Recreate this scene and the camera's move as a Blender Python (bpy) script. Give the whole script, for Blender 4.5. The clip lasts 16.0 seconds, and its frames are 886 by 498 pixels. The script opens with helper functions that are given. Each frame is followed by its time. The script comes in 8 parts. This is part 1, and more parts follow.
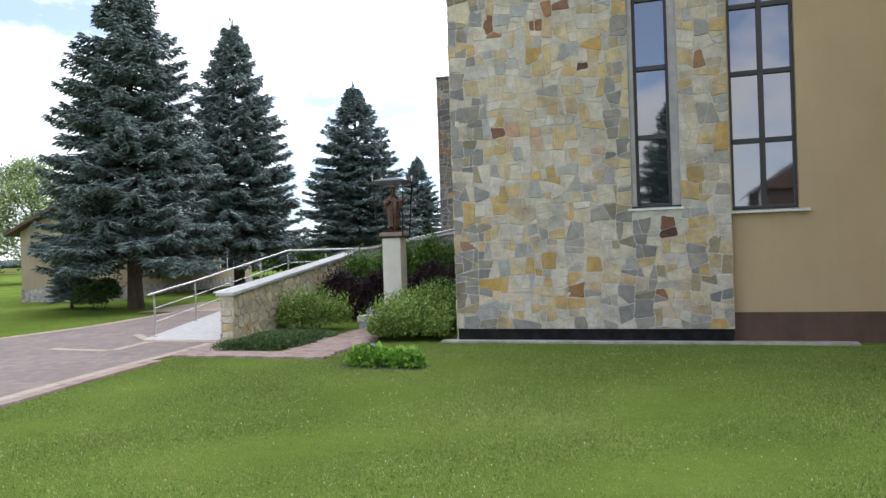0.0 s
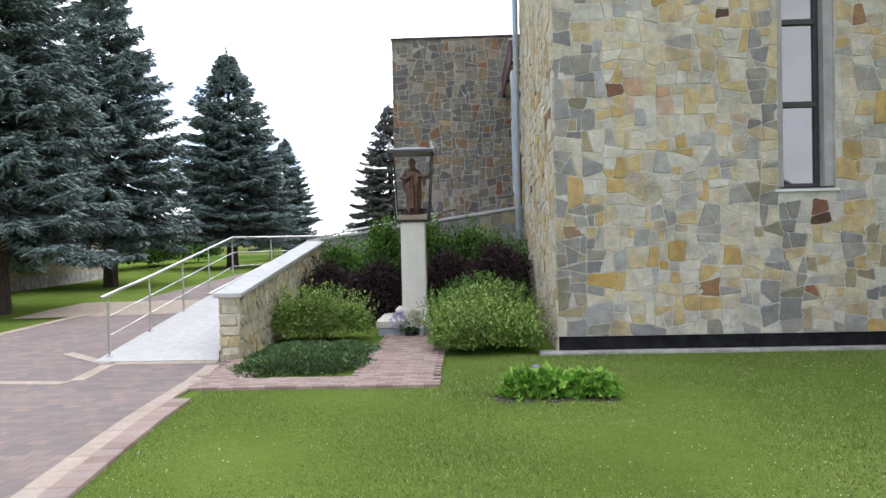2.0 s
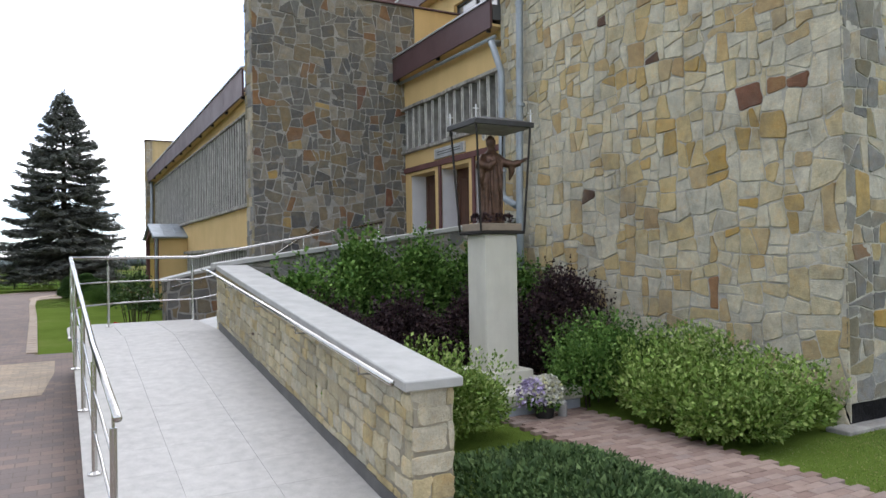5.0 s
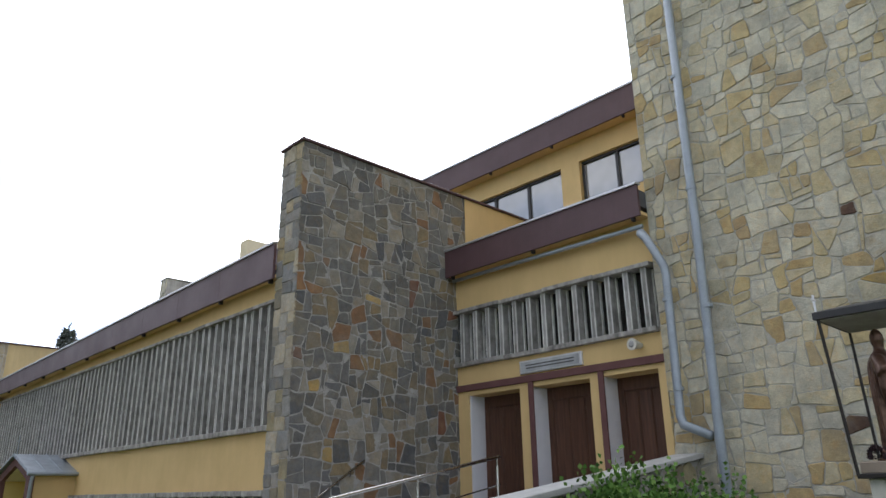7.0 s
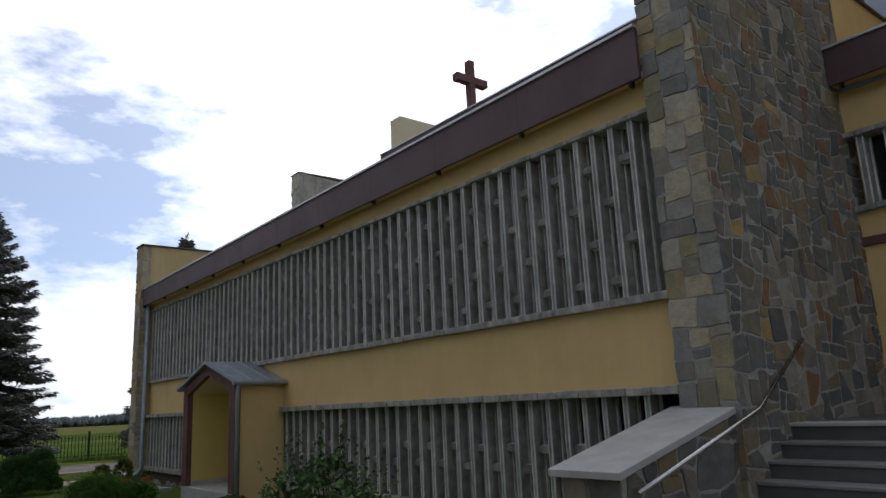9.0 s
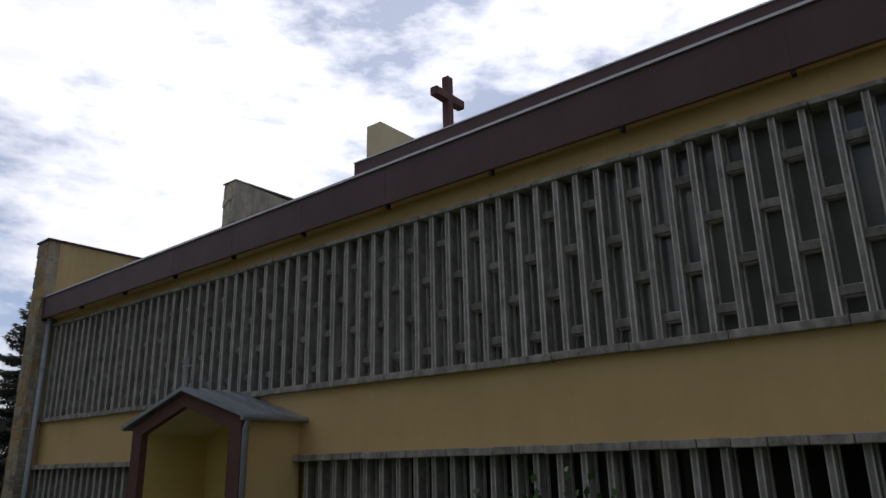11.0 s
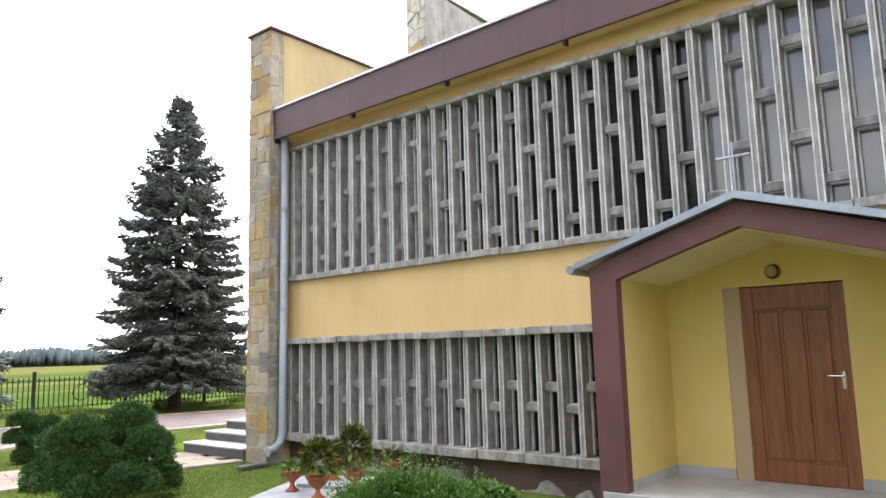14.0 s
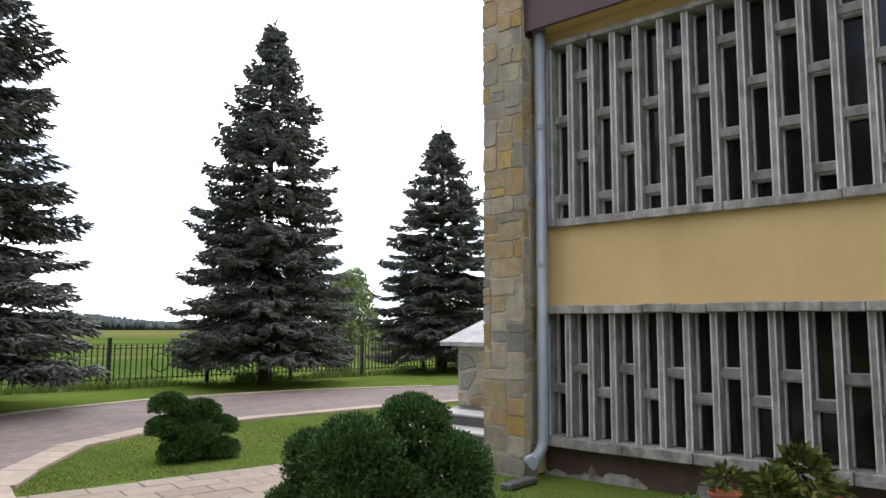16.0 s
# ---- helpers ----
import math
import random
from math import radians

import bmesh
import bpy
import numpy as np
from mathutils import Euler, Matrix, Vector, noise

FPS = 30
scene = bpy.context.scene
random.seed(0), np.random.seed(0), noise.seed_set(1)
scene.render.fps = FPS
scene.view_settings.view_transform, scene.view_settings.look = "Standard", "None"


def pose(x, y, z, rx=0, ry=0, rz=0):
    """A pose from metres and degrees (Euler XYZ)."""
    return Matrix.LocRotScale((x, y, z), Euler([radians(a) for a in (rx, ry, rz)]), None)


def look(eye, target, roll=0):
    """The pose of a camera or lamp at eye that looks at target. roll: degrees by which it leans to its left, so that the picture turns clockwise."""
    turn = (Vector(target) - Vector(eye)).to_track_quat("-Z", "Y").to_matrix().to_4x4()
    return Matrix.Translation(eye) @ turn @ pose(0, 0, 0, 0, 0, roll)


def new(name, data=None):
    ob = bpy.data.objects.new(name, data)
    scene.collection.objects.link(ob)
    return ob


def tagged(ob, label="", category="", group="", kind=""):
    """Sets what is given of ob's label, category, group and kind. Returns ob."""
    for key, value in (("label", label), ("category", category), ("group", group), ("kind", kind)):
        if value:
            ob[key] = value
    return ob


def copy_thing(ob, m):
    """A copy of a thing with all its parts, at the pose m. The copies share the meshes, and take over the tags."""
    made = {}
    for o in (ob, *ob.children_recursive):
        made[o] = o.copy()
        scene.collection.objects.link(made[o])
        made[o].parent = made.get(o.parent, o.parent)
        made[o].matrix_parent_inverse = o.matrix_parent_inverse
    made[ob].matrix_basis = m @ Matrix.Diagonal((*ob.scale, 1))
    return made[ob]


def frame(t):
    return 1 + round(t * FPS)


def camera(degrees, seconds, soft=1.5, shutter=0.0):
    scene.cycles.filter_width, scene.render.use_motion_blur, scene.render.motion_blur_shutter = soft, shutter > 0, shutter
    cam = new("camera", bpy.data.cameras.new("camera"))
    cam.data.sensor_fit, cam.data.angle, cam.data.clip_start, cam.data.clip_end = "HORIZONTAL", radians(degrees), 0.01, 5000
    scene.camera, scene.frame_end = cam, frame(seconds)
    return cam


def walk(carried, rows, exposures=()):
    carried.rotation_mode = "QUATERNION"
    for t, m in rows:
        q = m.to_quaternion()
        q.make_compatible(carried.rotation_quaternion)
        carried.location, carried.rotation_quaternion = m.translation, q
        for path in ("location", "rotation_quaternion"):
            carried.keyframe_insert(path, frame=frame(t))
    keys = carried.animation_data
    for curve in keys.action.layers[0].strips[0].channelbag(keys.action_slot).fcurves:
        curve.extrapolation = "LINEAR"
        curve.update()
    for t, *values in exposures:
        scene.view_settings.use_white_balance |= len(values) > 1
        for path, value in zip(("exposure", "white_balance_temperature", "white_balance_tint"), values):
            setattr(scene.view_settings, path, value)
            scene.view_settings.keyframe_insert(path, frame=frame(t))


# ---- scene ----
cam = camera(63.8, 16.0)
PATH = [
    (0, (7.406, -3.277, 1.545), (6.826, -1.363, 1.543), -1.9),
    (0.5, (6.194, -2.731, 1.531), (5.69, -0.796, 1.501), -0.7),
    (1, (4.828, -2.147, 1.537), (4.444, -0.185, 1.506), -2.1),
    (1.5, (3.559, -1.545, 1.53), (3.325, 0.441, 1.474), -1.6),
    (2, (2.175, -0.826, 1.552), (2.102, 1.172, 1.516), -1.3),
    (2.5, (0.997, -0.016, 1.578), (1.087, 1.982, 1.55), -1.4),
    (3, (-0.2, 0.952, 1.594), (0.043, 2.937, 1.604), -0.7),
    (5.5, (-4.572, 7.17, 1.587), (-3.468, 8.835, 1.672), 0.9),
    (6, (-5.244, 8.709, 1.662), (-4.034, 10.263, 2.011), 1.8),
    (6.5, (-5.641, 10.111, 1.773), (-4.359, 11.558, 2.286), 0.4),
    (7, (-6.048, 11.564, 1.791), (-4.74, 12.931, 2.439), -0.9),
    (7.5, (-6.372, 12.964, 1.785), (-5.096, 14.338, 2.479), -2.6),
    (8, (-6.209, 14.595, 1.866), (-5.012, 16.113, 2.379), -4.3),
    (8.5, (-6.429, 16.054, 1.823), (-5.209, 17.576, 2.265), -3.4),
    (9, (-6.624, 17.612, 1.781), (-5.39, 19.127, 2.207), -2.6),
    (11.5, (-7.067, 24.103, 1.645), (-5.511, 25.226, 2.208), -2.2),
    (12, (-7.093, 25.57, 1.622), (-5.507, 26.698, 2.082), -2.9),
    (12.5, (-7.062, 26.828, 1.642), (-5.454, 27.943, 2.057), -1.8),
    (13, (-7.089, 28.226, 1.605), (-5.471, 29.328, 2.014), -0.0),
    (13.5, (-7.177, 29.434, 1.595), (-5.614, 30.631, 1.948), -0.8),
    (14, (-7.163, 30.667, 1.623), (-5.636, 31.928, 1.905), -1.5),
    (14.5, (-7.157, 31.758, 1.626), (-5.641, 33.041, 1.862), -0.3),
    (15, (-7.129, 32.961, 1.609), (-5.598, 34.231, 1.813), 2.0),
    (15.5, (-7.075, 34.154, 1.615), (-5.54, 35.421, 1.811), 1.2),
    (16, (-7.037, 35.407, 1.642), (-5.515, 36.687, 1.856), 0.2),
]
EXPOSURE = [(0, 0.52, 6150, 13), (0.5, 0.62, 6150, 13), (1.5, 0.70, 6150, 13), (3, 0.68, 6200, 13), (5.5, 0.31, 6250, 12), (6.5, 0.4, 6250, 12), (7, 0.1, 6150, 12), (7.5, -0.46, 5950, 12), (8, -0.9, 5900, 12), (8.5, -1.05, 6000, 12), (9, -1.0, 6150, 12), (11.5, -1.6, 6350, 14), (12, -0.35, 6450, 14), (12.5, 0.42, 6450, 14), (13.5, 1.2, 6450, 14), (14.5, 1.38, 6450, 14), (15, 1.18, 6400, 14), (16.0, 0.46, 6400, 14)]
walk(cam, [(t, look(eye, target, roll)) for t, eye, target, roll in PATH], EXPOSURE)

# ---- world, sun, exposure ----
world = bpy.data.worlds.new("overcast_sky")
scene.world = world
world.use_nodes = True
wn, wl = world.node_tree.nodes, world.node_tree.links
wn.clear()
SUN_EL, SUN_AZ = radians(38), radians(49)
sky = wn.new("ShaderNodeTexSky")
sky.sky_type, sky.sun_disc = "NISHITA", False
sky.sun_elevation, sky.sun_rotation = SUN_EL, SUN_AZ
sky.air_density, sky.dust_density, sky.ozone_density = 1.0, 0.2, 2.5
gain = wn.new("ShaderNodeVectorMath")
gain.operation = "MULTIPLY"
gain.inputs[1].default_value = (0.118, 0.142, 0.172)
wl.new(sky.outputs[0], gain.inputs[0])
coord = wn.new("ShaderNodeTexCoord")
stretch = wn.new("ShaderNodeMapping")
stretch.inputs["Scale"].default_value = (1.0, 1.0, 2.6)
stretch.inputs["Location"].default_value = (0.35, 0.2, 0.0)
wl.new(coord.outputs["Generated"], stretch.inputs[0])
cloud = wn.new("ShaderNodeTexNoise")
cloud.inputs["Scale"].default_value, cloud.inputs["Detail"].default_value, cloud.inputs["Roughness"].default_value = 2.3, 7.0, 0.55
wl.new(stretch.outputs[0], cloud.inputs["Vector"])
cover = wn.new("ShaderNodeValToRGB")
cover.color_ramp.elements[0].position, cover.color_ramp.elements[0].color = 0.38, (0.24, 0.24, 0.24, 1)
cover.color_ramp.elements[1].position, cover.color_ramp.elements[1].color = 0.56, (1, 1, 1, 1)
# a break in the cloud over the fields to the north
billow = wn.new("ShaderNodeTexNoise")
billow.inputs["Scale"].default_value, billow.inputs["Detail"].default_value, billow.inputs["Roughness"].default_value = 7.0, 6.0, 0.6
wl.new(stretch.outputs[0], billow.inputs["Vector"])
break_way = wn.new("ShaderNodeVectorMath")
break_way.operation = "DOT_PRODUCT"
wl.new(coord.outputs["Generated"], break_way.inputs[0])
break_way.inputs[1].default_value = (0.205, 0.905, 0.372)
opening = wn.new("ShaderNodeMapRange")
opening.interpolation_type = "SMOOTHSTEP"
opening.inputs["From Min"].default_value, opening.inputs["From Max"].default_value = 0.968, 0.999
opening.inputs["To Max"].default_value = -0.115
wl.new(break_way.outputs["Value"], opening.inputs["Value"])
mixed = wn.new("ShaderNodeMath")
mixed.operation = "MULTIPLY_ADD"
wl.new(billow.outputs[0], mixed.inputs[0])
mixed.inputs[1].default_value = 0.62
wl.new(cloud.outputs[0], mixed.inputs[2])
thick = wn.new("ShaderNodeMath")
thick.operation = "ADD"
wl.new(mixed.outputs[0], thick.inputs[0])
wl.new(opening.outputs[0], thick.inputs[1])
level = wn.new("ShaderNodeMath")
level.operation = "SUBTRACT"
wl.new(thick.outputs[0], level.inputs[0])
level.inputs[1].default_value = 0.30
wl.new(level.outputs[0], cover.inputs[0])
shade = wn.new("ShaderNodeValToRGB")
shade.color_ramp.elements[0].position, shade.color_ramp.elements[0].color = 0.40, (1.08, 1.08, 1.085, 1)
shade.color_ramp.elements[1].position, shade.color_ramp.elements[1].color = 0.70, (0.79, 0.80, 0.825, 1)
wl.new(level.outputs[0], shade.inputs[0])
mixsky = wn.new("ShaderNodeMix")
mixsky.data_type = "RGBA"
wl.new(cover.outputs[0], mixsky.inputs["Factor"])
wl.new(gain.outputs[0], mixsky.inputs["A"])
bg = wn.new("ShaderNodeBackground")
bg.inputs["Strength"].default_value = 1.0
# the veil of cloud is brightest round the hidden sun
SUN_WAY = (0.60, 0.52, 0.61)
toward = wn.new("ShaderNodeVectorMath")
toward.operation = "DOT_PRODUCT"
wl.new(coord.outputs["Generated"], toward.inputs[0])
toward.inputs[1].default_value = SUN_WAY
front = wn.new("ShaderNodeMath")
front.operation = "MAXIMUM"
wl.new(toward.outputs["Value"], front.inputs[0])
front.inputs[1].default_value = 0.0
square = wn.new("ShaderNodeMath")
square.operation = "POWER"
wl.new(front.outputs[0], square.inputs[0])
square.inputs[1].default_value = 2.0
glow = wn.new("ShaderNodeMath")
glow.operation = "MULTIPLY_ADD"
wl.new(square.outputs[0], glow.inputs[0])
glow.inputs[1].default_value, glow.inputs[2].default_value = 2.8, 1.2
lit = wn.new("ShaderNodeVectorMath")
lit.operation = "SCALE"
wl.new(shade.outputs[0], lit.inputs[0])
wl.new(glow.outputs[0], lit.inputs["Scale"])
wl.new(lit.outputs[0], mixsky.inputs["B"])
wl.new(mixsky.outputs["Result"], bg.inputs["Color"])
wo = wn.new("ShaderNodeOutputWorld")
wl.new(bg.outputs[0], wo.inputs["Surface"])

sun = new("sun", bpy.data.lights.new("sun", "SUN"))
sun.data.energy, sun.data.angle, sun.data.color = 0.6, radians(25), (1.0, 0.96, 0.90)
sun.matrix_world = look((24.0, 42.8, 28.4), (0, 22, 4))

# ---- materials ----
def nodes_of(name):
    m = bpy.data.materials.new(name)
    m.use_nodes = True
    nt = m.node_tree
    return m, nt, nt.nodes["Principled BSDF"]


def rgb(c):
    return (c[0], c[1], c[2], 1.0)


def coords(nt, scale=(1, 1, 1), rot=(0, 0, 0)):
    g = nt.nodes.new("ShaderNodeNewGeometry")
    mp = nt.nodes.new("ShaderNodeMapping")
    mp.inputs["Scale"].default_value = scale
    mp.inputs["Rotation"].default_value = rot
    nt.links.new(g.outputs["Position"], mp.inputs[0])
    return mp.outputs[0]


def place(nt):
    """The point in the world, so that neighbouring pieces differ."""
    return nt.nodes.new("ShaderNodeNewGeometry").outputs["Position"]


def noise_tex(nt, vec, scale, detail=4.0, rough=0.6):
    n = nt.nodes.new("ShaderNodeTexNoise")
    n.inputs["Scale"].default_value, n.inputs["Detail"].default_value, n.inputs["Roughness"].default_value = scale, detail, rough
    if vec is not None:
        nt.links.new(vec, n.inputs["Vector"])
    return n.outputs[0]


def ramp(nt, fac, stops, constant=False):
    r = nt.nodes.new("ShaderNodeValToRGB")
    if constant:
        r.color_ramp.interpolation = "CONSTANT"
    els = r.color_ramp.elements
    while len(els) < len(stops):
        els.new(0.5)
    for e, (p, c) in zip(els, stops):
        e.position, e.color = p, rgb(c)
    nt.links.new(fac, r.inputs[0])
    return r.outputs[0]


def mixc(nt, fac, a, b, mode="MIX"):
    m = nt.nodes.new("ShaderNodeMix")
    m.data_type, m.blend_type = "RGBA", mode
    for sock, v in (("Factor", fac), ("A", a), ("B", b)):
        if isinstance(v, (int, float)):
            m.inputs[sock].default_value = v
        elif isinstance(v, tuple):
            m.inputs[sock].default_value = rgb(v)
        else:
            nt.links.new(v, m.inputs[sock])
    return m.outputs["Result"]


def bump(nt, height, bsdf, strength, dist=0.01):
    b = nt.nodes.new("ShaderNodeBump")
    b.inputs["Strength"].default_value, b.inputs["Distance"].default_value = strength, dist
    nt.links.new(height, b.inputs["Height"])
    nt.links.new(b.outputs[0], bsdf.inputs["Normal"])


def grey(v):
    return (v, v, v)


def surface(name, base, var=0.25, scale=6.0, fine=60.0, rough=0.8, metal=0.0, bump_s=0.3, bump_d=0.004, spec=None, tint=None, stain=0.0, aniso=(1, 1, 1)):
    """A surface with grain, blotches and, where stain is given, vertical streaks of dirt."""
    m, nt, b = nodes_of(name)
    v = coords(nt, aniso)
    big = noise_tex(nt, v, scale, 5)
    small = noise_tex(nt, v, fine, 3)
    lo = tuple(c * (1 - var) for c in base)
    hi = tuple(min(1, c * (1 + var * 0.6)) for c in (tint or base))
    col = ramp(nt, big, [(0.3, lo), (0.7, hi)])
    col = mixc(nt, 0.35, col, ramp(nt, small, [(0.3, grey(0.75)), (0.7, grey(1.0))]), "MULTIPLY")
    if stain:
        streak = noise_tex(nt, coords(nt, (3.0, 3.0, 0.35)), 2.2, 6, 0.65)
        col = mixc(nt, stain, col, ramp(nt, streak, [(0.42, grey(0.42)), (0.6, grey(1.0))]), "MULTIPLY")
    nt.links.new(col, b.inputs["Base Color"])
    rr = ramp(nt, big, [(0.3, grey(min(1, rough * 1.1))), (0.7, grey(rough * 0.88))])
    nt.links.new(rr, b.inputs["Roughness"])
    b.inputs["Metallic"].default_value = metal
    if spec is not None:
        b.inputs["Specular IOR Level"].default_value = spec
    if bump_s:
        bump(nt, small, b, bump_s, bump_d)
    return m


def stone_surface(name, palette, island=False, bump_d=0.026):
    """Split field stone: each piece takes its own colour from the palette."""
    m, nt, b = nodes_of(name)
    if island:
        pick = nt.nodes.new("ShaderNodeNewGeometry").outputs["Random Per Island"]
    else:
        pick = nt.nodes.new("ShaderNodeObjectInfo").outputs["Random"]
    n = len(palette)
    col = ramp(nt, pick, [(i / n, c) for i, c in enumerate(palette)], True)
    v = place(nt)
    blotch = noise_tex(nt, v, 5.5, 6, 0.7)
    grain = noise_tex(nt, v, 55, 4, 0.7)
    vein = noise_tex(nt, v, 7.5, 6, 0.75)
    warm = mixc(nt, 1.0, col, (1.05, 0.82, 0.52), "MULTIPLY")
    cool = mixc(nt, 1.0, col, (0.74, 0.745, 0.76), "MULTIPLY")
    col = mixc(nt, ramp(nt, vein, [(0.50, grey(0)), (0.64, grey(0.42))]), col, warm)
    col = mixc(nt, ramp(nt, vein, [(0.32, grey(0.5)), (0.46, grey(0))]), col, cool)
    rust = noise_tex(nt, v, 3.4, 4)
    col = mixc(nt, ramp(nt, rust, [(0.52, grey(0)), (0.74, grey(0.30))]), col, (0.40, 0.29, 0.13))
    dirt = noise_tex(nt, v, 1.2, 7, 0.72)
    col = mixc(nt, ramp(nt, dirt, [(0.50, grey(0)), (0.68, grey(0.5))]), col, (0.22, 0.21, 0.18))
    col = mixc(nt, 0.8, col, ramp(nt, blotch, [(0.28, grey(0.55)), (0.7, grey(1.12))]), "MULTIPLY")
    col = mixc(nt, 0.5, col, ramp(nt, grain, [(0.3, grey(0.65)), (0.7, grey(1.05))]), "MULTIPLY")
    nt.links.new(col, b.inputs["Base Color"])
    b.inputs["Roughness"].default_value = 0.88
    hsum = mixc(nt, 0.35, mixc(nt, 0.5, blotch, noise_tex(nt, v, 17, 5, 0.7)), grain)
    bump(nt, hsum, b, 1.0, bump_d)
    return m


LIGHT = [(0.62, 0.58, 0.47), (0.60, 0.51, 0.31), (0.66, 0.62, 0.53), (0.40, 0.40, 0.38), (0.57, 0.52, 0.41), (0.58, 0.42, 0.18), (0.64, 0.58, 0.45), (0.46, 0.45, 0.41), (0.62, 0.60, 0.53),
         (0.54, 0.44, 0.25), (0.60, 0.55, 0.43), (0.37, 0.36, 0.33), (0.66, 0.63, 0.54), (0.55, 0.46, 0.28), (0.62, 0.56, 0.39), (0.58, 0.56, 0.49), (0.50, 0.44, 0.34), (0.64, 0.59, 0.47),
         (0.60, 0.48, 0.24), (0.66, 0.62, 0.51), (0.63, 0.57, 0.43), (0.42, 0.42, 0.41), (0.64, 0.61, 0.52), (0.57, 0.50, 0.36), (0.61, 0.57, 0.47), (0.55, 0.44, 0.27), (0.65, 0.61, 0.50), (0.59, 0.47, 0.25), (0.62, 0.59, 0.50), (0.55, 0.51, 0.42)]
DARK = [(0.17, 0.165, 0.155), (0.22, 0.205, 0.17), (0.13, 0.132, 0.13), (0.27, 0.24, 0.185), (0.18, 0.178, 0.17), (0.145, 0.142, 0.13), (0.25, 0.20, 0.13), (0.20, 0.195, 0.18), (0.31, 0.28, 0.225), (0.12, 0.125, 0.13), (0.26, 0.15, 0.08), (0.19, 0.18, 0.155),
        (0.235, 0.225, 0.20), (0.145, 0.142, 0.132), (0.27, 0.21, 0.12), (0.195, 0.192, 0.182), (0.33, 0.31, 0.26), (0.16, 0.16, 0.16), (0.23, 0.20, 0.145), (0.36, 0.335, 0.28)]
CREAM = [(0.638, 0.572, 0.386), (0.57, 0.516, 0.345), (0.661, 0.605, 0.446), (0.502, 0.448, 0.304), (0.616, 0.516, 0.294), (0.547, 0.516, 0.406), (0.65, 0.572, 0.375), (0.456, 0.415, 0.294), (0.604, 0.56, 0.426), (0.524, 0.425, 0.223)]
GREY = [(0.27, 0.265, 0.25), (0.33, 0.325, 0.30), (0.22, 0.22, 0.215), (0.30, 0.285, 0.24), (0.36, 0.345, 0.31), (0.25, 0.225, 0.16), (0.29, 0.29, 0.28), (0.38, 0.33, 0.2)]
PALE = [(0.67, 0.624, 0.482), (0.62, 0.536, 0.344), (0.69, 0.653, 0.525), (0.6, 0.478, 0.249), (0.66, 0.605, 0.447), (0.61, 0.585, 0.477), (0.7, 0.653, 0.507), (0.56, 0.419, 0.206), (0.65, 0.614, 0.494), (0.62, 0.517, 0.301), (0.68, 0.634, 0.482), (0.57, 0.536, 0.43),
        (0.66, 0.595, 0.413), (0.71, 0.673, 0.533), (0.65, 0.575, 0.387), (0.67, 0.634, 0.507), (0.63, 0.546, 0.353), (0.6, 0.566, 0.456), (0.52, 0.409, 0.232), (0.67, 0.634, 0.499)]
SQUARED = [(0.50, 0.44, 0.32), (0.46, 0.37, 0.21), (0.52, 0.47, 0.37), (0.40, 0.36, 0.28), (0.49, 0.41, 0.26), (0.44, 0.41, 0.34), (0.52, 0.46, 0.34), (0.42, 0.31, 0.15), (0.50, 0.45, 0.35), (0.34, 0.31, 0.25)]
ODD = {"rust": [(0.25, 0.12, 0.07), (0.21, 0.10, 0.062), (0.33, 0.18, 0.085)], "brown": [(0.085, 0.045, 0.032), (0.11, 0.06, 0.04)], "ochre": [(0.50, 0.34, 0.105), (0.56, 0.40, 0.16), (0.46, 0.33, 0.13), (0.53, 0.37, 0.13)],
       "blush": [(0.52, 0.35, 0.24), (0.56, 0.42, 0.31)], "tan": [(0.50, 0.37, 0.20), (0.46, 0.33, 0.17), (0.54, 0.42, 0.25)]}
M = {}
for key, pal in list(ODD.items()) + [("light", LIGHT), ("grey", GREY), ("pale", PALE), ("dark", DARK), ("cream", CREAM), ("squared", SQUARED)]:
    M["stone_" + key] = stone_surface("field_stone_" + key, pal)
    M["stones_" + key] = stone_surface("field_stone_rest_" + key, pal, True)
M["mortar_light"] = surface("mortar_light", (0.50, 0.48, 0.42), 0.3, 4, 80, 0.95, bump_s=0.6)
M["mortar_side"] = surface("mortar_side", (0.46, 0.44, 0.39), 0.3, 4, 80, 0.95, bump_s=0.6)
M["mortar_dark"] = surface("mortar_grey", (0.36, 0.35, 0.32), 0.3, 4, 80, 0.95, bump_s=0.6)
M["mortar_brown"] = surface("mortar_brown", (0.33, 0.30, 0.23), 0.35, 4, 80, 0.95, bump_s=0.6)
M["yellow"] = surface("yellow_plaster", (0.72, 0.515, 0.235), 0.07, 1.3, 120, 0.9, bump_s=0.35, bump_d=0.003, stain=0.05)
# Duller, less orange yellow with more streaks, used on the end pier.
M["yellow_dull"] = surface("dull_yellow_plaster", (0.60, 0.475, 0.25), 0.12, 1.3, 120, 0.9, bump_s=0.35, bump_d=0.003, stain=0.15)
M["lemon"] = surface("lemon_porch_plaster", (0.72, 0.555, 0.19), 0.06, 1.3, 120, 0.9, bump_s=0.3, bump_d=0.003, stain=0.04)
M["beige"] = surface("beige_plaster", (0.47, 0.36, 0.22), 0.05, 0.7, 140, 0.92, bump_s=0.4, bump_d=0.003, stain=0.03)
M["cream_ceiling"] = surface("cream_plaster", (0.72, 0.62, 0.42), 0.06, 2, 120, 0.9, bump_s=0.2)
M["plum"] = surface("plum_sheet_metal", (0.105, 0.058, 0.062), 0.14, 1.6, 30, 0.5, spec=0.4, bump_s=0.08, stain=0.12)
M["plum_paint"] = surface("plum_masonry_paint", (0.14, 0.062, 0.058), 0.15, 2.0, 90, 0.8, bump_s=0.3)
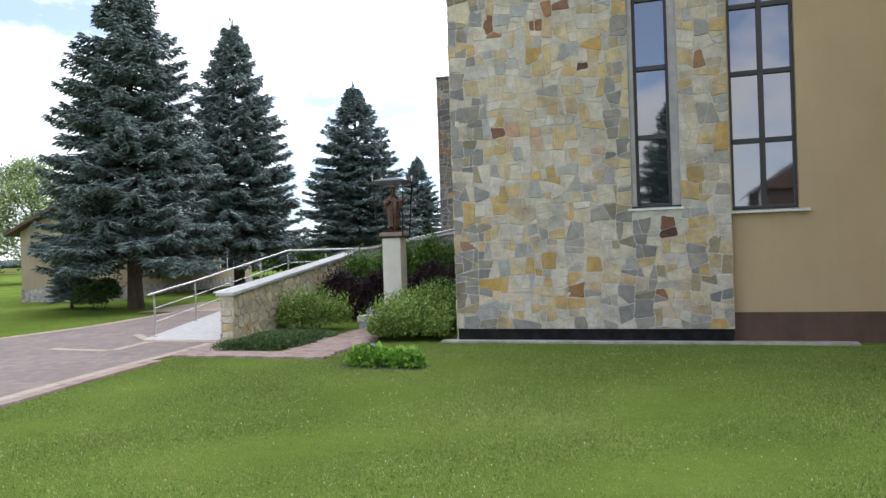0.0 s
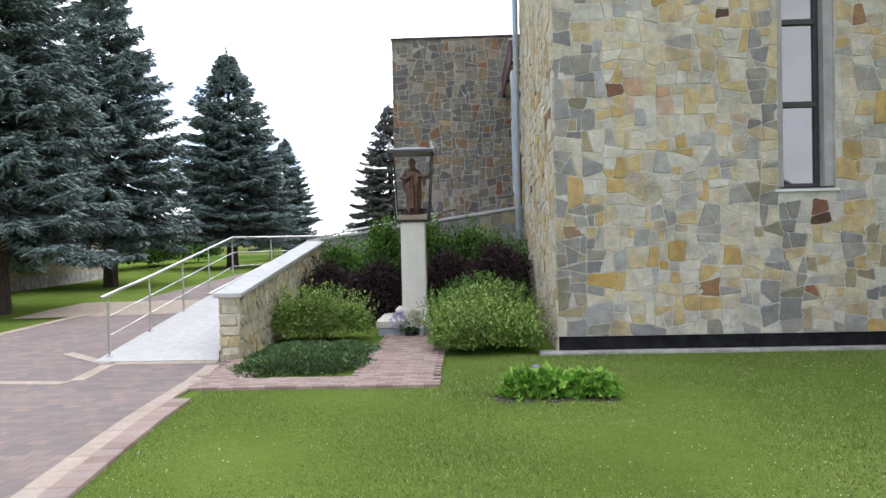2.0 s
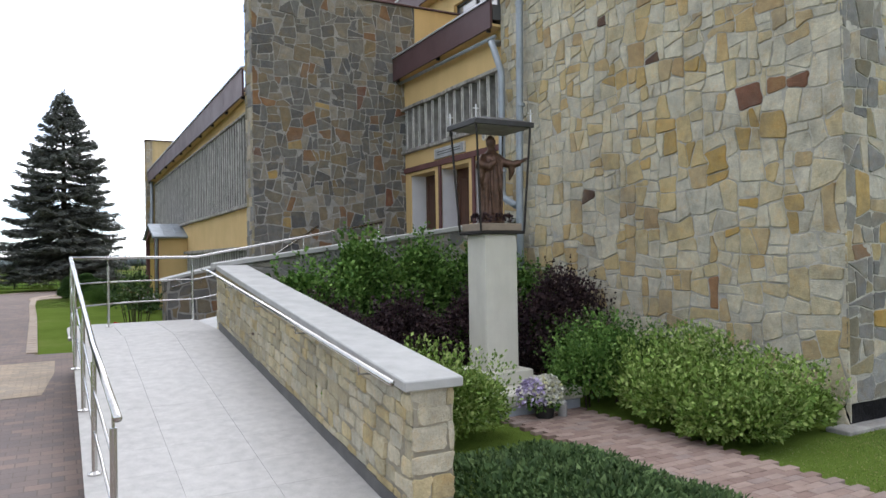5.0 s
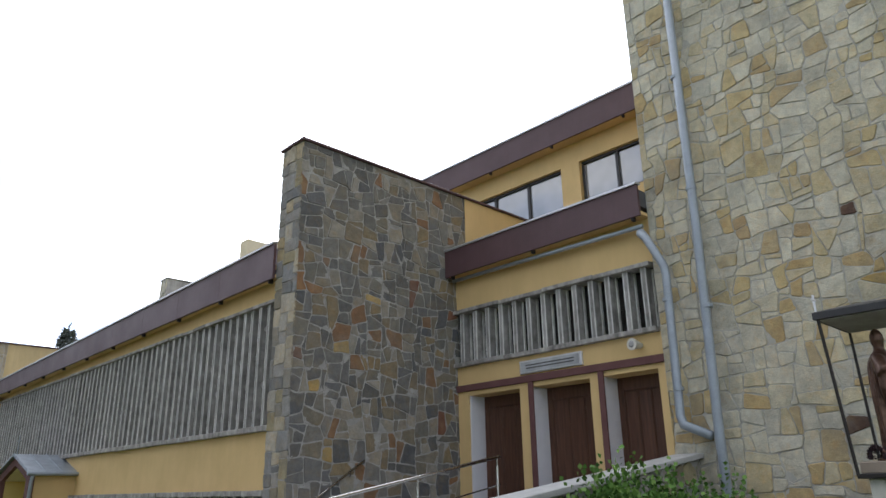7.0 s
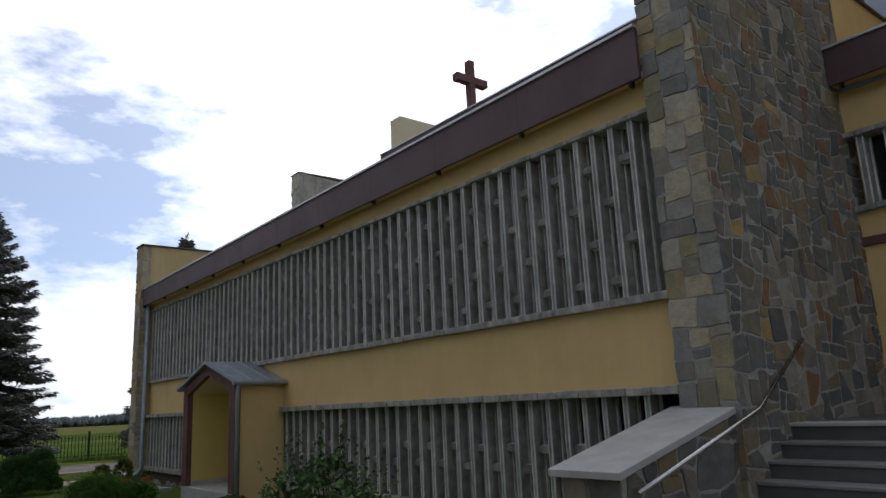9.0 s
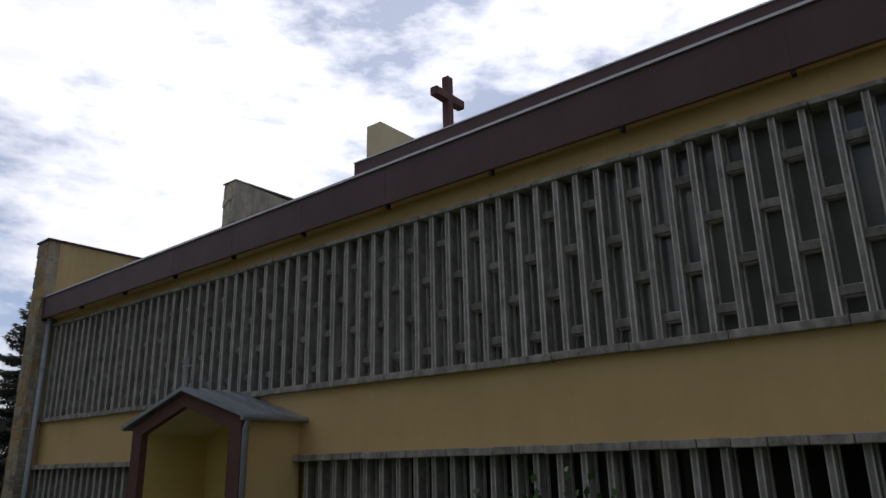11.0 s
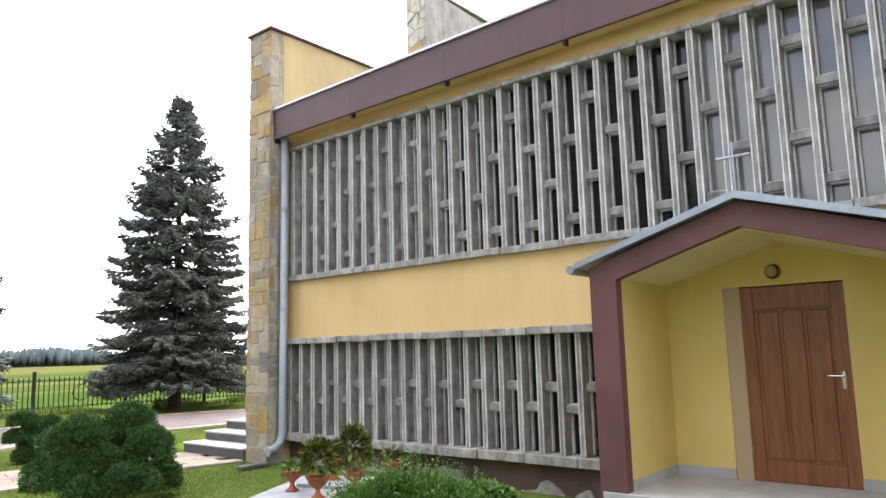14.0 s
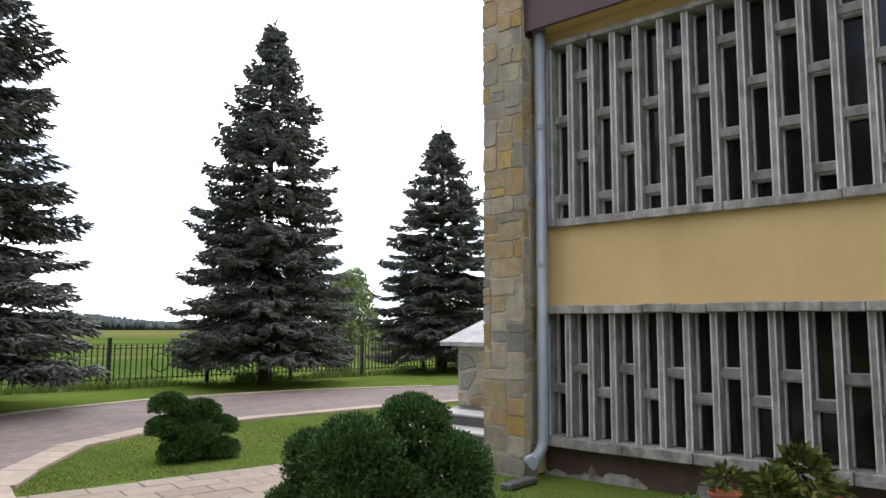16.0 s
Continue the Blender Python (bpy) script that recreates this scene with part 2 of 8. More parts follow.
M["plinth_brown"] = surface("brown_plinth_plaster", (0.115, 0.07, 0.052), 0.2, 2.0, 90, 0.85, bump_s=0.35, stain=0.2)
M["concrete"] = surface("weathered_concrete", (0.40, 0.385, 0.36), 0.28, 3.0, 45, 0.9, bump_s=0.55, stain=0.35)
M["concrete_fin"] = surface("concrete_fin_paint", (0.375, 0.36, 0.335), 0.40, 5.5, 48, 0.88, bump_s=0.8, bump_d=0.007, stain=0.55)
M["pale_trim"] = surface("pale_edge_and_pane_trim", (0.74, 0.73, 0.69), 0.3, 5, 50, 0.7, bump_s=0.2, stain=0.4)
M["ledge"] = surface("concrete_ledge", (0.43, 0.405, 0.37), 0.5, 6.0, 40, 0.9, bump_s=0.9, bump_d=0.008, stain=0.5)
M["flashing"] = surface("pale_flashing", (0.62, 0.63, 0.64), 0.12, 5, 40, 0.4, 0.6, bump_s=0.05)
M["zinc"] = surface("zinc_sheet", (0.36, 0.40, 0.44), 0.16, 4, 25, 0.42, 0.55, bump_s=0.08)
M["pipe"] = surface("grey_blue_pipe_paint", (0.33, 0.37, 0.41), 0.12, 5, 40, 0.42, 0.2, bump_s=0.05)
M["steel"] = surface("brushed_steel", (0.62, 0.61, 0.59), 0.08, 20, 200, 0.24, 1.0, bump_s=0.03)
M["granite"] = surface("pale_granite", (0.60, 0.60, 0.59), 0.14, 2.5, 160, 0.62, bump_s=0.06)
M["granite_cap"] = surface("grey_granite", (0.44, 0.44, 0.425), 0.16, 4, 170, 0.6, bump_s=0.08)
M["granite_dark"] = surface("dark_granite", (0.105, 0.105, 0.104), 0.18, 4, 170, 0.5, bump_s=0.06)
M["granite_tread"] = surface("worn_granite_tread", (0.215, 0.215, 0.21), 0.18, 4, 170, 0.55, bump_s=0.06)
M["bitumen"] = surface("black_bitumen", (0.016, 0.016, 0.017), 0.6, 5, 30, 0.95, bump_s=0.9, bump_d=0.015, spec=0.15)
M["wood"] = surface("varnished_door_wood", (0.25, 0.088, 0.029), 0.35, 2.5, 14, 0.45, bump_s=0.12, aniso=(9, 9, 0.7))
# The door wood again, darkened to carry the shadow of the entrance recess.
M["wood_shaded"] = surface("shaded_door_wood", (0.10, 0.042, 0.022), 0.35, 2.5, 14, 0.5, bump_s=0.12, aniso=(9, 9, 0.7))
M["frame_dark"] = surface("dark_window_frame", (0.035, 0.034, 0.036), 0.2, 8, 40, 0.5, bump_s=0.05)
M["surround"] = surface("grey_window_surround", (0.36, 0.35, 0.34), 0.18, 4, 60, 0.85, bump_s=0.3, stain=0.25)
M["white_paint"] = surface("white_wall_paint", (0.74, 0.74, 0.76), 0.06, 3, 80, 0.8, bump_s=0.15)
M["cream_paint"] = surface("cream_masonry_paint", (0.64, 0.62, 0.54), 0.07, 3, 110, 0.85, bump_s=0.25, stain=0.08)
M["blue_grey"] = surface("blue_grey_stone", (0.42, 0.45, 0.50), 0.12, 4, 90, 0.8, bump_s=0.2)
M["bronze"] = surface("bronze_paint", (0.12, 0.066, 0.044), 0.55, 14, 60, 0.40, 0.45, bump_s=0.3)
M["iron"] = surface("black_iron", (0.022, 0.018, 0.016), 0.35, 12, 60, 0.5, 0.3, bump_s=0.15)
M["terracotta"] = surface("terracotta", (0.42, 0.13, 0.055), 0.2, 8, 60, 0.8, bump_s=0.2)
M["black_plastic"] = surface("black_plastic", (0.02, 0.02, 0.022), 0.2, 8, 60, 0.5, bump_s=0.05)
M["slab_white"] = surface("whitewashed_slab", (0.47, 0.48, 0.49), 0.3, 3, 60, 0.85, bump_s=0.4, stain=0.2)
M["fence"] = surface("dark_fence_paint", (0.020, 0.024, 0.022), 0.3, 8, 60, 0.6, bump_s=0.1)
# Ochre plaster with the shade of the spruces darkened into its base colour.
M["house_wall_shaded"] = surface("shaded_ochre_house_plaster", (0.36, 0.30, 0.20), 0.12, 0.8, 60, 0.9, bump_s=0.3, stain=0.15)
M["roof_brown"] = surface("brown_roof_sheet", (0.10, 0.058, 0.045), 0.3, 1.2, 30, 0.7, bump_s=0.3)
M["roof_felt"] = surface("roof_felt", (0.10, 0.10, 0.105), 0.25, 1.2, 40, 0.9, bump_s=0.4)
M["bark"] = surface("spruce_bark", (0.075, 0.055, 0.042), 0.45, 5, 30, 0.95, bump_s=0.9, bump_d=0.02, aniso=(4, 4, 1))
M["soil"] = surface("dark_soil", (0.055, 0.042, 0.03), 0.4, 4, 50, 0.98, bump_s=0.9, bump_d=0.02)
M["light_pole"] = surface("aluminium_trim", (0.70, 0.70, 0.70), 0.1, 8, 80, 0.4, 0.5, bump_s=0.03)


def glass(name, base, ior, rough):
    m, nt, b = nodes_of(name)
    v = coords(nt)
    wav = noise_tex(nt, v, 1.4, 2)
    nt.links.new(ramp(nt, wav, [(0.3, tuple(c * 0.7 for c in base)), (0.7, base)]), b.inputs["Base Color"])
    b.inputs["Roughness"].default_value, b.inputs["IOR"].default_value = rough, ior
    bump(nt, wav, b, 0.05, 0.02)
    return m


M["glass_dark"] = glass("dark_window_glass", (0.012, 0.014, 0.017), 2.8, 0.03)
M["glass_low"] = glass("dim_basement_glass", (0.018, 0.016, 0.014), 1.5, 0.12)
# The pale base colour adds the brightness of mirrored sky to the panes.
M["glass_sky_pale"] = glass("sky_pale_mirroring_glass", (0.30, 0.31, 0.32), 3.0, 0.06)
M["glass_grey"] = glass("pale_grey_glass", (0.205, 0.21, 0.19), 1.7, 0.10)


def leaf(name, stops, rough=0.6, patchy=0.8):
    m, nt, b = nodes_of(name)
    pick = nt.nodes.new("ShaderNodeNewGeometry").outputs["Random Per Island"]
    col = ramp(nt, pick, stops)
    patch = noise_tex(nt, coords(nt), 1.3, 3)
    col = mixc(nt, patchy, col, ramp(nt, patch, [(0.3, grey(0.6)), (0.7, grey(1.15))]), "MULTIPLY")
    nt.links.new(col, b.inputs["Base Color"])
    b.inputs["Roughness"].default_value = rough
    b.inputs["Specular IOR Level"].default_value = 0.16
    b.inputs["Subsurface Weight"].default_value = 0.0
    return m


M["needle_blue"] = leaf("blue_spruce_needles", [(0.0, (0.075, 0.11, 0.10)), (0.5, (0.15, 0.205, 0.19)), (1.0, (0.29, 0.365, 0.35))], 0.7)
M["needle_green"] = leaf("spruce_needles", [(0.0, (0.110, 0.117, 0.107)), (0.6, (0.168, 0.182, 0.165)), (1.0, (0.255, 0.278, 0.255))], 0.7)
M["leaf_lime"] = leaf("lime_shrub_leaves", [(0.0, (0.085, 0.155, 0.026)), (0.5, (0.195, 0.30, 0.060)), (1.0, (0.37, 0.46, 0.15))])
M["leaf_mid"] = leaf("mid_green_leaves", [(0.0, (0.045, 0.100, 0.020)), (0.5, (0.10, 0.205, 0.040)), (1.0, (0.215, 0.345, 0.085))])
M["leaf_purple"] = leaf("purple_barberry_leaves", [(0.0, (0.020, 0.012, 0.016)), (0.6, (0.045, 0.026, 0.031)), (1.0, (0.095, 0.060, 0.055))])
M["leaf_hosta"] = leaf("bright_leaves", [(0.0, (0.10, 0.22, 0.03)), (0.5, (0.19, 0.38, 0.05)), (1.0, (0.31, 0.50, 0.09))])
M["leaf_juniper"] = leaf("juniper_leaves", [(0.0, (0.034, 0.066, 0.024)), (0.6, (0.085, 0.145, 0.050)), (1.0, (0.165, 0.24, 0.090))])
M["leaf_thuja"] = leaf("thuja_leaves", [(0.0, (0.028, 0.062, 0.020)), (0.6, (0.066, 0.135, 0.040)), (1.0, (0.16, 0.27, 0.08))])
M["leaf_croton"] = leaf("croton_leaves", [(0.0, (0.03, 0.055, 0.012)), (0.5, (0.09, 0.12, 0.02)), (1.0, (0.22, 0.20, 0.05))])
M["leaf_tree"] = leaf("tree_leaves", [(0.0, (0.16, 0.215, 0.09)), (0.5, (0.26, 0.34, 0.15)), (1.0, (0.37, 0.45, 0.22))])
# The bluish grey of the far woods is distance haze put into the colour.
M["leaf_forest_hazed"] = leaf("hazed_far_wood", [(0.0, (0.088, 0.108, 0.110)), (0.6, (0.100, 0.124, 0.124)), (1.0, (0.115, 0.142, 0.138))], 0.95)
M["grass_blade"] = leaf("grass_blades", [(0.0, (0.125, 0.195, 0.040)), (0.5, (0.165, 0.245, 0.050)), (0.80, (0.22, 0.29, 0.080)), (1.0, (0.40, 0.36, 0.18))], 0.8, 0.35)
M["petal_white"] = leaf("white_petals", [(0.0, (0.65, 0.65, 0.55)), (0.6, (0.75, 0.74, 0.66)), (1.0, (0.8, 0.78, 0.4))])
M["petal_violet"] = leaf("violet_petals", [(0.0, (0.35, 0.28, 0.50)), (1.0, (0.62, 0.55, 0.72))])
M["petal_red"] = leaf("red_petals", [(0.0, (0.40, 0.01, 0.02)), (1.0, (0.62, 0.03, 0.04))])


def paving(name, base, bw, bh, joint, off=0.5):
    """Small concrete pavers in running bond."""
    m, nt, b = nodes_of(name)
    v = coords(nt)
    br = nt.nodes.new("ShaderNodeTexBrick")
    br.offset = off
    br.inputs["Scale"].default_value = 1.0
    br.inputs["Brick Width"].default_value, br.inputs["Row Height"].default_value = bw, bh
    br.inputs["Mortar Size"].default_value, br.inputs["Bias"].default_value = joint, 0.0
    br.inputs["Color1"].default_value = rgb((base[0] * 0.80, base[1] * 0.82, base[2] * 0.86))
    br.inputs["Color2"].default_value = rgb((base[0] * 1.16, base[1] * 1.08, base[2] * 1.0))
    br.inputs["Mortar"].default_value = rgb(tuple(c * 0.68 for c in base))
    nt.links.new(v, br.inputs["Vector"])
    big = noise_tex(nt, v, 0.5, 5)
    col = mixc(nt, 0.7, br.outputs[0], ramp(nt, big, [(0.3, grey(0.72)), (0.7, grey(1.1))]), "MULTIPLY")
    fine = noise_tex(nt, v, 40, 4)
    col = mixc(nt, 0.4, col, ramp(nt, fine, [(0.3, grey(0.7)), (0.7, grey(1.05))]), "MULTIPLY")
    nt.links.new(col, b.inputs["Base Color"])
    b.inputs["Roughness"].default_value = 0.9
    bump(nt, br.outputs["Fac"], b, -0.5, 0.004)
    return m


M["paver_road"] = paving("brown_grey_pavers", (0.232, 0.188, 0.170), 0.20, 0.16, 0.005)
M["paver_band"] = paving("beige_pavers", (0.42, 0.35, 0.27), 0.20, 0.10, 0.006)


def piece_mat(name, palette, rough=0.88):
    m, nt, b = nodes_of(name)
    pick = nt.nodes.new("ShaderNodeObjectInfo").outputs["Random"]
    col = ramp(nt, pick, [(i / max(1, len(palette) - 1), c) for i, c in enumerate(palette)])
    v = place(nt)
    col = mixc(nt, 0.6, col, ramp(nt, noise_tex(nt, v, 9, 5), [(0.3, grey(0.7)), (0.7, grey(1.1))]), "MULTIPLY")
    fine = noise_tex(nt, v, 90, 3)
    col = mixc(nt, 0.4, col, ramp(nt, fine, [(0.3, grey(0.75)), (0.7, grey(1.05))]), "MULTIPLY")
    nt.links.new(col, b.inputs["Base Color"])
    b.inputs["Roughness"].default_value = rough
    bump(nt, fine, b, 0.4, 0.004)
    return m


M["paver_pink"] = piece_mat("pink_brown_pavers", [(0.23, 0.155, 0.13), (0.30, 0.215, 0.18), (0.37, 0.275, 0.23), (0.29, 0.225, 0.20)])
M["kerb_beige"] = piece_mat("beige_kerb_stones", [(0.37, 0.295, 0.23), (0.43, 0.35, 0.275), (0.40, 0.325, 0.265)])
M["tile_granite"] = piece_mat("pale_granite_tiles", [(0.475, 0.46, 0.435), (0.50, 0.485, 0.46), (0.485, 0.472, 0.448)], 0.6)
M["slab_beige"] = piece_mat("pale_path_slabs", [(0.29, 0.235, 0.18), (0.33, 0.27, 0.21), (0.26, 0.205, 0.155)])


def lawn_material():
    m, nt, b = nodes_of("lawn_and_field")
    v = coords(nt)
    a = noise_tex(nt, v, 0.35, 4)
    c = noise_tex(nt, v, 6, 5, 0.7)
    lawn = ramp(nt, a, [(0.3, (0.10, 0.15, 0.028)), (0.55, (0.135, 0.195, 0.038)), (0.75, (0.18, 0.225, 0.06))])
    lawn = mixc(nt, 0.55, lawn, ramp(nt, c, [(0.25, grey(0.7)), (0.75, grey(1.12))]), "MULTIPLY")
    sep = nt.nodes.new("ShaderNodeSeparateXYZ")
    nt.links.new(v, sep.inputs[0])
    wave = noise_tex(nt, coords(nt, (0.01, 0.045, 1)), 1.0, 4)
    field = ramp(nt, wave, [(0.36, (0.070, 0.115, 0.022)), (0.5, (0.088, 0.135, 0.032)), (0.58, (0.20, 0.175, 0.08)), (0.72, (0.125, 0.145, 0.05))])
    edge = nt.nodes.new("ShaderNodeMapRange")
    edge.inputs["From Min"].default_value, edge.inputs["From Max"].default_value = 53.5, 60.0
    nt.links.new(sep.outputs["Y"], edge.inputs["Value"])
    stubble = nt.nodes.new("ShaderNodeMapRange")
    stubble.inputs["From Min"].default_value, stubble.inputs["From Max"].default_value = 110.0, 190.0
    stubble.inputs["To Max"].default_value = 0.75
    nt.links.new(sep.outputs["Y"], stubble.inputs["Value"])
    field = mixc(nt, stubble.outputs[0], field, (0.19, 0.165, 0.075))
    field = mixc(nt, 1.0, field, (0.72, 0.78, 0.66), "MULTIPLY")
    col = mixc(nt, edge.outputs[0], lawn, field)
    nt.links.new(col, b.inputs["Base Color"])
    b.inputs["Roughness"].default_value = 1.0
    b.inputs["Specular IOR Level"].default_value = 0.0
    bump(nt, noise_tex(nt, v, 45, 3), b, 0.9, 0.03)
    return m


M["lawn"] = lawn_material()


# ---- building helpers ----
def gz(y, x=0.0):
    """Height of the ground: the forecourt lies a little lower than the back, the fields fall away gently."""
    base = -0.3 if y < 12 else (-0.3 + 0.3 * (y - 12) / 24 if y < 36 else 0.0)
    far = math.hypot(x, y - 25)
    return base - max(0.0, far - 75) * 0.005


def origin_of(ob):
    p = Vector((0, 0, 0))
    while ob is not None:
        p = p + ob.matrix_basis.translation
        ob = ob.parent
    return p


def thing(name, loc, label, category, group="", kind=""):
    ob = new(name)
    ob.empty_display_size = 0.2
    ob.location = loc
    return tagged(ob, label, category, group, kind)


def attach(ob, mat, parent, label="", kind=""):
    if mat is not None:
        ob.data.materials.append(mat)
    if parent is not None:
        ob.parent = parent
    return tagged(ob, label, "", "", kind)


def part(name, bm, mat, parent=None, label="", smooth=False, kind=""):
    """Links a bmesh in world coordinates as one mesh under its parent."""
    if parent is not None:
        bmesh.ops.translate(bm, verts=bm.verts, vec=-origin_of(parent))
    me = bpy.data.meshes.new(name)
    bm.normal_update()
    bm.to_mesh(me)
    bm.free()
    if smooth:
        me.polygons.foreach_set("use_smooth", [True] * len(me.polygons))
    return attach(new(name, me), mat, parent, label, kind)


def raw(name, verts, faces, mat, parent=None, label="", smooth=False, kind=""):
    """Links vertex and face arrays as one mesh; verts are in the parent's own space."""
    me = bpy.data.meshes.new(name)
    verts, faces = np.asarray(verts, np.float32), np.asarray(faces, np.int32)
    me.vertices.add(len(verts))
    me.vertices.foreach_set("co", verts.ravel())
    k = faces.shape[1]
    me.loops.add(faces.size)
    me.loops.foreach_set("vertex_index", faces.ravel())
    me.polygons.add(len(faces))
    me.polygons.foreach_set("loop_start", np.arange(0, faces.size, k, dtype=np.int32))
    me.polygons.foreach_set("loop_total", np.full(len(faces), k, np.int32))
    me.update(calc_edges=True)
    me.validate()
    if smooth:
        me.polygons.foreach_set("use_smooth", [True] * len(me.polygons))
    return attach(new(name, me), mat, parent, label, kind)


def box(bm, x0, x1, y0, y1, z0, z1, bev=0.0):
    m = Matrix.Translation(((x0 + x1) / 2, (y0 + y1) / 2, (z0 + z1) / 2)) @ Matrix.Diagonal((x1 - x0, y1 - y0, z1 - z0, 1))
    made = bmesh.ops.create_cube(bm, size=1, matrix=m)["verts"]
    if bev:
        edges = list({e for v in made for e in v.link_edges})
        bmesh.ops.bevel(bm, geom=edges, offset=bev, segments=1, affect="EDGES")
    return bm


def boxed(name, dims, mat, parent=None, label="", bev=0.0):
    return part(name, box(bmesh.new(), *dims, bev), mat, parent, label)


def prism(bm, outline, axis, a, b):
    """Extrudes a closed outline of two coordinates along an axis from a to b."""
    def at(p, s):
        return {"x": (s, p[0], p[1]), "y": (p[0], s, p[1]), "z": (p[0], p[1], s)}[axis]
    one = [bm.verts.new(at(p, a)) for p in outline]
    two = [bm.verts.new(at(p, b)) for p in outline]
    n = len(outline)
    bm.faces.new(one)
    bm.faces.new(list(reversed(two)))
    for i in range(n):
        bm.faces.new((one[i], two[i], two[(i + 1) % n], one[(i + 1) % n])[::-1])
    bmesh.ops.recalc_face_normals(bm, faces=bm.faces)
    return bm


def tube(bm, points, radius, sides=10, cap=True):
    """A round bar along points, with mitred joints."""
    pts = [Vector(p) for p in points]
    rings = []
    for i, p in enumerate(pts):
        d0 = (pts[i] - pts[i - 1]).normalized() if i else None
        d1 = (pts[i + 1] - pts[i]).normalized() if i + 1 < len(pts) else None
        d = ((d0 or d1) + (d1 or d0)).normalized()
        grow = 1 / max(0.5, d.dot(d1 or d0))
        side = d.cross(Vector((0, 0, 1)))
        side = Vector((1, 0, 0)) if side.length < 1e-3 else side.normalized()
        up = side.cross(d).normalized()
        r = radius[i] if isinstance(radius, (list, tuple)) else radius
        rings.append([bm.verts.new(p + (math.cos(a) * side + math.sin(a) * up) * r * (grow if i and i + 1 < len(pts) else 1))
                      for a in (2 * math.pi * k / sides for k in range(sides))])
    for a, b in zip(rings, rings[1:]):
        best = min(range(sides), key=lambda s: sum((a[k].co - b[(k + s) % sides].co).length_squared for k in range(0, sides, 2)))
        for k in range(sides):
            bm.faces.new((a[k], a[(k + 1) % sides], b[(k + 1 + best) % sides], b[(k + best) % sides]))
    if cap:
        bm.faces.new(rings[0][::-1])
        bm.faces.new(rings[-1])
    bmesh.ops.recalc_face_normals(bm, faces=bm.faces)
    return bm


def lathe(bm, profile, centre, sides=20):
    """Turns a profile of (radius, height) round a vertical axis."""
    cx, cy, cz = centre
    rings = [[bm.verts.new((cx + r * math.cos(2 * math.pi * k / sides), cy + r * math.sin(2 * math.pi * k / sides), cz + z)) for k in range(sides)] for r, z in profile]
    for a, b in zip(rings, rings[1:]):
        for k in range(sides):
            bm.faces.new((a[k], a[(k + 1) % sides], b[(k + 1) % sides], b[k]))
    bm.faces.new(rings[0][::-1])
    bm.faces.new(rings[-1])
    return bm


# ---- masonry ----
def clip(poly, px, py, nx, ny):
    """Keeps the side of a polygon where (p - (px, py)) . n <= 0."""
    out = []
    for i, a in enumerate(poly):
        b = poly[(i + 1) % len(poly)]
        da, db = (a[0] - px) * nx + (a[1] - py) * ny, (b[0] - px) * nx + (b[1] - py) * ny
        if da <= 0:
            out.append(a)
        if (da < 0 < db) or (db < 0 < da):
            t = da / (da - db)
            out.append((a[0] + (b[0] - a[0]) * t, a[1] + (b[1] - a[1]) * t))
    return out


def area_of(p):
    return abs(sum(p[i][0] * p[(i + 1) % len(p)][1] - p[(i + 1) % len(p)][0] * p[i][1] for i in range(len(p)))) / 2


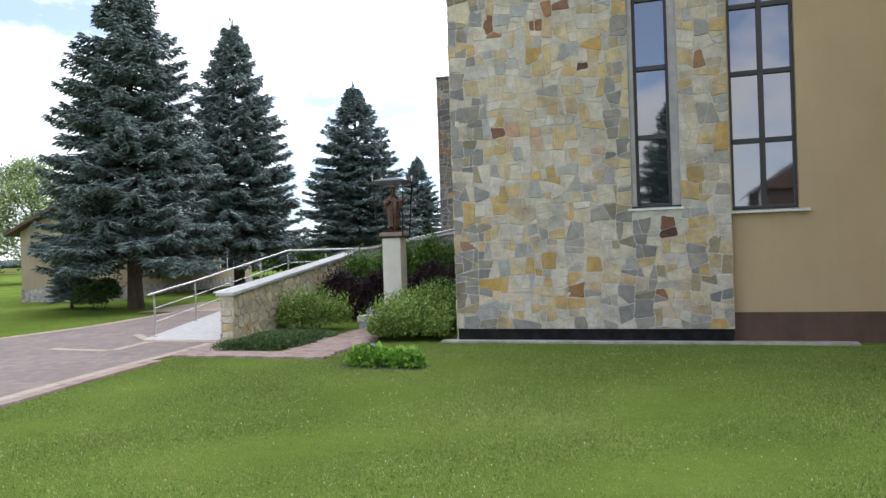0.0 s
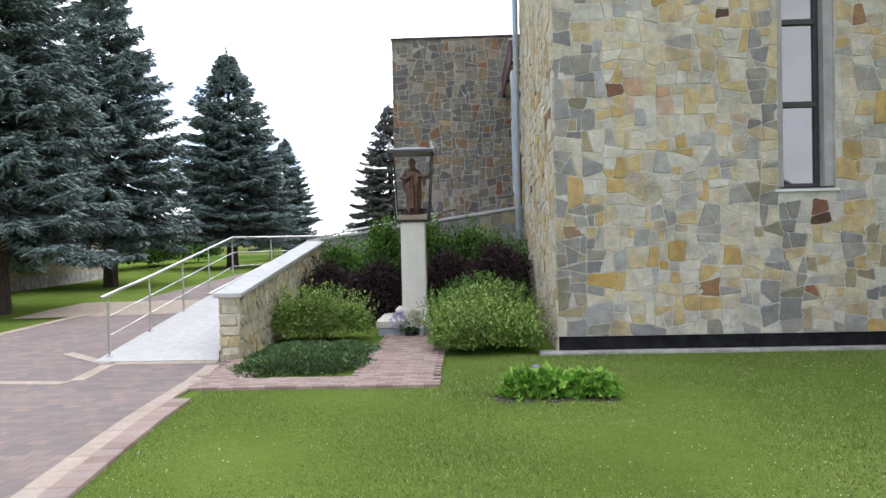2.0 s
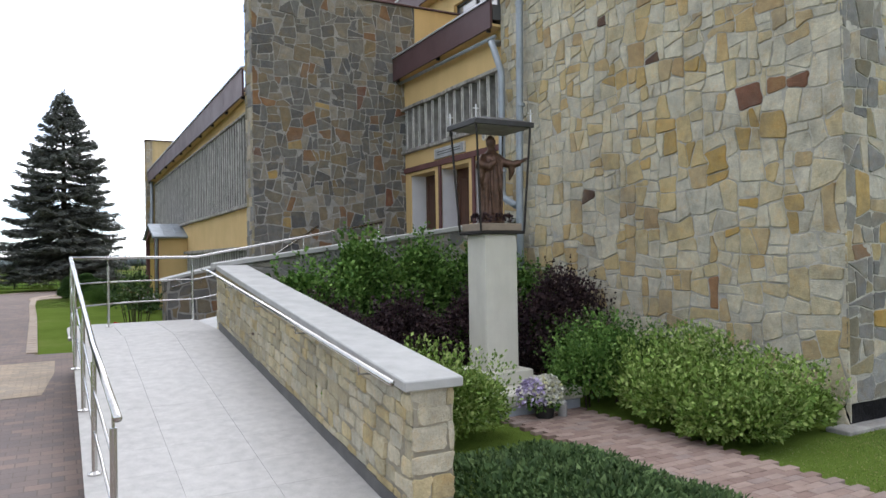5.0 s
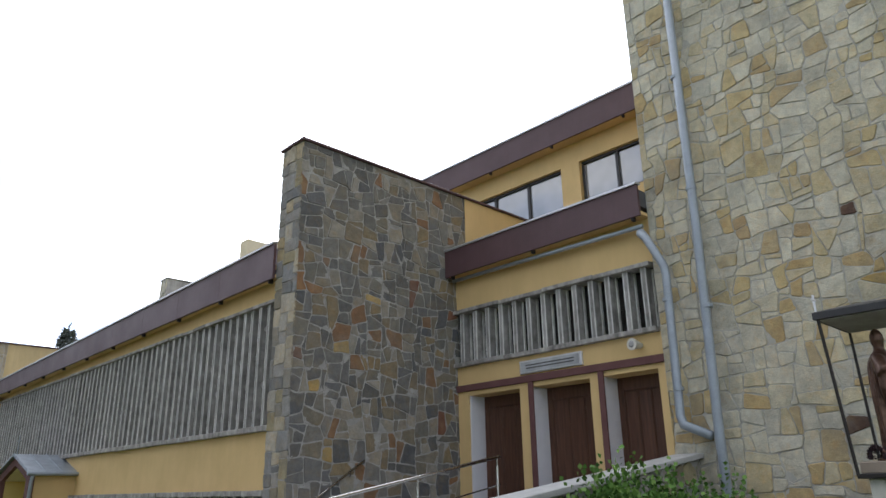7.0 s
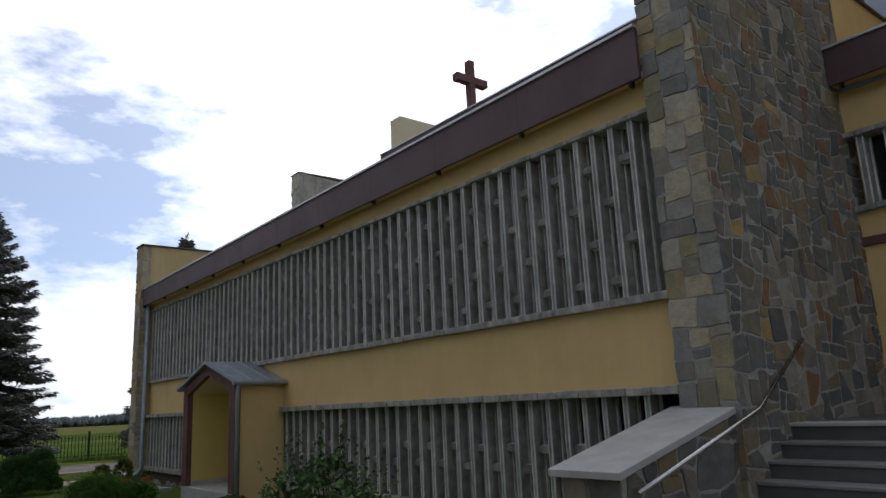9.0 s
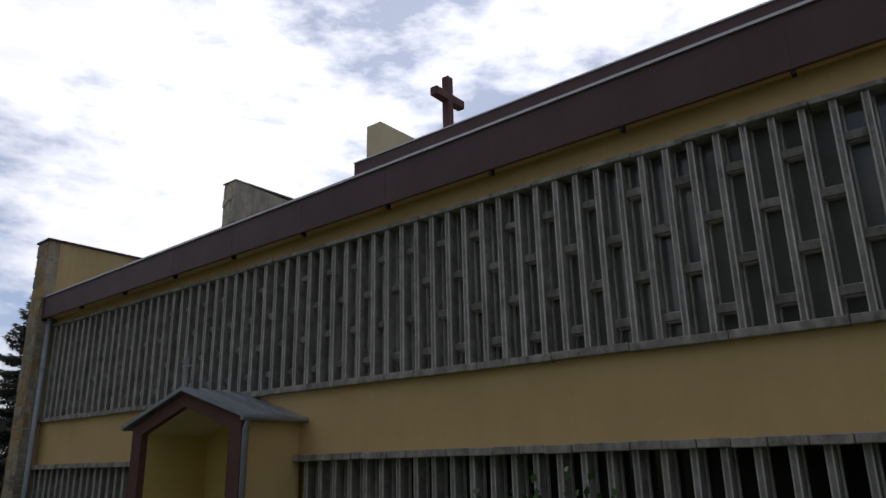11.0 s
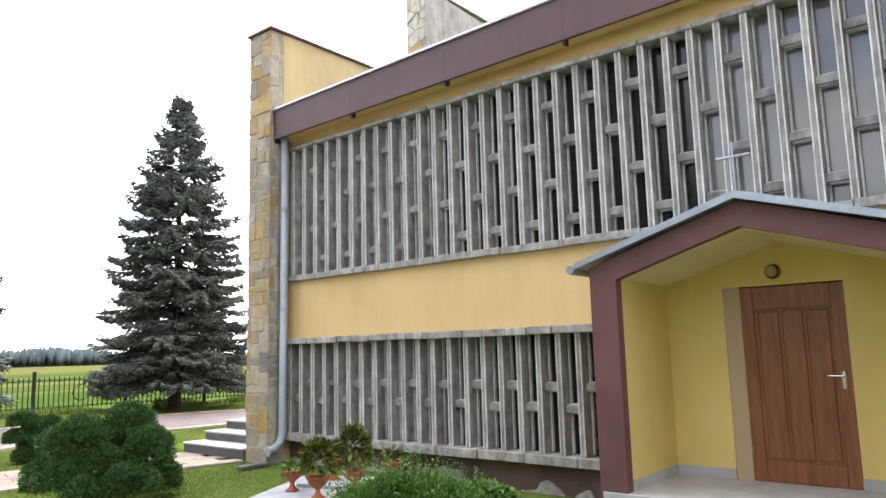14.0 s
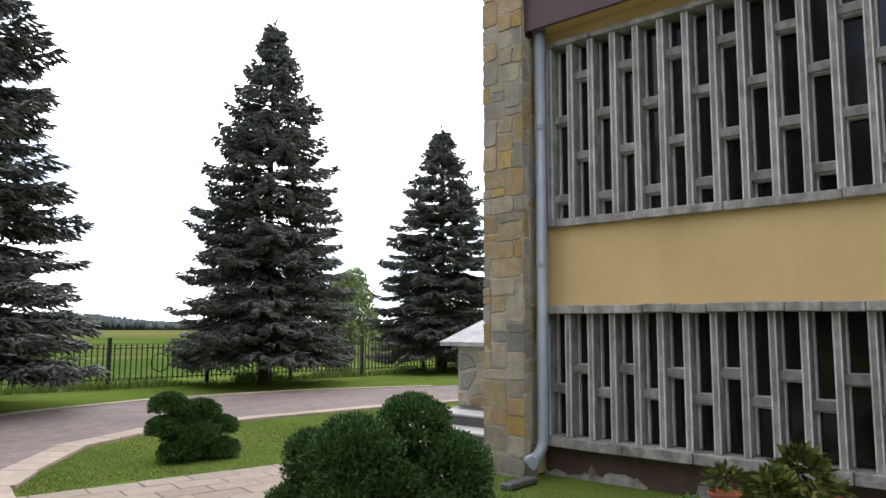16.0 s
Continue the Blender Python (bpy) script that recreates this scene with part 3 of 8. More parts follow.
def rubble(outline, w, h, gap, jitter, seed, holes=()):
    """Irregular stones that fill a convex outline (counter-clockwise), less rectangular holes (u0, u1, v0, v1)."""
    rng = random.Random(seed)
    us, vs = [p[0] for p in outline], [p[1] for p in outline]
    u0, v0 = min(us) - w, min(vs) - h
    cols, rows = int((max(us) - u0) / w) + 2, int((max(vs) - v0) / h) + 2
    seeds = {}
    for j in range(rows):
        for i in range(cols):
            cell = [(u0 + (i + 0.5 + 0.5 * (j % 2) + rng.uniform(-jitter, jitter)) * w, v0 + (j + 0.5 + rng.uniform(-jitter, jitter)) * h)]
            luck = rng.random()
            if luck < 0.10:
                cell = []
            elif luck < 0.26:
                cell.append((cell[0][0] + rng.uniform(-0.4, 0.4) * w, cell[0][1] + rng.choice((-0.42, 0.42)) * h))
            seeds[i, j] = cell
    made = []
    n = len(outline)
    for (i, j), cell in seeds.items():
        near = [s for a in range(i - 3, i + 4) for b in range(j - 3, j + 4) for s in seeds.get((a, b), ())]
        for s in cell:
            if any(a < s[0] < b and c < s[1] < d for a, b, c, d in holes):
                continue
            poly = [(s[0] - 1.6 * w, s[1] - 1.8 * h), (s[0] + 1.6 * w, s[1] - 1.8 * h), (s[0] + 1.6 * w, s[1] + 1.8 * h), (s[0] - 1.6 * w, s[1] + 1.8 * h)]
            for q in near:
                if q is s or len(poly) < 3:
                    continue
                dx, dy = q[0] - s[0], q[1] - s[1]
                far = math.hypot(dx, dy)
                if far < 1e-6 or far > 3.4 * w:
                    continue
                nx, ny = dx / far, dy / far
                t = far / 2 - gap * rng.uniform(0.35, 0.7)
                poly = clip(poly, s[0] + nx * t, s[1] + ny * t, nx, ny)
            for k in range(n):
                (ax, ay), (bx, by) = outline[k], outline[(k + 1) % n]
                el = math.hypot(bx - ax, by - ay)
                nx, ny = (by - ay) / el, -(bx - ax) / el
                if len(poly) >= 3:
                    poly = clip(poly, ax - nx * gap * 0.3, ay - ny * gap * 0.3, nx, ny)
            for a, b, c, d in holes:
                if len(poly) < 3 or max(p[0] for p in poly) < a or min(p[0] for p in poly) > b or max(p[1] for p in poly) < c or min(p[1] for p in poly) > d:
                    continue
                if s[0] <= a:
                    poly = clip(poly, a, 0, 1, 0)
                elif s[0] >= b:
                    poly = clip(poly, b, 0, -1, 0)
                elif s[1] <= c:
                    poly = clip(poly, 0, c, 0, 1)
                else:
                    poly = clip(poly, 0, d, 0, -1)
            if len(poly) >= 3 and area_of(poly) > 0.12 * w * h:
                made.append(poly)
    return made


def inset(poly, gap):
    """Moves every side of a polygon inwards by the gap, with mitred corners."""
    poly = [p for k, p in enumerate(poly) if math.hypot(p[0] - poly[k - 1][0], p[1] - poly[k - 1][1]) > 0.015]
    n, out = len(poly), []
    for i in range(n):
        (ax, ay), (bx, by), (cx, cy) = poly[i - 1], poly[i], poly[(i + 1) % n]
        l0, l1 = math.hypot(bx - ax, by - ay), math.hypot(cx - bx, cy - by)
        n0, n1 = ((ay - by) / l0, (bx - ax) / l0), ((by - cy) / l1, (cx - bx) / l1)
        k = gap / max(0.45, 1 + n0[0] * n1[0] + n0[1] * n1[1])
        out.append((bx + (n0[0] + n1[0]) * k, by + (n0[1] + n1[1]) * k))
    return out


def ragged(outline, w, h, gap, seed, holes=(), wild=0.42, sway=1.0):
    """Quarry-stone walling: blocks of mixed size packed without courses, their shared corners pushed about."""
    rng = random.Random(seed)
    us, vs = [p[0] for p in outline], [p[1] for p in outline]
    du, dv = w / 2.7, h / 2.2
    u0, v0 = min(us) - 2 * du, min(vs) - 2 * dv
    nu, nv = int((max(us) - u0) / du) + 3, int((max(vs) - v0) / dv) + 3
    sizes = [(3, 2)] * 5 + [(2, 2)] * 4 + [(3, 3)] * 3 + [(4, 3)] * 2 + [(2, 3)] * 3 + [(4, 2)] * 3 + [(2, 1)] * 2 + [(1, 2)] + [(5, 3)] + [(3, 1)]
    owner = [[-1] * nu for _ in range(nv)]
    blocks = []
    for j in range(nv):
        for i in range(nu):
            if owner[j][i] >= 0:
                continue
            for _ in range(9):
                a, b = rng.choice(sizes)
                if i + a <= nu and j + b <= nv and all(owner[j][i + k] < 0 for k in range(a)) and not (i + a + 1 < nu and owner[j][i + a] < 0 <= owner[j][i + a + 1]):
                    break
            else:
                a, b = 1, 1
                while a < 3 and i + a < nu and owner[j][i + a] < 0:
                    a += 1
                b = 2 if j + 2 <= nv and rng.random() < 0.7 else 1
            for q in range(b):
                for k in range(a):
                    owner[j + q][i + k] = len(blocks)
            blocks.append((i, j, a, b))
    phase = [rng.uniform(0, 6.28) for _ in range(6)]
    node = {}

    def at(i, j):
        if (i, j) not in node:
            x, y = i * 0.9, j * 0.9
            su = sway * 0.26 * (math.sin(0.9 * y + phase[0]) + math.sin(0.55 * x + 0.7 * y + phase[1]))
            sv = sway * 0.30 * (math.sin(0.75 * x + phase[2]) + math.sin(0.5 * y - 0.8 * x + phase[3]))
            r = wild * 0.95
            node[i, j] = (u0 + (i + su + rng.uniform(-r, r)) * du, v0 + (j + sv + rng.uniform(-r, r)) * dv)
        return node[i, j]

    def own(i, j):
        return owner[j][i] if 0 <= i < nu and 0 <= j < nv else -2

    made = []
    for i, j, a, b in blocks:
        ring = [(i + k, j) for k in range(a)] + [(i + a, j + k) for k in range(b)] + [(i + a - k, j + b) for k in range(a)] + [(i, j + b - k) for k in range(b)]
        corners = {(i, j), (i + a, j), (i + a, j + b), (i, j + b)}
        poly = []
        for p, q in ring:
            if (p, q) in corners or len({own(p - 1, q - 1), own(p, q - 1), own(p - 1, q), own(p, q)}) > 2:
                poly.append(at(p, q))
        cu, cv = sum(p[0] for p in poly) / len(poly), sum(p[1] for p in poly) / len(poly)
        poly = inset(poly, gap * rng.uniform(0.4, 0.75))
        for k in range(len(outline)):
            (ax, ay), (bx, by) = outline[k], outline[(k + 1) % len(outline)]
            el = math.hypot(bx - ax, by - ay)
            nx, ny = (by - ay) / el, -(bx - ax) / el
            if len(poly) >= 3:
                poly = clip(poly, ax - nx * gap * 0.3, ay - ny * gap * 0.3, nx, ny)
        for p, q, r, t in holes:
            if len(poly) < 3 or max(x[0] for x in poly) < p or min(x[0] for x in poly) > q or max(x[1] for x in poly) < r or min(x[1] for x in poly) > t:
                continue
            if cv <= r:
                poly = clip(poly, 0, r, 0, 1)
            elif cu <= (p + q) / 2:
                poly = clip(poly, p, 0, 1, 0)
            else:
                poly = clip(poly, q, 0, -1, 0)
        if len(poly) >= 3 and area_of(poly) > 0.05 * w * h:
            made.append(poly)
    return made


def quarry(outline, w, h, gap, seed, holes=(), lean=0.13, wild=0.30):
    """Random walling of split stone: large blocks broken across their length into pieces of mixed size."""
    rng = random.Random(seed)
    made = []

    def halve(poly, limit):
        size = area_of(poly)
        if size < limit or len(poly) < 3:
            made.append(poly)
            return
        best = max(((p[0] - q[0]) ** 2 + (p[1] - q[1]) ** 2, p, q) for p in poly for q in poly)
        a = math.atan2(best[2][1] - best[1][1], best[2][0] - best[1][0])
        # cuts keep near to upright or level, as the mason breaks them
        a = round(a / (math.pi / 2)) * (math.pi / 2) * 0.8 + a * 0.2 + rng.gauss(0, lean)
        nx, ny = math.cos(a), math.sin(a)
        cu, cv = sum(p[0] for p in poly) / len(poly), sum(p[1] for p in poly) / len(poly)
        off = rng.uniform(-0.17, 0.17) * math.sqrt(best[0])
        cu, cv = cu + nx * off, cv + ny * off
        for sg in (1, -1):
            piece = clip(poly, cu, cv, nx * sg, ny * sg)
            if len(piece) >= 3:
                halve(piece, w * h * rng.choice((0.6, 0.9, 1.2, 1.6, 2.1)))

    for cell in ragged(outline, w * 1.55, h * 1.55, 0.0, seed + 7, holes, wild, 0.55):
        halve(cell, w * h * rng.choice((0.7, 1.0, 1.4, 1.9)))
    out = []
    for poly in made:
        tight = inset(poly, gap * rng.uniform(0.35, 0.8))
        if len(tight) >= 3 and 0.04 * w * h < area_of(tight) < area_of(poly):
            out.append(tight)
    return out


def courses(outline, w, h, gap, seed):
    """Squared stones in rough courses within a convex outline."""
    rng = random.Random(seed)
    us, vs = [p[0] for p in outline], [p[1] for p in outline]
    made, v = [], min(vs)
    while v < max(vs):
        hh = h * rng.uniform(0.75, 1.3)
        u = min(us) - rng.uniform(0, w)
        while u < max(us):
            ww = w * rng.uniform(0.6, 1.5)
            j = lambda: rng.uniform(-0.02, 0.02)  # noqa: E731
            poly = [(u + j(), v + j()), (u + ww - gap + j(), v + j()), (u + ww - gap + j(), v + hh - gap + j()), (u + j(), v + hh - gap + j())]
            for k in range(len(outline)):
                (ax, ay), (bx, by) = outline[k], outline[(k + 1) % len(outline)]
                el = math.hypot(bx - ax, by - ay)
                if len(poly) >= 3:
                    poly = clip(poly, ax, ay, (by - ay) / el, -(bx - ax) / el)
            if len(poly) >= 3 and area_of(poly) > 0.15 * w * h:
                made.append(poly)
            u += ww
        v += hh
    return made


def stone_shape(poly, rng, depth, rough=0.012):
    """Vertices (u, v, out) and triangles of one split stone with a worn edge."""
    pts = []
    for i, a in enumerate(poly):
        b = poly[(i + 1) % len(poly)]
        el = math.hypot(b[0] - a[0], b[1] - a[1])
        if el < 0.012:
            continue
        cut = min(0.03, el * 0.16) * rng.uniform(0.5, 1.3) / el
        ux, uy = (b[0] - a[0]), (b[1] - a[1])
        pts.append((a[0] + ux * cut, a[1] + uy * cut))
        if el > 0.13:
            off = rng.uniform(-rough, rough * 0.4) / el
            t = rng.uniform(0.4, 0.6)
            pts.append((a[0] + ux * t + uy * off, a[1] + uy * t - ux * off))
        pts.append((b[0] - ux * cut, b[1] - uy * cut))
    if len(pts) < 3:
        return None
    cu, cv = sum(p[0] for p in pts) / len(pts), sum(p[1] for p in pts) / len(pts)
    d = depth * rng.uniform(0.35, 1.25)
    tu, tv = rng.uniform(-0.05, 0.05), rng.uniform(-0.05, 0.05)
    n = len(pts)
    vs = [(u, v, -0.004) for u, v in pts] + [(u, v, d * 0.45) for u, v in pts]
    for u, v in pts:
        el = math.hypot(u - cu, v - cv) + 1e-6
        k = max(0.5, 1 - 0.008 / el)
        uu, vv = cu + (u - cu) * k, cv + (v - cv) * k
        vs.append((uu, vv, d + (uu - cu) * tu + (vv - cv) * tv + rng.uniform(-0.002, 0.002)))
    vs.append((cu, cv, d * 1.02))
    fs = []
    for i in range(n):
        j = (i + 1) % n
        for lo in (0, n):
            fs += [(lo + i, lo + j, lo + n + j), (lo + i, lo + n + j, lo + n + i)]
        fs.append((2 * n + i, 2 * n + j, 3 * n))
    return vs, fs


def lay(wall, polys, at, mat, rest, seed, depth=0.022, most=300, near=None, name="stone", pick=None):
    """Sets stones on a wall: the first ones, by near(u, v), as pieces of their own, the rest joined; pick names odd stones."""
    rng = random.Random(seed)
    home = origin_of(wall)
    if near:
        polys = sorted(polys, key=lambda p: near(sum(q[0] for q in p) / len(p), sum(q[1] for q in p) / len(p)))
    left = {}
    for i, poly in enumerate(polys):
        got = stone_shape(poly, rng, depth)
        if not got:
            continue
        vs, fs = got
        key = pick(poly, rng) if pick else None
        world_vs = [Vector(at(*v)) - home for v in vs]
        if i < most:
            c = sum(world_vs, Vector()) / len(world_vs)
            me = bpy.data.meshes.new(name)
            me.from_pydata([v - c for v in world_vs], [], fs)
            ob = attach(new(name, me), M["stone_" + key] if key else mat, wall)
            ob.location = c
        else:
            rv, rf = left.setdefault(key, ([], []))
            rf += [tuple(k + len(rv) for k in f) for f in fs]
            rv += [tuple(v) for v in world_vs]
    for key, (rv, rf) in left.items():
        ob = raw(name + "work", rv, rf, M["stones_" + key] if key else rest, wall, "", kind="stuff")
        ob.data.polygons.foreach_set("use_smooth", [False] * len(rf))


def odd_stones(spots, otherwise=None):
    """Names the stones that lie over given spots (u, v), each by its kind."""
    def inside(poly, u, v):
        return all((b[0] - a[0]) * (v - a[1]) - (b[1] - a[1]) * (u - a[0]) >= -0.004 for a, b in zip(poly, poly[1:] + poly[:1]))

    def pick(poly, rng):
        for key, places in spots.items():
            if area_of(poly) > {"brown": 0.05, "rust": 0.10}.get(key, 1.0):
                continue
            if any(inside(poly, u, v) for u, v in places):
                return key
        cu, cv = sum(p[0] for p in poly) / len(poly), sum(p[1] for p in poly) / len(poly)
        return otherwise(cu, cv, rng) if otherwise else None
    return pick


def face_y(y, out=-1):
    return (lambda u, v, n: (u, y + out * n, v)) if out < 0 else (lambda u, v, n: (-u, y + n, v))


def face_x(x, out=-1):
    """u runs so that the face looks outwards."""
    return (lambda u, v, n: (x - n, -u, v)) if out < 0 else (lambda u, v, n: (x + n, u, v))


# ---- ground, road and paths ----
def spread(stops):
    out = []
    for (a, b, step) in stops:
        n = max(1, round((b - a) / step))
        out += [a + (b - a) * i / n for i in range(n)]
    return out + [stops[-1][1]]


gx = spread([(-3000, -600, 300), (-600, -120, 60), (-120, -30, 10), (-30, 30, 2), (30, 120, 10), (120, 600, 60), (600, 3000, 300)])
gy = spread([(-3000, -600, 300), (-600, -100, 50), (-100, -20, 10), (-20, 60, 2), (60, 130, 10), (130, 600, 47), (600, 3000, 300)])
gv = [(x, y, gz(y, x) - (0.02 if -14 < x < 20 and -16 < y < 60 else 0.0)) for y in gy for x in gx]
gf = [(j * len(gx) + i, j * len(gx) + i + 1, (j + 1) * len(gx) + i + 1, (j + 1) * len(gx) + i) for j in range(len(gy) - 1) for i in range(len(gx) - 1)]
ground = raw("ground", gv, gf, M["lawn"], smooth=True)
tagged(ground, "short green lawn running out to open fields", "ground", "", "structure")


def strip(name, pairs, mat, lift, label, category):
    """A paved sheet between two edges, given as pairs of points."""
    vs, fs = [], []
    for (ax, ay), (bx, by) in pairs:
        for k in range(5):
            t = k / 4
            x, y = ax + (bx - ax) * t, ay + (by - ay) * t
            vs.append((x, y, gz(y, x) + lift))
    for i in range(len(pairs) - 1):
        for k in range(4):
            fs.append((i * 5 + k, i * 5 + k + 1, (i + 1) * 5 + k + 1, (i + 1) * 5 + k))
    ob = raw(name, vs, [f[::-1] for f in fs], mat)
    bm = bmesh.new()
    bm.from_mesh(ob.data)
    bmesh.ops.recalc_face_normals(bm, faces=bm.faces)
    if sum(f.normal.z for f in bm.faces) < 0:
        bmesh.ops.reverse_faces(bm, faces=bm.faces)
    bm.to_mesh(ob.data)
    bm.free()
    return tagged(ob, label, category, "", "structure")


ROAD = [((-10.0, -18), (-0.9, -18)), ((-9.0, 0), (-0.95, 0)), ((-8.6, 4), (-1.03, 4.0)), ((-8.3, 6.4), (-1.36, 6.4)), ((-8.0, 8.2), (-1.36, 8.2)), ((-7.9, 9.93), (-1.58, 9.93)),
        ((-7.9, 9.95), (-3.60, 9.95)), ((-7.6, 12), (-3.60, 12)), ((-7.5, 14), (-3.60, 14)), ((-7.6, 18.70), (-3.60, 18.70)), ((-7.7, 18.72), (-1.9, 18.72)), ((-8.0, 21.2), (-1.9, 21.3)),
        ((-8.0, 21.3), (-4.25, 21.4)), ((-8.6, 30), (-4.5, 30)), ((-9.0, 36), (-4.7, 36)), ((-9.0, 40), (-4.75, 40)), ((-8.6, 43.0), (-4.6, 42.2)), ((-7.4, 46.0), (-4.31, 43.4)),
        ((-5.6, 48.3), (-3.65, 44.35)), ((-3.9, 49.2), (-2.65, 45.5)), ((-1.6, 50.1), (-1.15, 46.2)), ((1.2, 50.5), (0.8, 46.15)), ((4.4, 49.9), (4.0, 45.7)), ((8.0, 48.2), (7.6, 44.6)), ((18, 44.5), (17.5, 41.0))]
road = strip("road", ROAD, M["paver_road"], 0.004, "brown-grey paved drive round the church", "road")
strip("pavement", [((-9.1, 16.2), (-4.05, 16.9)), ((-9.3, 18.4), (-3.9, 18.9)), ((-9.3, 20.0), (-3.9, 20.3))], M["paver_band"], 0.012, "beige paver band across the drive", "pavement")


def brick_mesh(name, w, d, h, bev):
    bm = box(bmesh.new(), -w / 2, w / 2, -d / 2, d / 2, 0, h, bev)
    me = bpy.data.meshes.new(name)
    bm.to_mesh(me)
    bm.free()
    return me


def row_of(parent, me, line, step, mat, lift=0.0, name="kerb_stone", skew=0.0):
    """Sets stones end to end along a line on the ground."""
    if not me.materials:
        me.materials.append(mat)
    rng = random.Random(len(line) + 7)
    home = origin_of(parent)
    left = step / 2
    for (ax, ay), (bx, by) in zip(line, line[1:]):
        el = math.hypot(bx - ax, by - ay)
        ang = math.atan2(by - ay, bx - ax)
        while left < el:
            x, y = ax + (bx - ax) * left / el, ay + (by - ay) * left / el
            ob = new(name, me)
            ob.parent = parent
            ob.location = Vector((x, y, gz(y, x) + lift + rng.uniform(-0.002, 0.002))) - home
            ob.rotation_euler = (0, 0, ang + rng.uniform(-0.012, 0.012))
            left += step
        left -= el


# ---- church walls ----
def wall_body(name, outline, axis, a, b, mat, label):
    ob = part(name, prism(bmesh.new(), outline, axis, a, b), mat)
    return tagged(ob, label, "wall", "", "structure")


TOWER_TOP = 13.5
TX0, TX1, TY0, TY1 = 3.52, 8.66, 10.30, 16.90
WX0, WX1, WZ = 6.96, 7.82, 2.14
bm = bmesh.new()
box(bm, TX0 + 0.02, WX0, TY0 + 0.02, TY0 + 0.45, -0.06, TOWER_TOP)
box(bm, WX1, TX1, TY0 + 0.02, TY0 + 0.45, -0.06, TOWER_TOP)
box(bm, WX0, WX1, TY0 + 0.02, TY0 + 0.45, -0.06, WZ)
tower_front = tagged(part("wall_tower_front", bm, M["mortar_light"]), "tower wall of cream, ochre and grey field stone", "wall", "", "structure")
tower_side = wall_body("wall_tower_side", [(TX0 + 0.02, TY0 + 0.45), (TX0 + 0.45, TY0 + 0.45), (TX0 + 0.45, TY1), (TX0 + 0.02, TY1)], "z", gz(13) - 0.2, TOWER_TOP, M["mortar_side"], "tower side wall of cream and ochre field stone")
boxed("roof_tower", (TX0, TX1, TY0, TY1, TOWER_TOP, TOWER_TOP + 0.12), M["roof_felt"])
tagged(bpy.data.objects["roof_tower"], "flat felt roof of the stone tower", "roof", "", "structure")
boxed("wall_tower_back", (TX0 + 0.45, TX1, TY1 - 0.3, TY1, -0.3, TOWER_TOP), M["yellow"])
tagged(bpy.data.objects["wall_tower_back"], "yellow plastered back wall of the tower", "wall", "", "structure")
bm = box(bmesh.new(), TX0 + 0.03, TX1 - 0.01, TY0 + 0.035, TY0 + 0.4, -0.42, -0.06)
box(bm, TX0 + 0.035, TX0 + 0.4, TY0 + 0.03, TY1 - 0.2, -0.42, -0.12)
bmesh.ops.subdivide_edges(bm, edges=bm.edges, cuts=6, use_grid_fill=True)
for v in bm.verts:
    v.co += 0.02 * Vector(noise.noise_vector(v.co * 3))
tagged(part("baseboard_tower", bm, M["bitumen"]), "black tarred footing under the stone tower", "baseboard", "", "structure")
tagged(boxed("trim_footing", (TX0 - 0.28, 10.6, TY0 - 0.16, TY0 + 0.1, -0.42, -0.275), M["concrete"], bev=0.01), "weathered concrete edging along the tower foot", "trim", "", "structure")

# front wall to the side of the tower
FY = 10.52
bm = bmesh.new()
box(bm, TX1, 8.70, FY, FY + 0.4, 0.22, TOWER_TOP - 1.2)
box(bm, 8.70, 9.80, FY, FY + 0.4, 0.22, 2.05)
box(bm, 9.80, 24.0, FY, FY + 0.4, 0.22, TOWER_TOP - 1.2)
tagged(part("wall_front", bm, M["beige"]), "smooth beige plastered front wall", "wall", "", "structure")
tagged(boxed("baseboard_front", (TX1, 24.0, FY - 0.02, FY + 0.38, -0.35, 0.22), M["plinth_brown"], bev=0.006), "brown plastered plinth below the beige wall", "baseboard", "", "structure")
# Added wall out of view, set here to keep skylight off the lawn.
tagged(boxed("wall_wing", (11.45, 12.0, 5.6, FY - 0.03, -0.35, TOWER_TOP - 2.5), M["beige"]), "unseen beige wall added to shade the lawn and front wall", "wall", "", "structure")
tagged(boxed("roof_front", (TX1, 24.0, FY - 0.2, 17.0, TOWER_TOP - 1.2, TOWER_TOP - 1.0), M["roof_felt"]), "felt roof over the front wing", "roof", "", "structure")


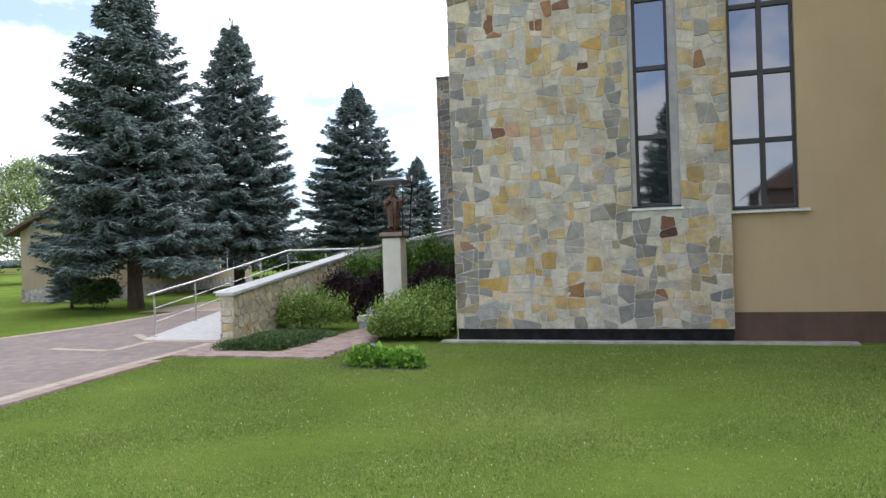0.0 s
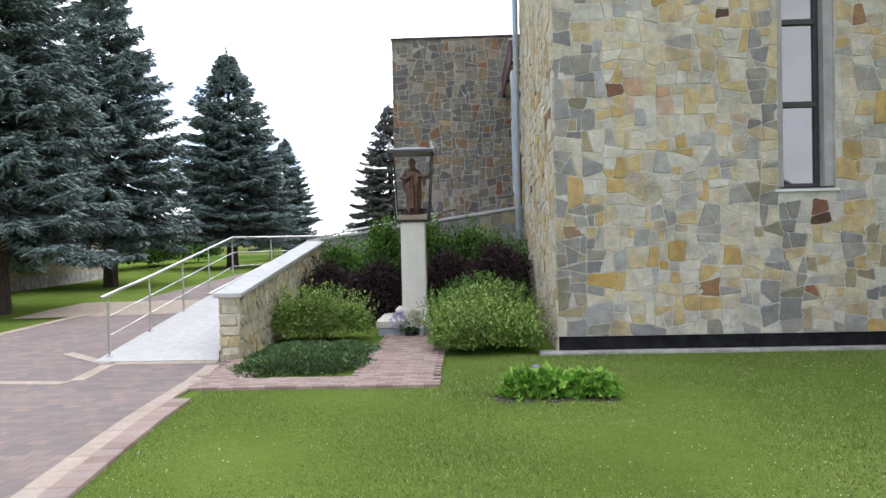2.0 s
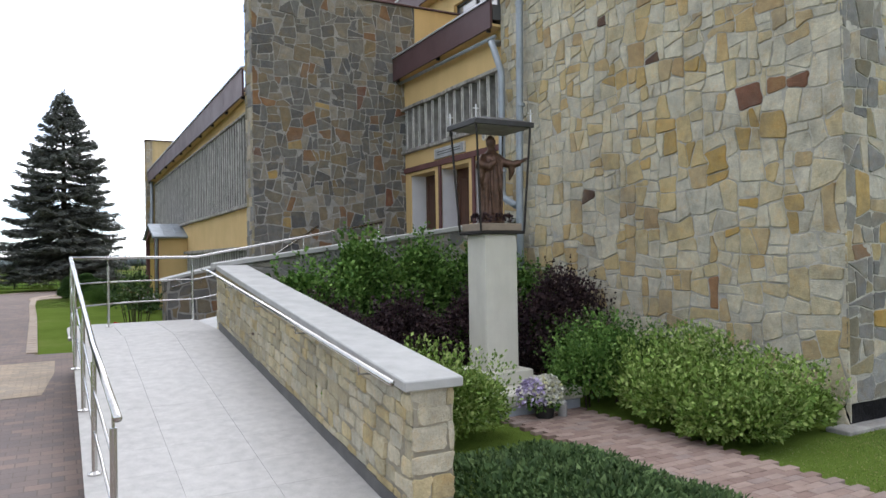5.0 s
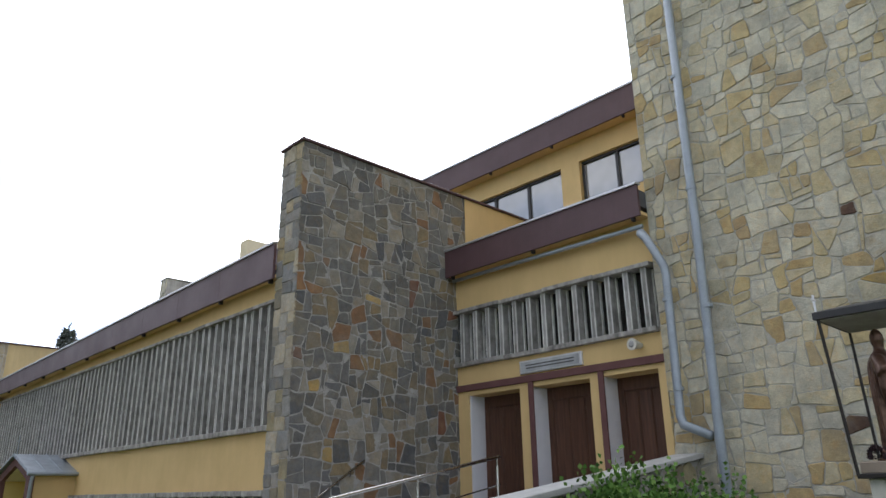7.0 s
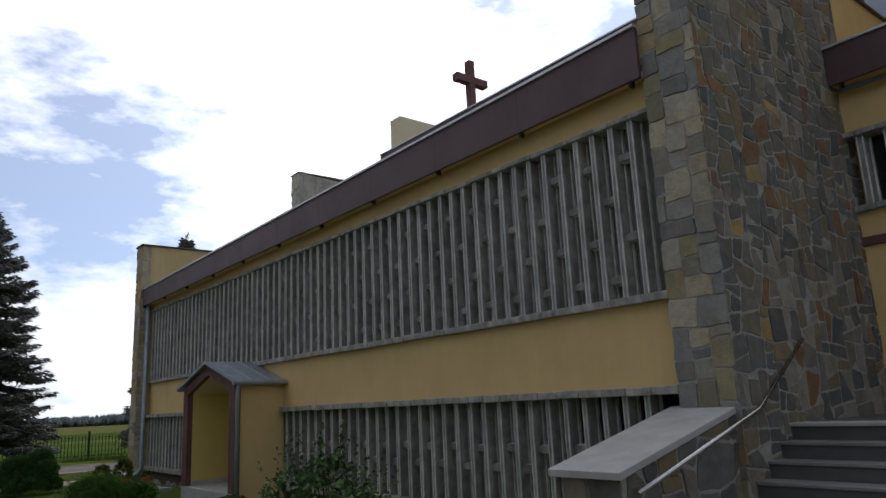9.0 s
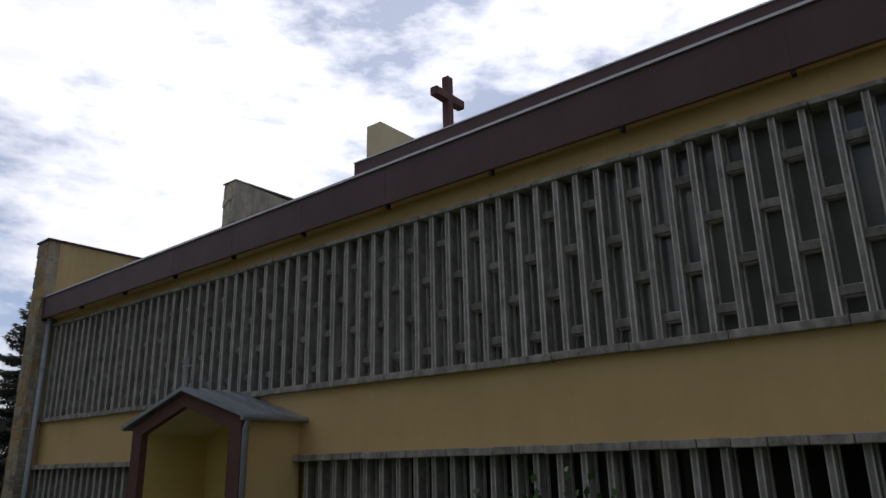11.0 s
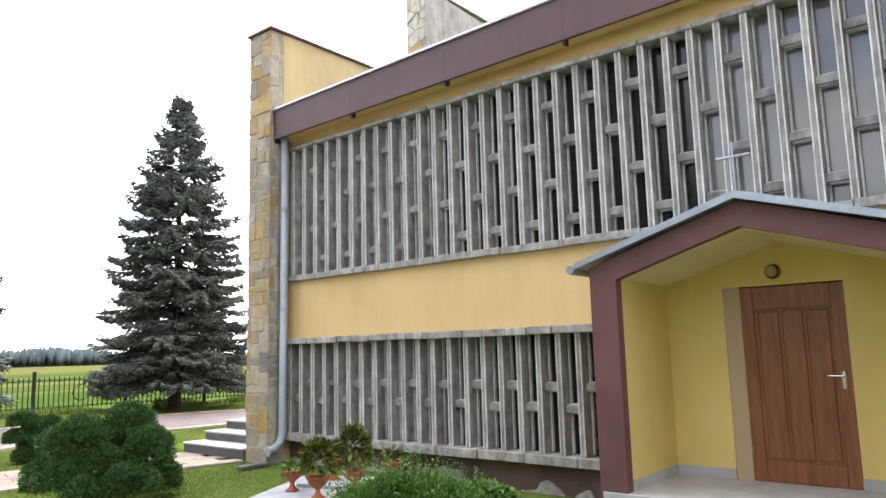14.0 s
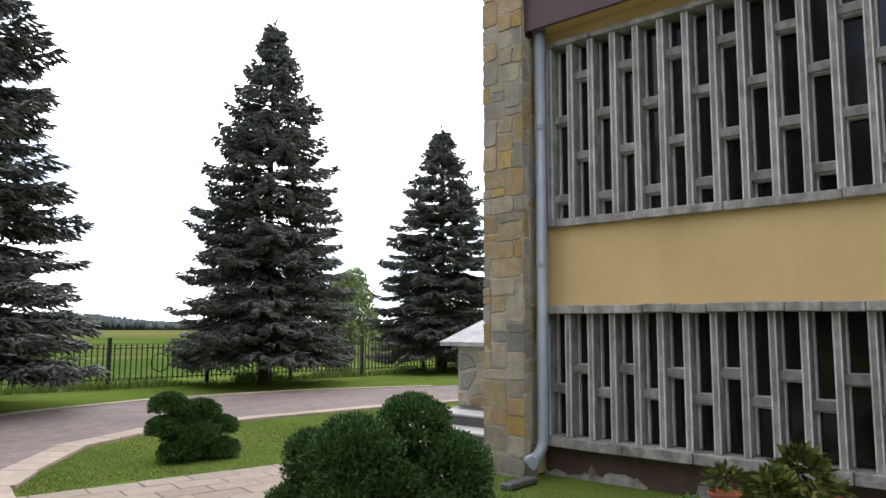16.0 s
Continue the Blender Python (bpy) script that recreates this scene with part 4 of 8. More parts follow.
def tall_window(name, x0, x1, z0, z1, y, cols, bars, label, surround):
    """A tall window with a dark frame, transoms and reflecting panes."""
    w = tagged(part(name, box(bmesh.new(), x0, x1, y + 0.10, y + 0.14, z0, z1), M["black_plastic"]), label, "window", "", "structure")
    if surround:
        for a, b in ((x0, x0 + 0.09), (x1 - 0.15, x1)):
            boxed("window_reveal", (a, b, y - 0.17, y + 0.10, z0, z1), M["surround"], w, "grey rendered reveal", 0.006)
        x0, x1 = x0 + 0.09, x1 - 0.15
    f = bmesh.new()
    box(f, x0, x0 + 0.055, y - 0.02, y + 0.07, z0, z1, 0.006)
    box(f, x1 - 0.055, x1, y - 0.02, y + 0.07, z0, z1, 0.006)
    box(f, x0 + 0.055, x1 - 0.055, y - 0.019, y + 0.07, z0, z0 + 0.06, 0.006)
    part("window_frame", f, M["frame_dark"], w)
    cw = (x1 - x0 - 0.11) / cols
    for c in range(1, cols):
        boxed("mullion", (x0 + 0.055 + c * cw - 0.045, x0 + 0.055 + c * cw + 0.045, y - 0.018, y + 0.068, z0 + 0.06, z1), M["frame_dark"], w, "", 0.006)
    levels = [z0 + 0.06] + bars + [z1]
    for k in range(len(levels) - 1):
        for c in range(cols):
            a = x0 + 0.055 + c * cw + (0.045 if c else 0)
            b = x0 + 0.055 + (c + 1) * cw - (0.045 if c < cols - 1 else 0)
            if k:
                boxed("transom", (a, b, y - 0.017, y + 0.066, levels[k] - 0.045, levels[k] + 0.045), M["frame_dark"], w, "", 0.006)
            boxed("pane", (a, b, y + 0.03, y + 0.042, levels[k] + (0.045 if k else 0), levels[k + 1] - (0.045 if k < len(levels) - 2 else 0)), M["glass_dark"], w)
    s = bmesh.new()
    prism(s, [(y + 0.1, z0), (y - 0.24, z0 - 0.035), (y - 0.24, z0 - 0.075), (y + 0.1, z0 - 0.03)], "x", x0 - (0.16 if surround else 0.05), x1 + (0.2 if surround else 0.16))
    part("window_sill", s, M["flashing"], w, "pale sheet metal sill")
    return w


tall_window("window_1", WX0, WX1, 2.19, TOWER_TOP - 0.5, TY0 + 0.22, 1, [3.48, 4.76, 6.05, 7.34, 8.63, 9.92], "narrow tall dark-framed window in the stone tower", True)
tall_window("window_2", 8.70, 9.80, 2.07, TOWER_TOP - 1.25, FY + 0.14, 2, [3.30, 4.53, 5.74, 6.96, 8.2, 9.4], "tall two-light dark-framed window in the beige wall", False)

# the stone piers
def stone_pier(name, x0, x1, xs, y0, y1, top, stone, rest, mortar, label, seed, odd={}):
    """A wall set square to the nave: field stone as far as xs, yellow plaster behind."""
    w = wall_body(name, [(y0 + 0.02, gz(y0) - 0.2), (y1 - 0.02, gz(y0) - 0.2), (y1 - 0.02, top), (y0 + 0.02, top)], "x", x0 + 0.02, xs, M[mortar], label)
    boxed("plastered_wall", (xs, x1, y0 + 0.01, y1 - 0.01, gz(y0), top), M["yellow"] if odd else M["yellow_dull"], w, "yellow plastered stretch")
    weathered = lambda p, r: r.choices(("grey", None, "tan", "ochre"), (72, 28, 0, 0) if odd else (12, 58, 17, 13))[0]
    c = bmesh.new()
    box(c, x0 - 0.03, x1, y0 - 0.035, y1 + 0.035, top, top + 0.05, 0.01)
    part("coping", c, M["plum"], w, "thin plum metal coping")
    lay(w, quarry([(x0, gz(y0)), (xs, gz(y0)), (xs, top), (x0, top)], 0.285, 0.25, 0.014, seed, (), 0.17, 0.38), face_y(y0 + 0.02), M[stone], M[rest], seed, 0.008, 300, lambda u, v: v, pick=odd_stones(odd))
    lay(w, ragged([(-y1, gz(y0)), (-y0, gz(y0)), (-y0, top), (-y1, top)], 0.30, 0.23, 0.009, seed + 1, (), 0.16, 0.12), face_x(x0 + 0.02), M["stone_squared"], M["stones_squared"], seed + 2, 0.016, 150, lambda u, v: v, pick=weathered)
    return w


pier = stone_pier("wall_pier", -0.09, 6.55, 3.90, 21.27, 21.94, 7.66, "stone_dark", "stones_dark", "mortar_dark", "dark field-stone pier beside the entrance", 31,
                  {"ochre": [(0.43, 3.51), (0.65, 2.35), (1.45, 5.09), (0.85, 4.18)], "rust": [(2.55, 5.39), (0.05, 3.9), (1.28, 2.73), (3.18, 3.12), (3.36, 5.04), (0.05, 5.15)]})
stone_pier("wall_end_pier", -0.36, 6.0, -0.08, 39.84, 40.42, 6.94, "stone_squared", "stones_squared", "mortar_side", "stone-faced end pier of the nave", 41)

# nave west wall: lower grille, yellow band, upper grille, eaves
N0, N1 = 21.92, 39.84
bm = box(box(bmesh.new(), 0.03, 0.33, N0, 31.2, 1.86, 2.80), 0.03, 0.33, 33.85, N1, 1.86, 2.80)
for a, b in ((31.2, 32.515), (33.85, 32.515)):
    prism(bm, [(a, 2.80), (a, 2.34), (b, 2.70), (b, 2.80)], "x", 0.03, 0.33)
nave = tagged(part("wall_nave", bm, M["yellow"]), "yellow plastered band of the nave wall", "wall", "", "structure")
tagged(boxed("wall_nave_upper", (0.06, 0.36, N0, N1, 4.93, 5.62), M["yellow"]), "yellow plastered strip under the eaves", "wall", "", "structure")
# Black sheet behind the grilles: the unlit nave inside, put in as colour.
tagged(boxed("wall_nave_inner", (0.36, 0.42, N0, N1, -0.2, 5.6), M["black_plastic"]), "black sheet standing for the unlit inside of the nave", "wall", "", "structure")
bm = box(bmesh.new(), 0.07, 0.4, N0, 31.07, -0.3, 0.31)
box(bm, 0.07, 0.4, 33.97, N1, -0.3, 0.31)
tagged(part("baseboard_nave", bm, M["plinth_brown"]), "dark brown plinth of the nave wall", "baseboard", "", "structure")


def broken_render(x, y0, y1, seed):
    """Patches of pale render left on the foot of the plinth."""
    rng = random.Random(seed)
    bm = bmesh.new()
    y = y0
    while y < y1:
        ln = rng.uniform(0.5, 1.6)
        g = gz(y) - 0.03
        n = int(ln / 0.035)
        low = [(y + ln * k / n, g) for k in range(n + 1)]
        high, h = [], 0.07
        for k in range(n + 1):
            h = rng.uniform(0.03, 0.17) if rng.random() < 0.22 else min(0.18, max(0.025, h + rng.uniform(-0.022, 0.022)))
            high.append((y + ln * (k + (rng.uniform(-0.35, 0.35) if 0 < k < n else 0)) / n, g + h * min(1.0, 0.25 + 5 * k / n, 0.25 + 5 * (n - k) / n)))
        prism(bm, low + high[::-1], "x", x, x + 0.03)
        y += ln + rng.uniform(0.05, 0.9)
    return bm


tagged(part("trim_render", broken_render(0.04, N0 + 0.3, 31.0, 3), M["ledge"]), "flaking pale render along the plinth", "trim", "", "structure")
tagged(part("trim_render_back", broken_render(0.04, 34.05, N1 - 0.1, 4), M["ledge"]), "flaking pale render along the plinth", "trim", "", "structure")


def grille(name, y0, y1, z0, z1, x, count, rungs, glassy, label, fat=1.22):
    """A window band behind upright concrete fins with staggered short cross-pieces."""
    w = tagged(boxed(name, (x + 0.205, x + 0.217, y0 - 0.15, y1 + 0.1, z0, z1), glassy), label, "window", "", "structure")
    step = (y1 - y0) / count
    h = z1 - z0
    bm = bmesh.new()
    prism(bm, [(-0.10, -0.018), (-0.09, -0.027), (0.104, -0.031), (0.104, 0.031), (-0.09, 0.027), (-0.10, 0.018)], "z", 0, h)
    cut = len(bm.faces)
    # Pale strips: two along the front arrises, two beside the panes.
    box(bm, -0.104, -0.088, -0.0275, -0.0165, 0.006, h - 0.006)
    box(bm, -0.104, -0.088, 0.0165, 0.0275, 0.006, h - 0.006)
    box(bm, 0.060, 0.102, -0.046, -0.028, 0.012, h - 0.012)
    box(bm, 0.060, 0.102, 0.028, 0.046, 0.012, h - 0.012)
    for v in bm.verts:
        v.co.y *= fat
    bm.faces.ensure_lookup_table()
    for f in bm.faces[cut:]:
        f.material_index = 1
    fin = bpy.data.meshes.new("fin")
    bm.to_mesh(fin)
    bm.free()
    fin.materials.append(M["concrete_fin"])
    fin.materials.append(M["pale_trim"])
    bm = bmesh.new()
    prism(bm, [(-0.03, -0.036), (-0.018, -0.046), (0.10, -0.048), (0.10, 0.048), (-0.018, 0.046), (-0.03, 0.036)], "y", -(step / 2 - 0.028), step / 2 - 0.028)
    cut = len(bm.faces)
    box(bm, 0.0, 0.098, -(step / 2 - 0.05), step / 2 - 0.05, 0.047, 0.056)
    box(bm, 0.0, 0.098, -(step / 2 - 0.05), step / 2 - 0.05, -0.056, -0.047)
    bm.faces.ensure_lookup_table()
    for f in bm.faces[cut:]:
        f.material_index = 1
    rung = bpy.data.meshes.new("rung")
    bm.to_mesh(rung)
    bm.free()
    rung.materials.append(M["concrete_fin"])
    rung.materials.append(M["pale_trim"])
    rng = random.Random(int(y0 * 10))
    for i in range(count + 1):
        ob = new("fin", fin)
        ob.parent = w
        ob.location = (x + 0.1 + rng.uniform(-0.004, 0.004), y0 + i * step + rng.uniform(-0.006, 0.006), z0)
        if i < count:
            for z in rungs[i % 2]:
                ob = new("rung", rung)
                ob.parent = w
                ob.location = (x + 0.1, y0 + (i + 0.5) * step, z + rng.uniform(-0.012, 0.012))
    return w


def ledge(name, y0, y1, z0, z1, x0, x1, step, label):
    """A row of cast ledge stones, each a little out of line."""
    w = tagged(boxed(name, (x0 + 0.05, x1, y0, y1, z0 + 0.015, z1 - 0.012), M["ledge"]), label, "trim", "", "structure")
    rng = random.Random(int(z0 * 100) + int(y0))
    y = y0
    while y < y1 - 0.05:
        ln = min(step * rng.uniform(0.92, 1.08), y1 - y)
        dz, dx = rng.uniform(-0.006, 0.006), rng.uniform(-0.012, 0.012)
        boxed("ledge_stone", (x0 + dx, x1 - 0.04, y + 0.004, y + ln - 0.004, z0 + dz, z1 + dz), M["ledge"], w, "", 0.008)
        y += ln
    return w


UR = ([4.52, 3.57], [4.05, 3.10])
LR = ([0.93], [1.18])
grille("window_3", 22.237, 39.70, 2.86, 4.90, 0.0, 64, UR, M["glass_grey"], "long upper window band behind grey concrete fins")
# Darker panes laid over the far part of the grey band.
boxed("pane", (0.192, 0.199, 33.15, 39.72, 2.88, 4.88), M["glass_low"], bpy.data.objects["window_3"], "darker panes over the far bays")
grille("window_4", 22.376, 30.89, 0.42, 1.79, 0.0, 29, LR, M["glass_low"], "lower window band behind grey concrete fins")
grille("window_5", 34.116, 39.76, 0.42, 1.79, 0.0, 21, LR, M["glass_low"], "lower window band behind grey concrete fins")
ledge("trim_1", N0, N1, 2.77, 2.86, -0.06, 0.24, 0.98, "weathered concrete sill of the upper windows")
ledge("trim_2", N0, N1, 4.90, 4.96, -0.04, 0.24, 0.62, "concrete lintel blocks over the upper windows")
ledge("trim_3", N0, 31.05, 1.78, 1.87, -0.10, 0.24, 0.33, "weathered concrete lintel over the lower windows")
ledge("trim_4", 34.0, N1, 1.78, 1.87, -0.10, 0.24, 0.33, "weathered concrete lintel over the lower windows")
ledge("trim_5", N0, 31.05, 0.31, 0.42, -0.09, 0.24, 0.7, "weathered concrete sill of the lower windows")
ledge("trim_6", 34.0, N1, 0.31, 0.42, -0.09, 0.24, 0.7, "weathered concrete sill of the lower windows")

# eaves and roofs
def eaves(name, x, y0, y1, zt0, zt1, zb0, zb1, back, label, near=0.0):
    """A deep sheet-metal fascia with a pale flashing, brackets and a soffit."""
    r = bmesh.new()
    f = [(x, y0, zb0), (x, y1, zb1), (x, y1, zt1), (x, y0, zt0)]
    g = [(x + 0.05, p[1], p[2]) for p in f]
    a, b = [r.verts.new(p) for p in f], [r.verts.new(p) for p in g]
    r.faces.new(a), r.faces.new(b[::-1])
    for i in range(4):
        r.faces.new((a[i], b[i], b[(i + 1) % 4], a[(i + 1) % 4]))
    bmesh.ops.recalc_face_normals(r, faces=r.faces)
    for v in r.verts:
        v.co.x += near * (y1 - v.co.y) / (y1 - y0)
    e = tagged(part(name, r, M["plum"]), label, "roof edge", "", "structure")
    t = bmesh.new()
    vs = [(x - 0.03, y0, zt0), (x - 0.03, y1, zt1), (x + 0.12, y1, zt1 + 0.02), (x + 0.12, y0, zt0 + 0.02)]
    lo = [t.verts.new(p) for p in vs]
    hi = [t.verts.new((p[0], p[1], p[2] + 0.035)) for p in vs]
    t.faces.new(lo[::-1]), t.faces.new(hi)
    for i in range(4):
        t.faces.new((lo[i], lo[(i + 1) % 4], hi[(i + 1) % 4], hi[i]))
    bmesh.ops.recalc_face_normals(t, faces=t.faces)
    for v in t.verts:
        v.co.x += near * (y1 - v.co.y) / (y1 - y0)
    part("flashing", t, M["flashing"], e, "pale metal flashing")
    n = max(2, round((y1 - y0) / 1.9))
    for i in range(n + 1):
        y = y0 + 0.15 + (y1 - y0 - 0.3) * i / n
        zb = zb0 + (zb1 - zb0) * (y - y0) / (y1 - y0)
        xb = x + near * (y1 - y) / (y1 - y0)
        boxed("bracket", (xb + 0.02, xb + 0.1, y - 0.02, y + 0.02, zb - 0.05, zb + 0.05), M["iron"], e)
        if i < n:
            yn = y + (y1 - y0 - 0.3) / n
            zm = zt0 + (zt1 - zt0) * (yn - y0) / (y1 - y0)
            zc = zb0 + (zb1 - zb0) * (yn - y0) / (y1 - y0)
            xn = x + near * (y1 - yn) / (y1 - y0)
            boxed("seam", (xn - 0.0025, xn, yn - 0.006, yn + 0.006, zc + 0.01, zm), M["plum"], e)
    s = bmesh.new()
    ys = y0
    q = [(x + 0.05, ys, zb0 + 0.03), (x + 0.05, y1, zb1 + 0.03), (back, y1, zb1 + 0.03), (back, ys, zb0 + 0.03)]
    lo = [s.verts.new(p) for p in q]
    hi = [s.verts.new((p[0], p[1], p[2] + 0.05)) for p in q]
    s.faces.new(lo[::-1]), s.faces.new(hi)
    for i in range(4):
        s.faces.new((lo[i], lo[(i + 1) % 4], hi[(i + 1) % 4], hi[i]))
    bmesh.ops.recalc_face_normals(s, faces=s.faces)
    for v in s.verts:
        v.co.x += near * (y1 - v.co.y) / (y1 - y0) if v.co.x < x + 0.1 else 0.0
    part("soffit", s, M["yellow"], e, "yellow painted soffit")
    return e


eaves("trim_eaves_nave", -0.28, 21.93, 39.99, 5.90, 5.55, 5.28, 5.07, 0.03, "deep plum metal fascia of the nave roof", 0.13)
eaves("trim_eaves_entrance", 3.30, 16.90, 21.28, 6.36, 6.33, 5.84, 5.80, 3.6, "deep plum metal fascia over the entrance")
eaves("trim_eaves_clerestory", 6.17, 16.6, 36.42, 10.10, 10.02, 9.47, 9.40, 6.55, "deep plum metal fascia of the upper roof")
tagged(boxed("roof_nave", (0.0, 6.55, 21.94, 40.3, 5.32, 5.50), M["roof_felt"]), "flat felt roof of the nave", "roof", "", "structure")
tagged(boxed("roof_entrance", (3.36, 6.55, 16.90, 21.28, 6.0, 6.28), M["roof_felt"]), "flat felt roof over the entrance", "roof", "", "structure")
tagged(boxed("roof_upper", (6.3, 16.0, 16.9, 36.4, 9.75, 10.0), M["roof_felt"]), "flat felt roof of the upper storey", "roof", "", "structure")

# clerestory wall with windows between yellow piers
CX = 6.55
bm = bmesh.new()
box(bm, CX, CX + 0.3, 16.9, 36.4, 5.4, 7.95)
box(bm, CX, CX + 0.3, 16.9, 36.4, 8.98, 9.8)
starts = [16.95, 20.66, 24.46, 28.26, 32.06]
for k, s in enumerate(starts):
    box(bm, CX - 0.02, CX + 0.28, (16.9 if k == 0 else s - 0.52), (17.35 if k == 0 else s), 7.95, 8.98)
box(bm, CX - 0.02, CX + 0.28, 35.36, 36.4, 7.95, 8.98)
tagged(part("wall_clerestory", bm, M["yellow"]), "yellow plastered upper wall of the church", "wall", "", "structure")
tagged(boxed("wall_back_end", (6.55, 16, 36.1, 36.4, 5.4, 9.8), M["yellow"]), "yellow plastered end wall of the upper storey", "wall", "", "structure")
spans = [(17.35, 20.14), (20.66, 23.94), (24.46, 27.74), (28.26, 31.54), (32.06, 35.36)]
for k, (a, b) in enumerate(spans):
    w = tagged(boxed("window_%d" % (6 + k), (CX + 0.2, CX + 0.22, a, b, 7.95, 8.98), M["black_plastic"]), "strip window of the upper storey with dark frame", "window", "", "structure")
    n = 3
    ps = (b - a) / n
    for i in range(n):
        boxed("pane", (CX + 0.14, CX + 0.152, a + i * ps + 0.04, a + (i + 1) * ps - 0.04, 8.02, 8.92), M["glass_sky_pale"], w)
        if i:
            boxed("mullion", (CX + 0.09, CX + 0.2, a + i * ps - 0.04, a + i * ps + 0.04, 8.02, 8.92), M["frame_dark"], w, "", 0.006)
    f = bmesh.new()
    box(f, CX + 0.085, CX + 0.2, a, b, 7.95, 8.02, 0.006)
    box(f, CX + 0.085, CX + 0.2, a, b, 8.92, 8.98, 0.006)
    box(f, CX + 0.086, CX + 0.2, a, a + 0.04, 8.02, 8.92, 0.006)
    box(f, CX + 0.086, CX + 0.2, b - 0.04, b, 8.02, 8.92, 0.006)
    part("window_frame", f, M["frame_dark"], w)

# slabs that rise above the roofs
s1 = tagged(part("wall_roof_slab", prism(bmesh.new(), [(6.05, 5.4), (11.5, 5.4), (11.5, 10.75), (6.05, 11.0)], "y", 41.95, 42.62), M["concrete"]), "stained stone-faced slab above the back roof", "wall", "", "structure")
lay(s1, rubble([(-42.62, 8.6), (-41.95, 8.6), (-41.95, 11.0), (-42.62, 11.0)], 0.35, 0.32, 0.02, 0.3, 52), face_x(6.05), M["stone_light"], M["stones_light"], 53, 0.03)
part("coping", box(bmesh.new(), 6.0, 11.5, 41.92, 42.65, 11.0, 11.04), M["concrete"], s1)
tagged(boxed("wall_roof_slab_yellow", (6.53, 11.0, 35.74, 36.30, 9.8, 11.3), M["cream_ceiling"], bev=0.01), "yellow plastered slab above the upper roof", "wall", "", "structure")

cross = thing("roof_cross", (9.95, 35.9, 10.0), "brown cross of square beams on the church roof", "cross")
boxed("beam", (9.81, 10.09, 35.76, 36.04, 10.0, 14.30), M["plum_paint"], cross, "", 0.02)
boxed("cross_arm", (9.20, 10.70, 35.75, 36.05, 13.36, 13.66), M["plum_paint"], cross, "", 0.02)

# ---- entrance ----
EX = 3.6
bm = bmesh.new()
box(bm, EX, EX + 0.5, 16.9, 21.5, 5.15, 5.95)
box(bm, EX, EX + 0.5, 16.9, 21.5, 3.70, 4.05)
for a, b in ((21.02, 21.5), (19.50, 19.76), (18.06, 18.28), (16.6, 17.05)):
    box(bm, EX + 0.0, EX + 0.5, a, b, 1.2, 3.58)
box(bm, EX + 0.004, EX + 0.5, 17.05, 21.02, 3.50, 3.58)
entrance = tagged(part("wall_entrance", bm, M["yellow"]), "yellow plastered entrance wall with three doorways", "wall", "", "structure")
tagged(boxed("trim_entrance_beam", (EX - 0.05, EX + 0.5, 16.9, 21.5, 3.58, 3.70), M["plum_paint"], bev=0.006), "plum painted beam above the doors", "trim", "", "structure")
for a in (21.45, 19.50, 18.06):
    tagged(boxed("trim_entrance_post", (EX - 0.045, EX - 0.004, a - 0.06, a + 0.04, 1.4, 3.58), M["plum_paint"], bev=0.004), "narrow plum painted post between the doors", "trim", "", "structure")
grille("window_11", 17.10, 21.10, 4.12, 5.08, EX - 0.04, 12, ([], []), M["glass_low"], "window band with concrete fins above the doors", 1.7)
ledge("trim_7", 16.95, 21.45, 4.04, 4.12, EX - 0.10, EX + 0.2, 1.1, "concrete sill above the entrance doors")
ledge("trim_8", 16.95, 21.45, 5.08, 5.15, EX - 0.10, EX + 0.2, 1.1, "concrete lintel above the entrance doors")


def plank_door(name, x, y0, y1, z0, z1, label, wood):
    """A framed wooden door, its face towards -x."""
    d = tagged(boxed(name, (x, x + 0.05, y0, y1, z0, z1), wood, bev=0.004), label, "door", "", "structure")
    w = y1 - y0
    for a, b in ((y0, y0 + 0.12), (y1 - 0.12, y1)):
        boxed("stile", (x - 0.022, x, a, b, z0, z1), wood, d, "", 0.006)
    for a, b in ((z0, z0 + 0.2), (z1 - 0.22, z1)):
        boxed("rail", (x - 0.021, x, y0 + 0.12, y1 - 0.12, a, b), wood, d, "", 0.006)
    n = 3
    for i in range(n):
        a = y0 + 0.14 + (w - 0.28) * i / n
        boxed("panel", (x - 0.012, x, a + 0.012, a + (w - 0.28) / n - 0.012, z0 + 0.22, z1 - 0.24), wood, d, "", 0.01)
    return d


for k, (a, b, j) in enumerate(((20.34, 21.0, 20.99), (18.78, 19.49, 19.48), (17.05, 18.05, 18.05))):
    plank_door("door_%d" % (k + 1), EX + 0.42, a - (0.55 if k < 2 else 0.0), b, 1.43, 3.515, "brown wooden church door, darkened for the recess shadow", M["wood_shaded"])
    boxed("trim_reveal_%d" % (k + 1), (EX + 0.03, EX + 0.42, b - 0.015, b + 0.012, 1.43, 3.5), M["white_paint"])
    tagged(bpy.data.objects["trim_reveal_%d" % (k + 1)], "white painted door reveal", "trim", "", "structure")
sign = thing("name_board", (EX - 0.03, 19.0, 3.85), "white framed board with lines of lettering above the doors", "sign")
boxed("board", (EX - 0.05, EX, 18.37, 19.70, 3.73, 3.955), M["light_pole"], sign, "", 0.006)
boxed("face", (EX - 0.058, EX - 0.05, 18.42, 19.65, 3.76, 3.925), M["slab_white"], sign)
for z in (3.865, 3.815):
    boxed("lettering", (EX - 0.062, EX - 0.058, 18.52, 19.55, z - 0.012, z + 0.012), M["granite_dark"], sign, "grey line of lettering")
flood = thing("flood_lamp", (EX, 17.32, 3.9), "round pale floodlight on the entrance wall", "lamp")
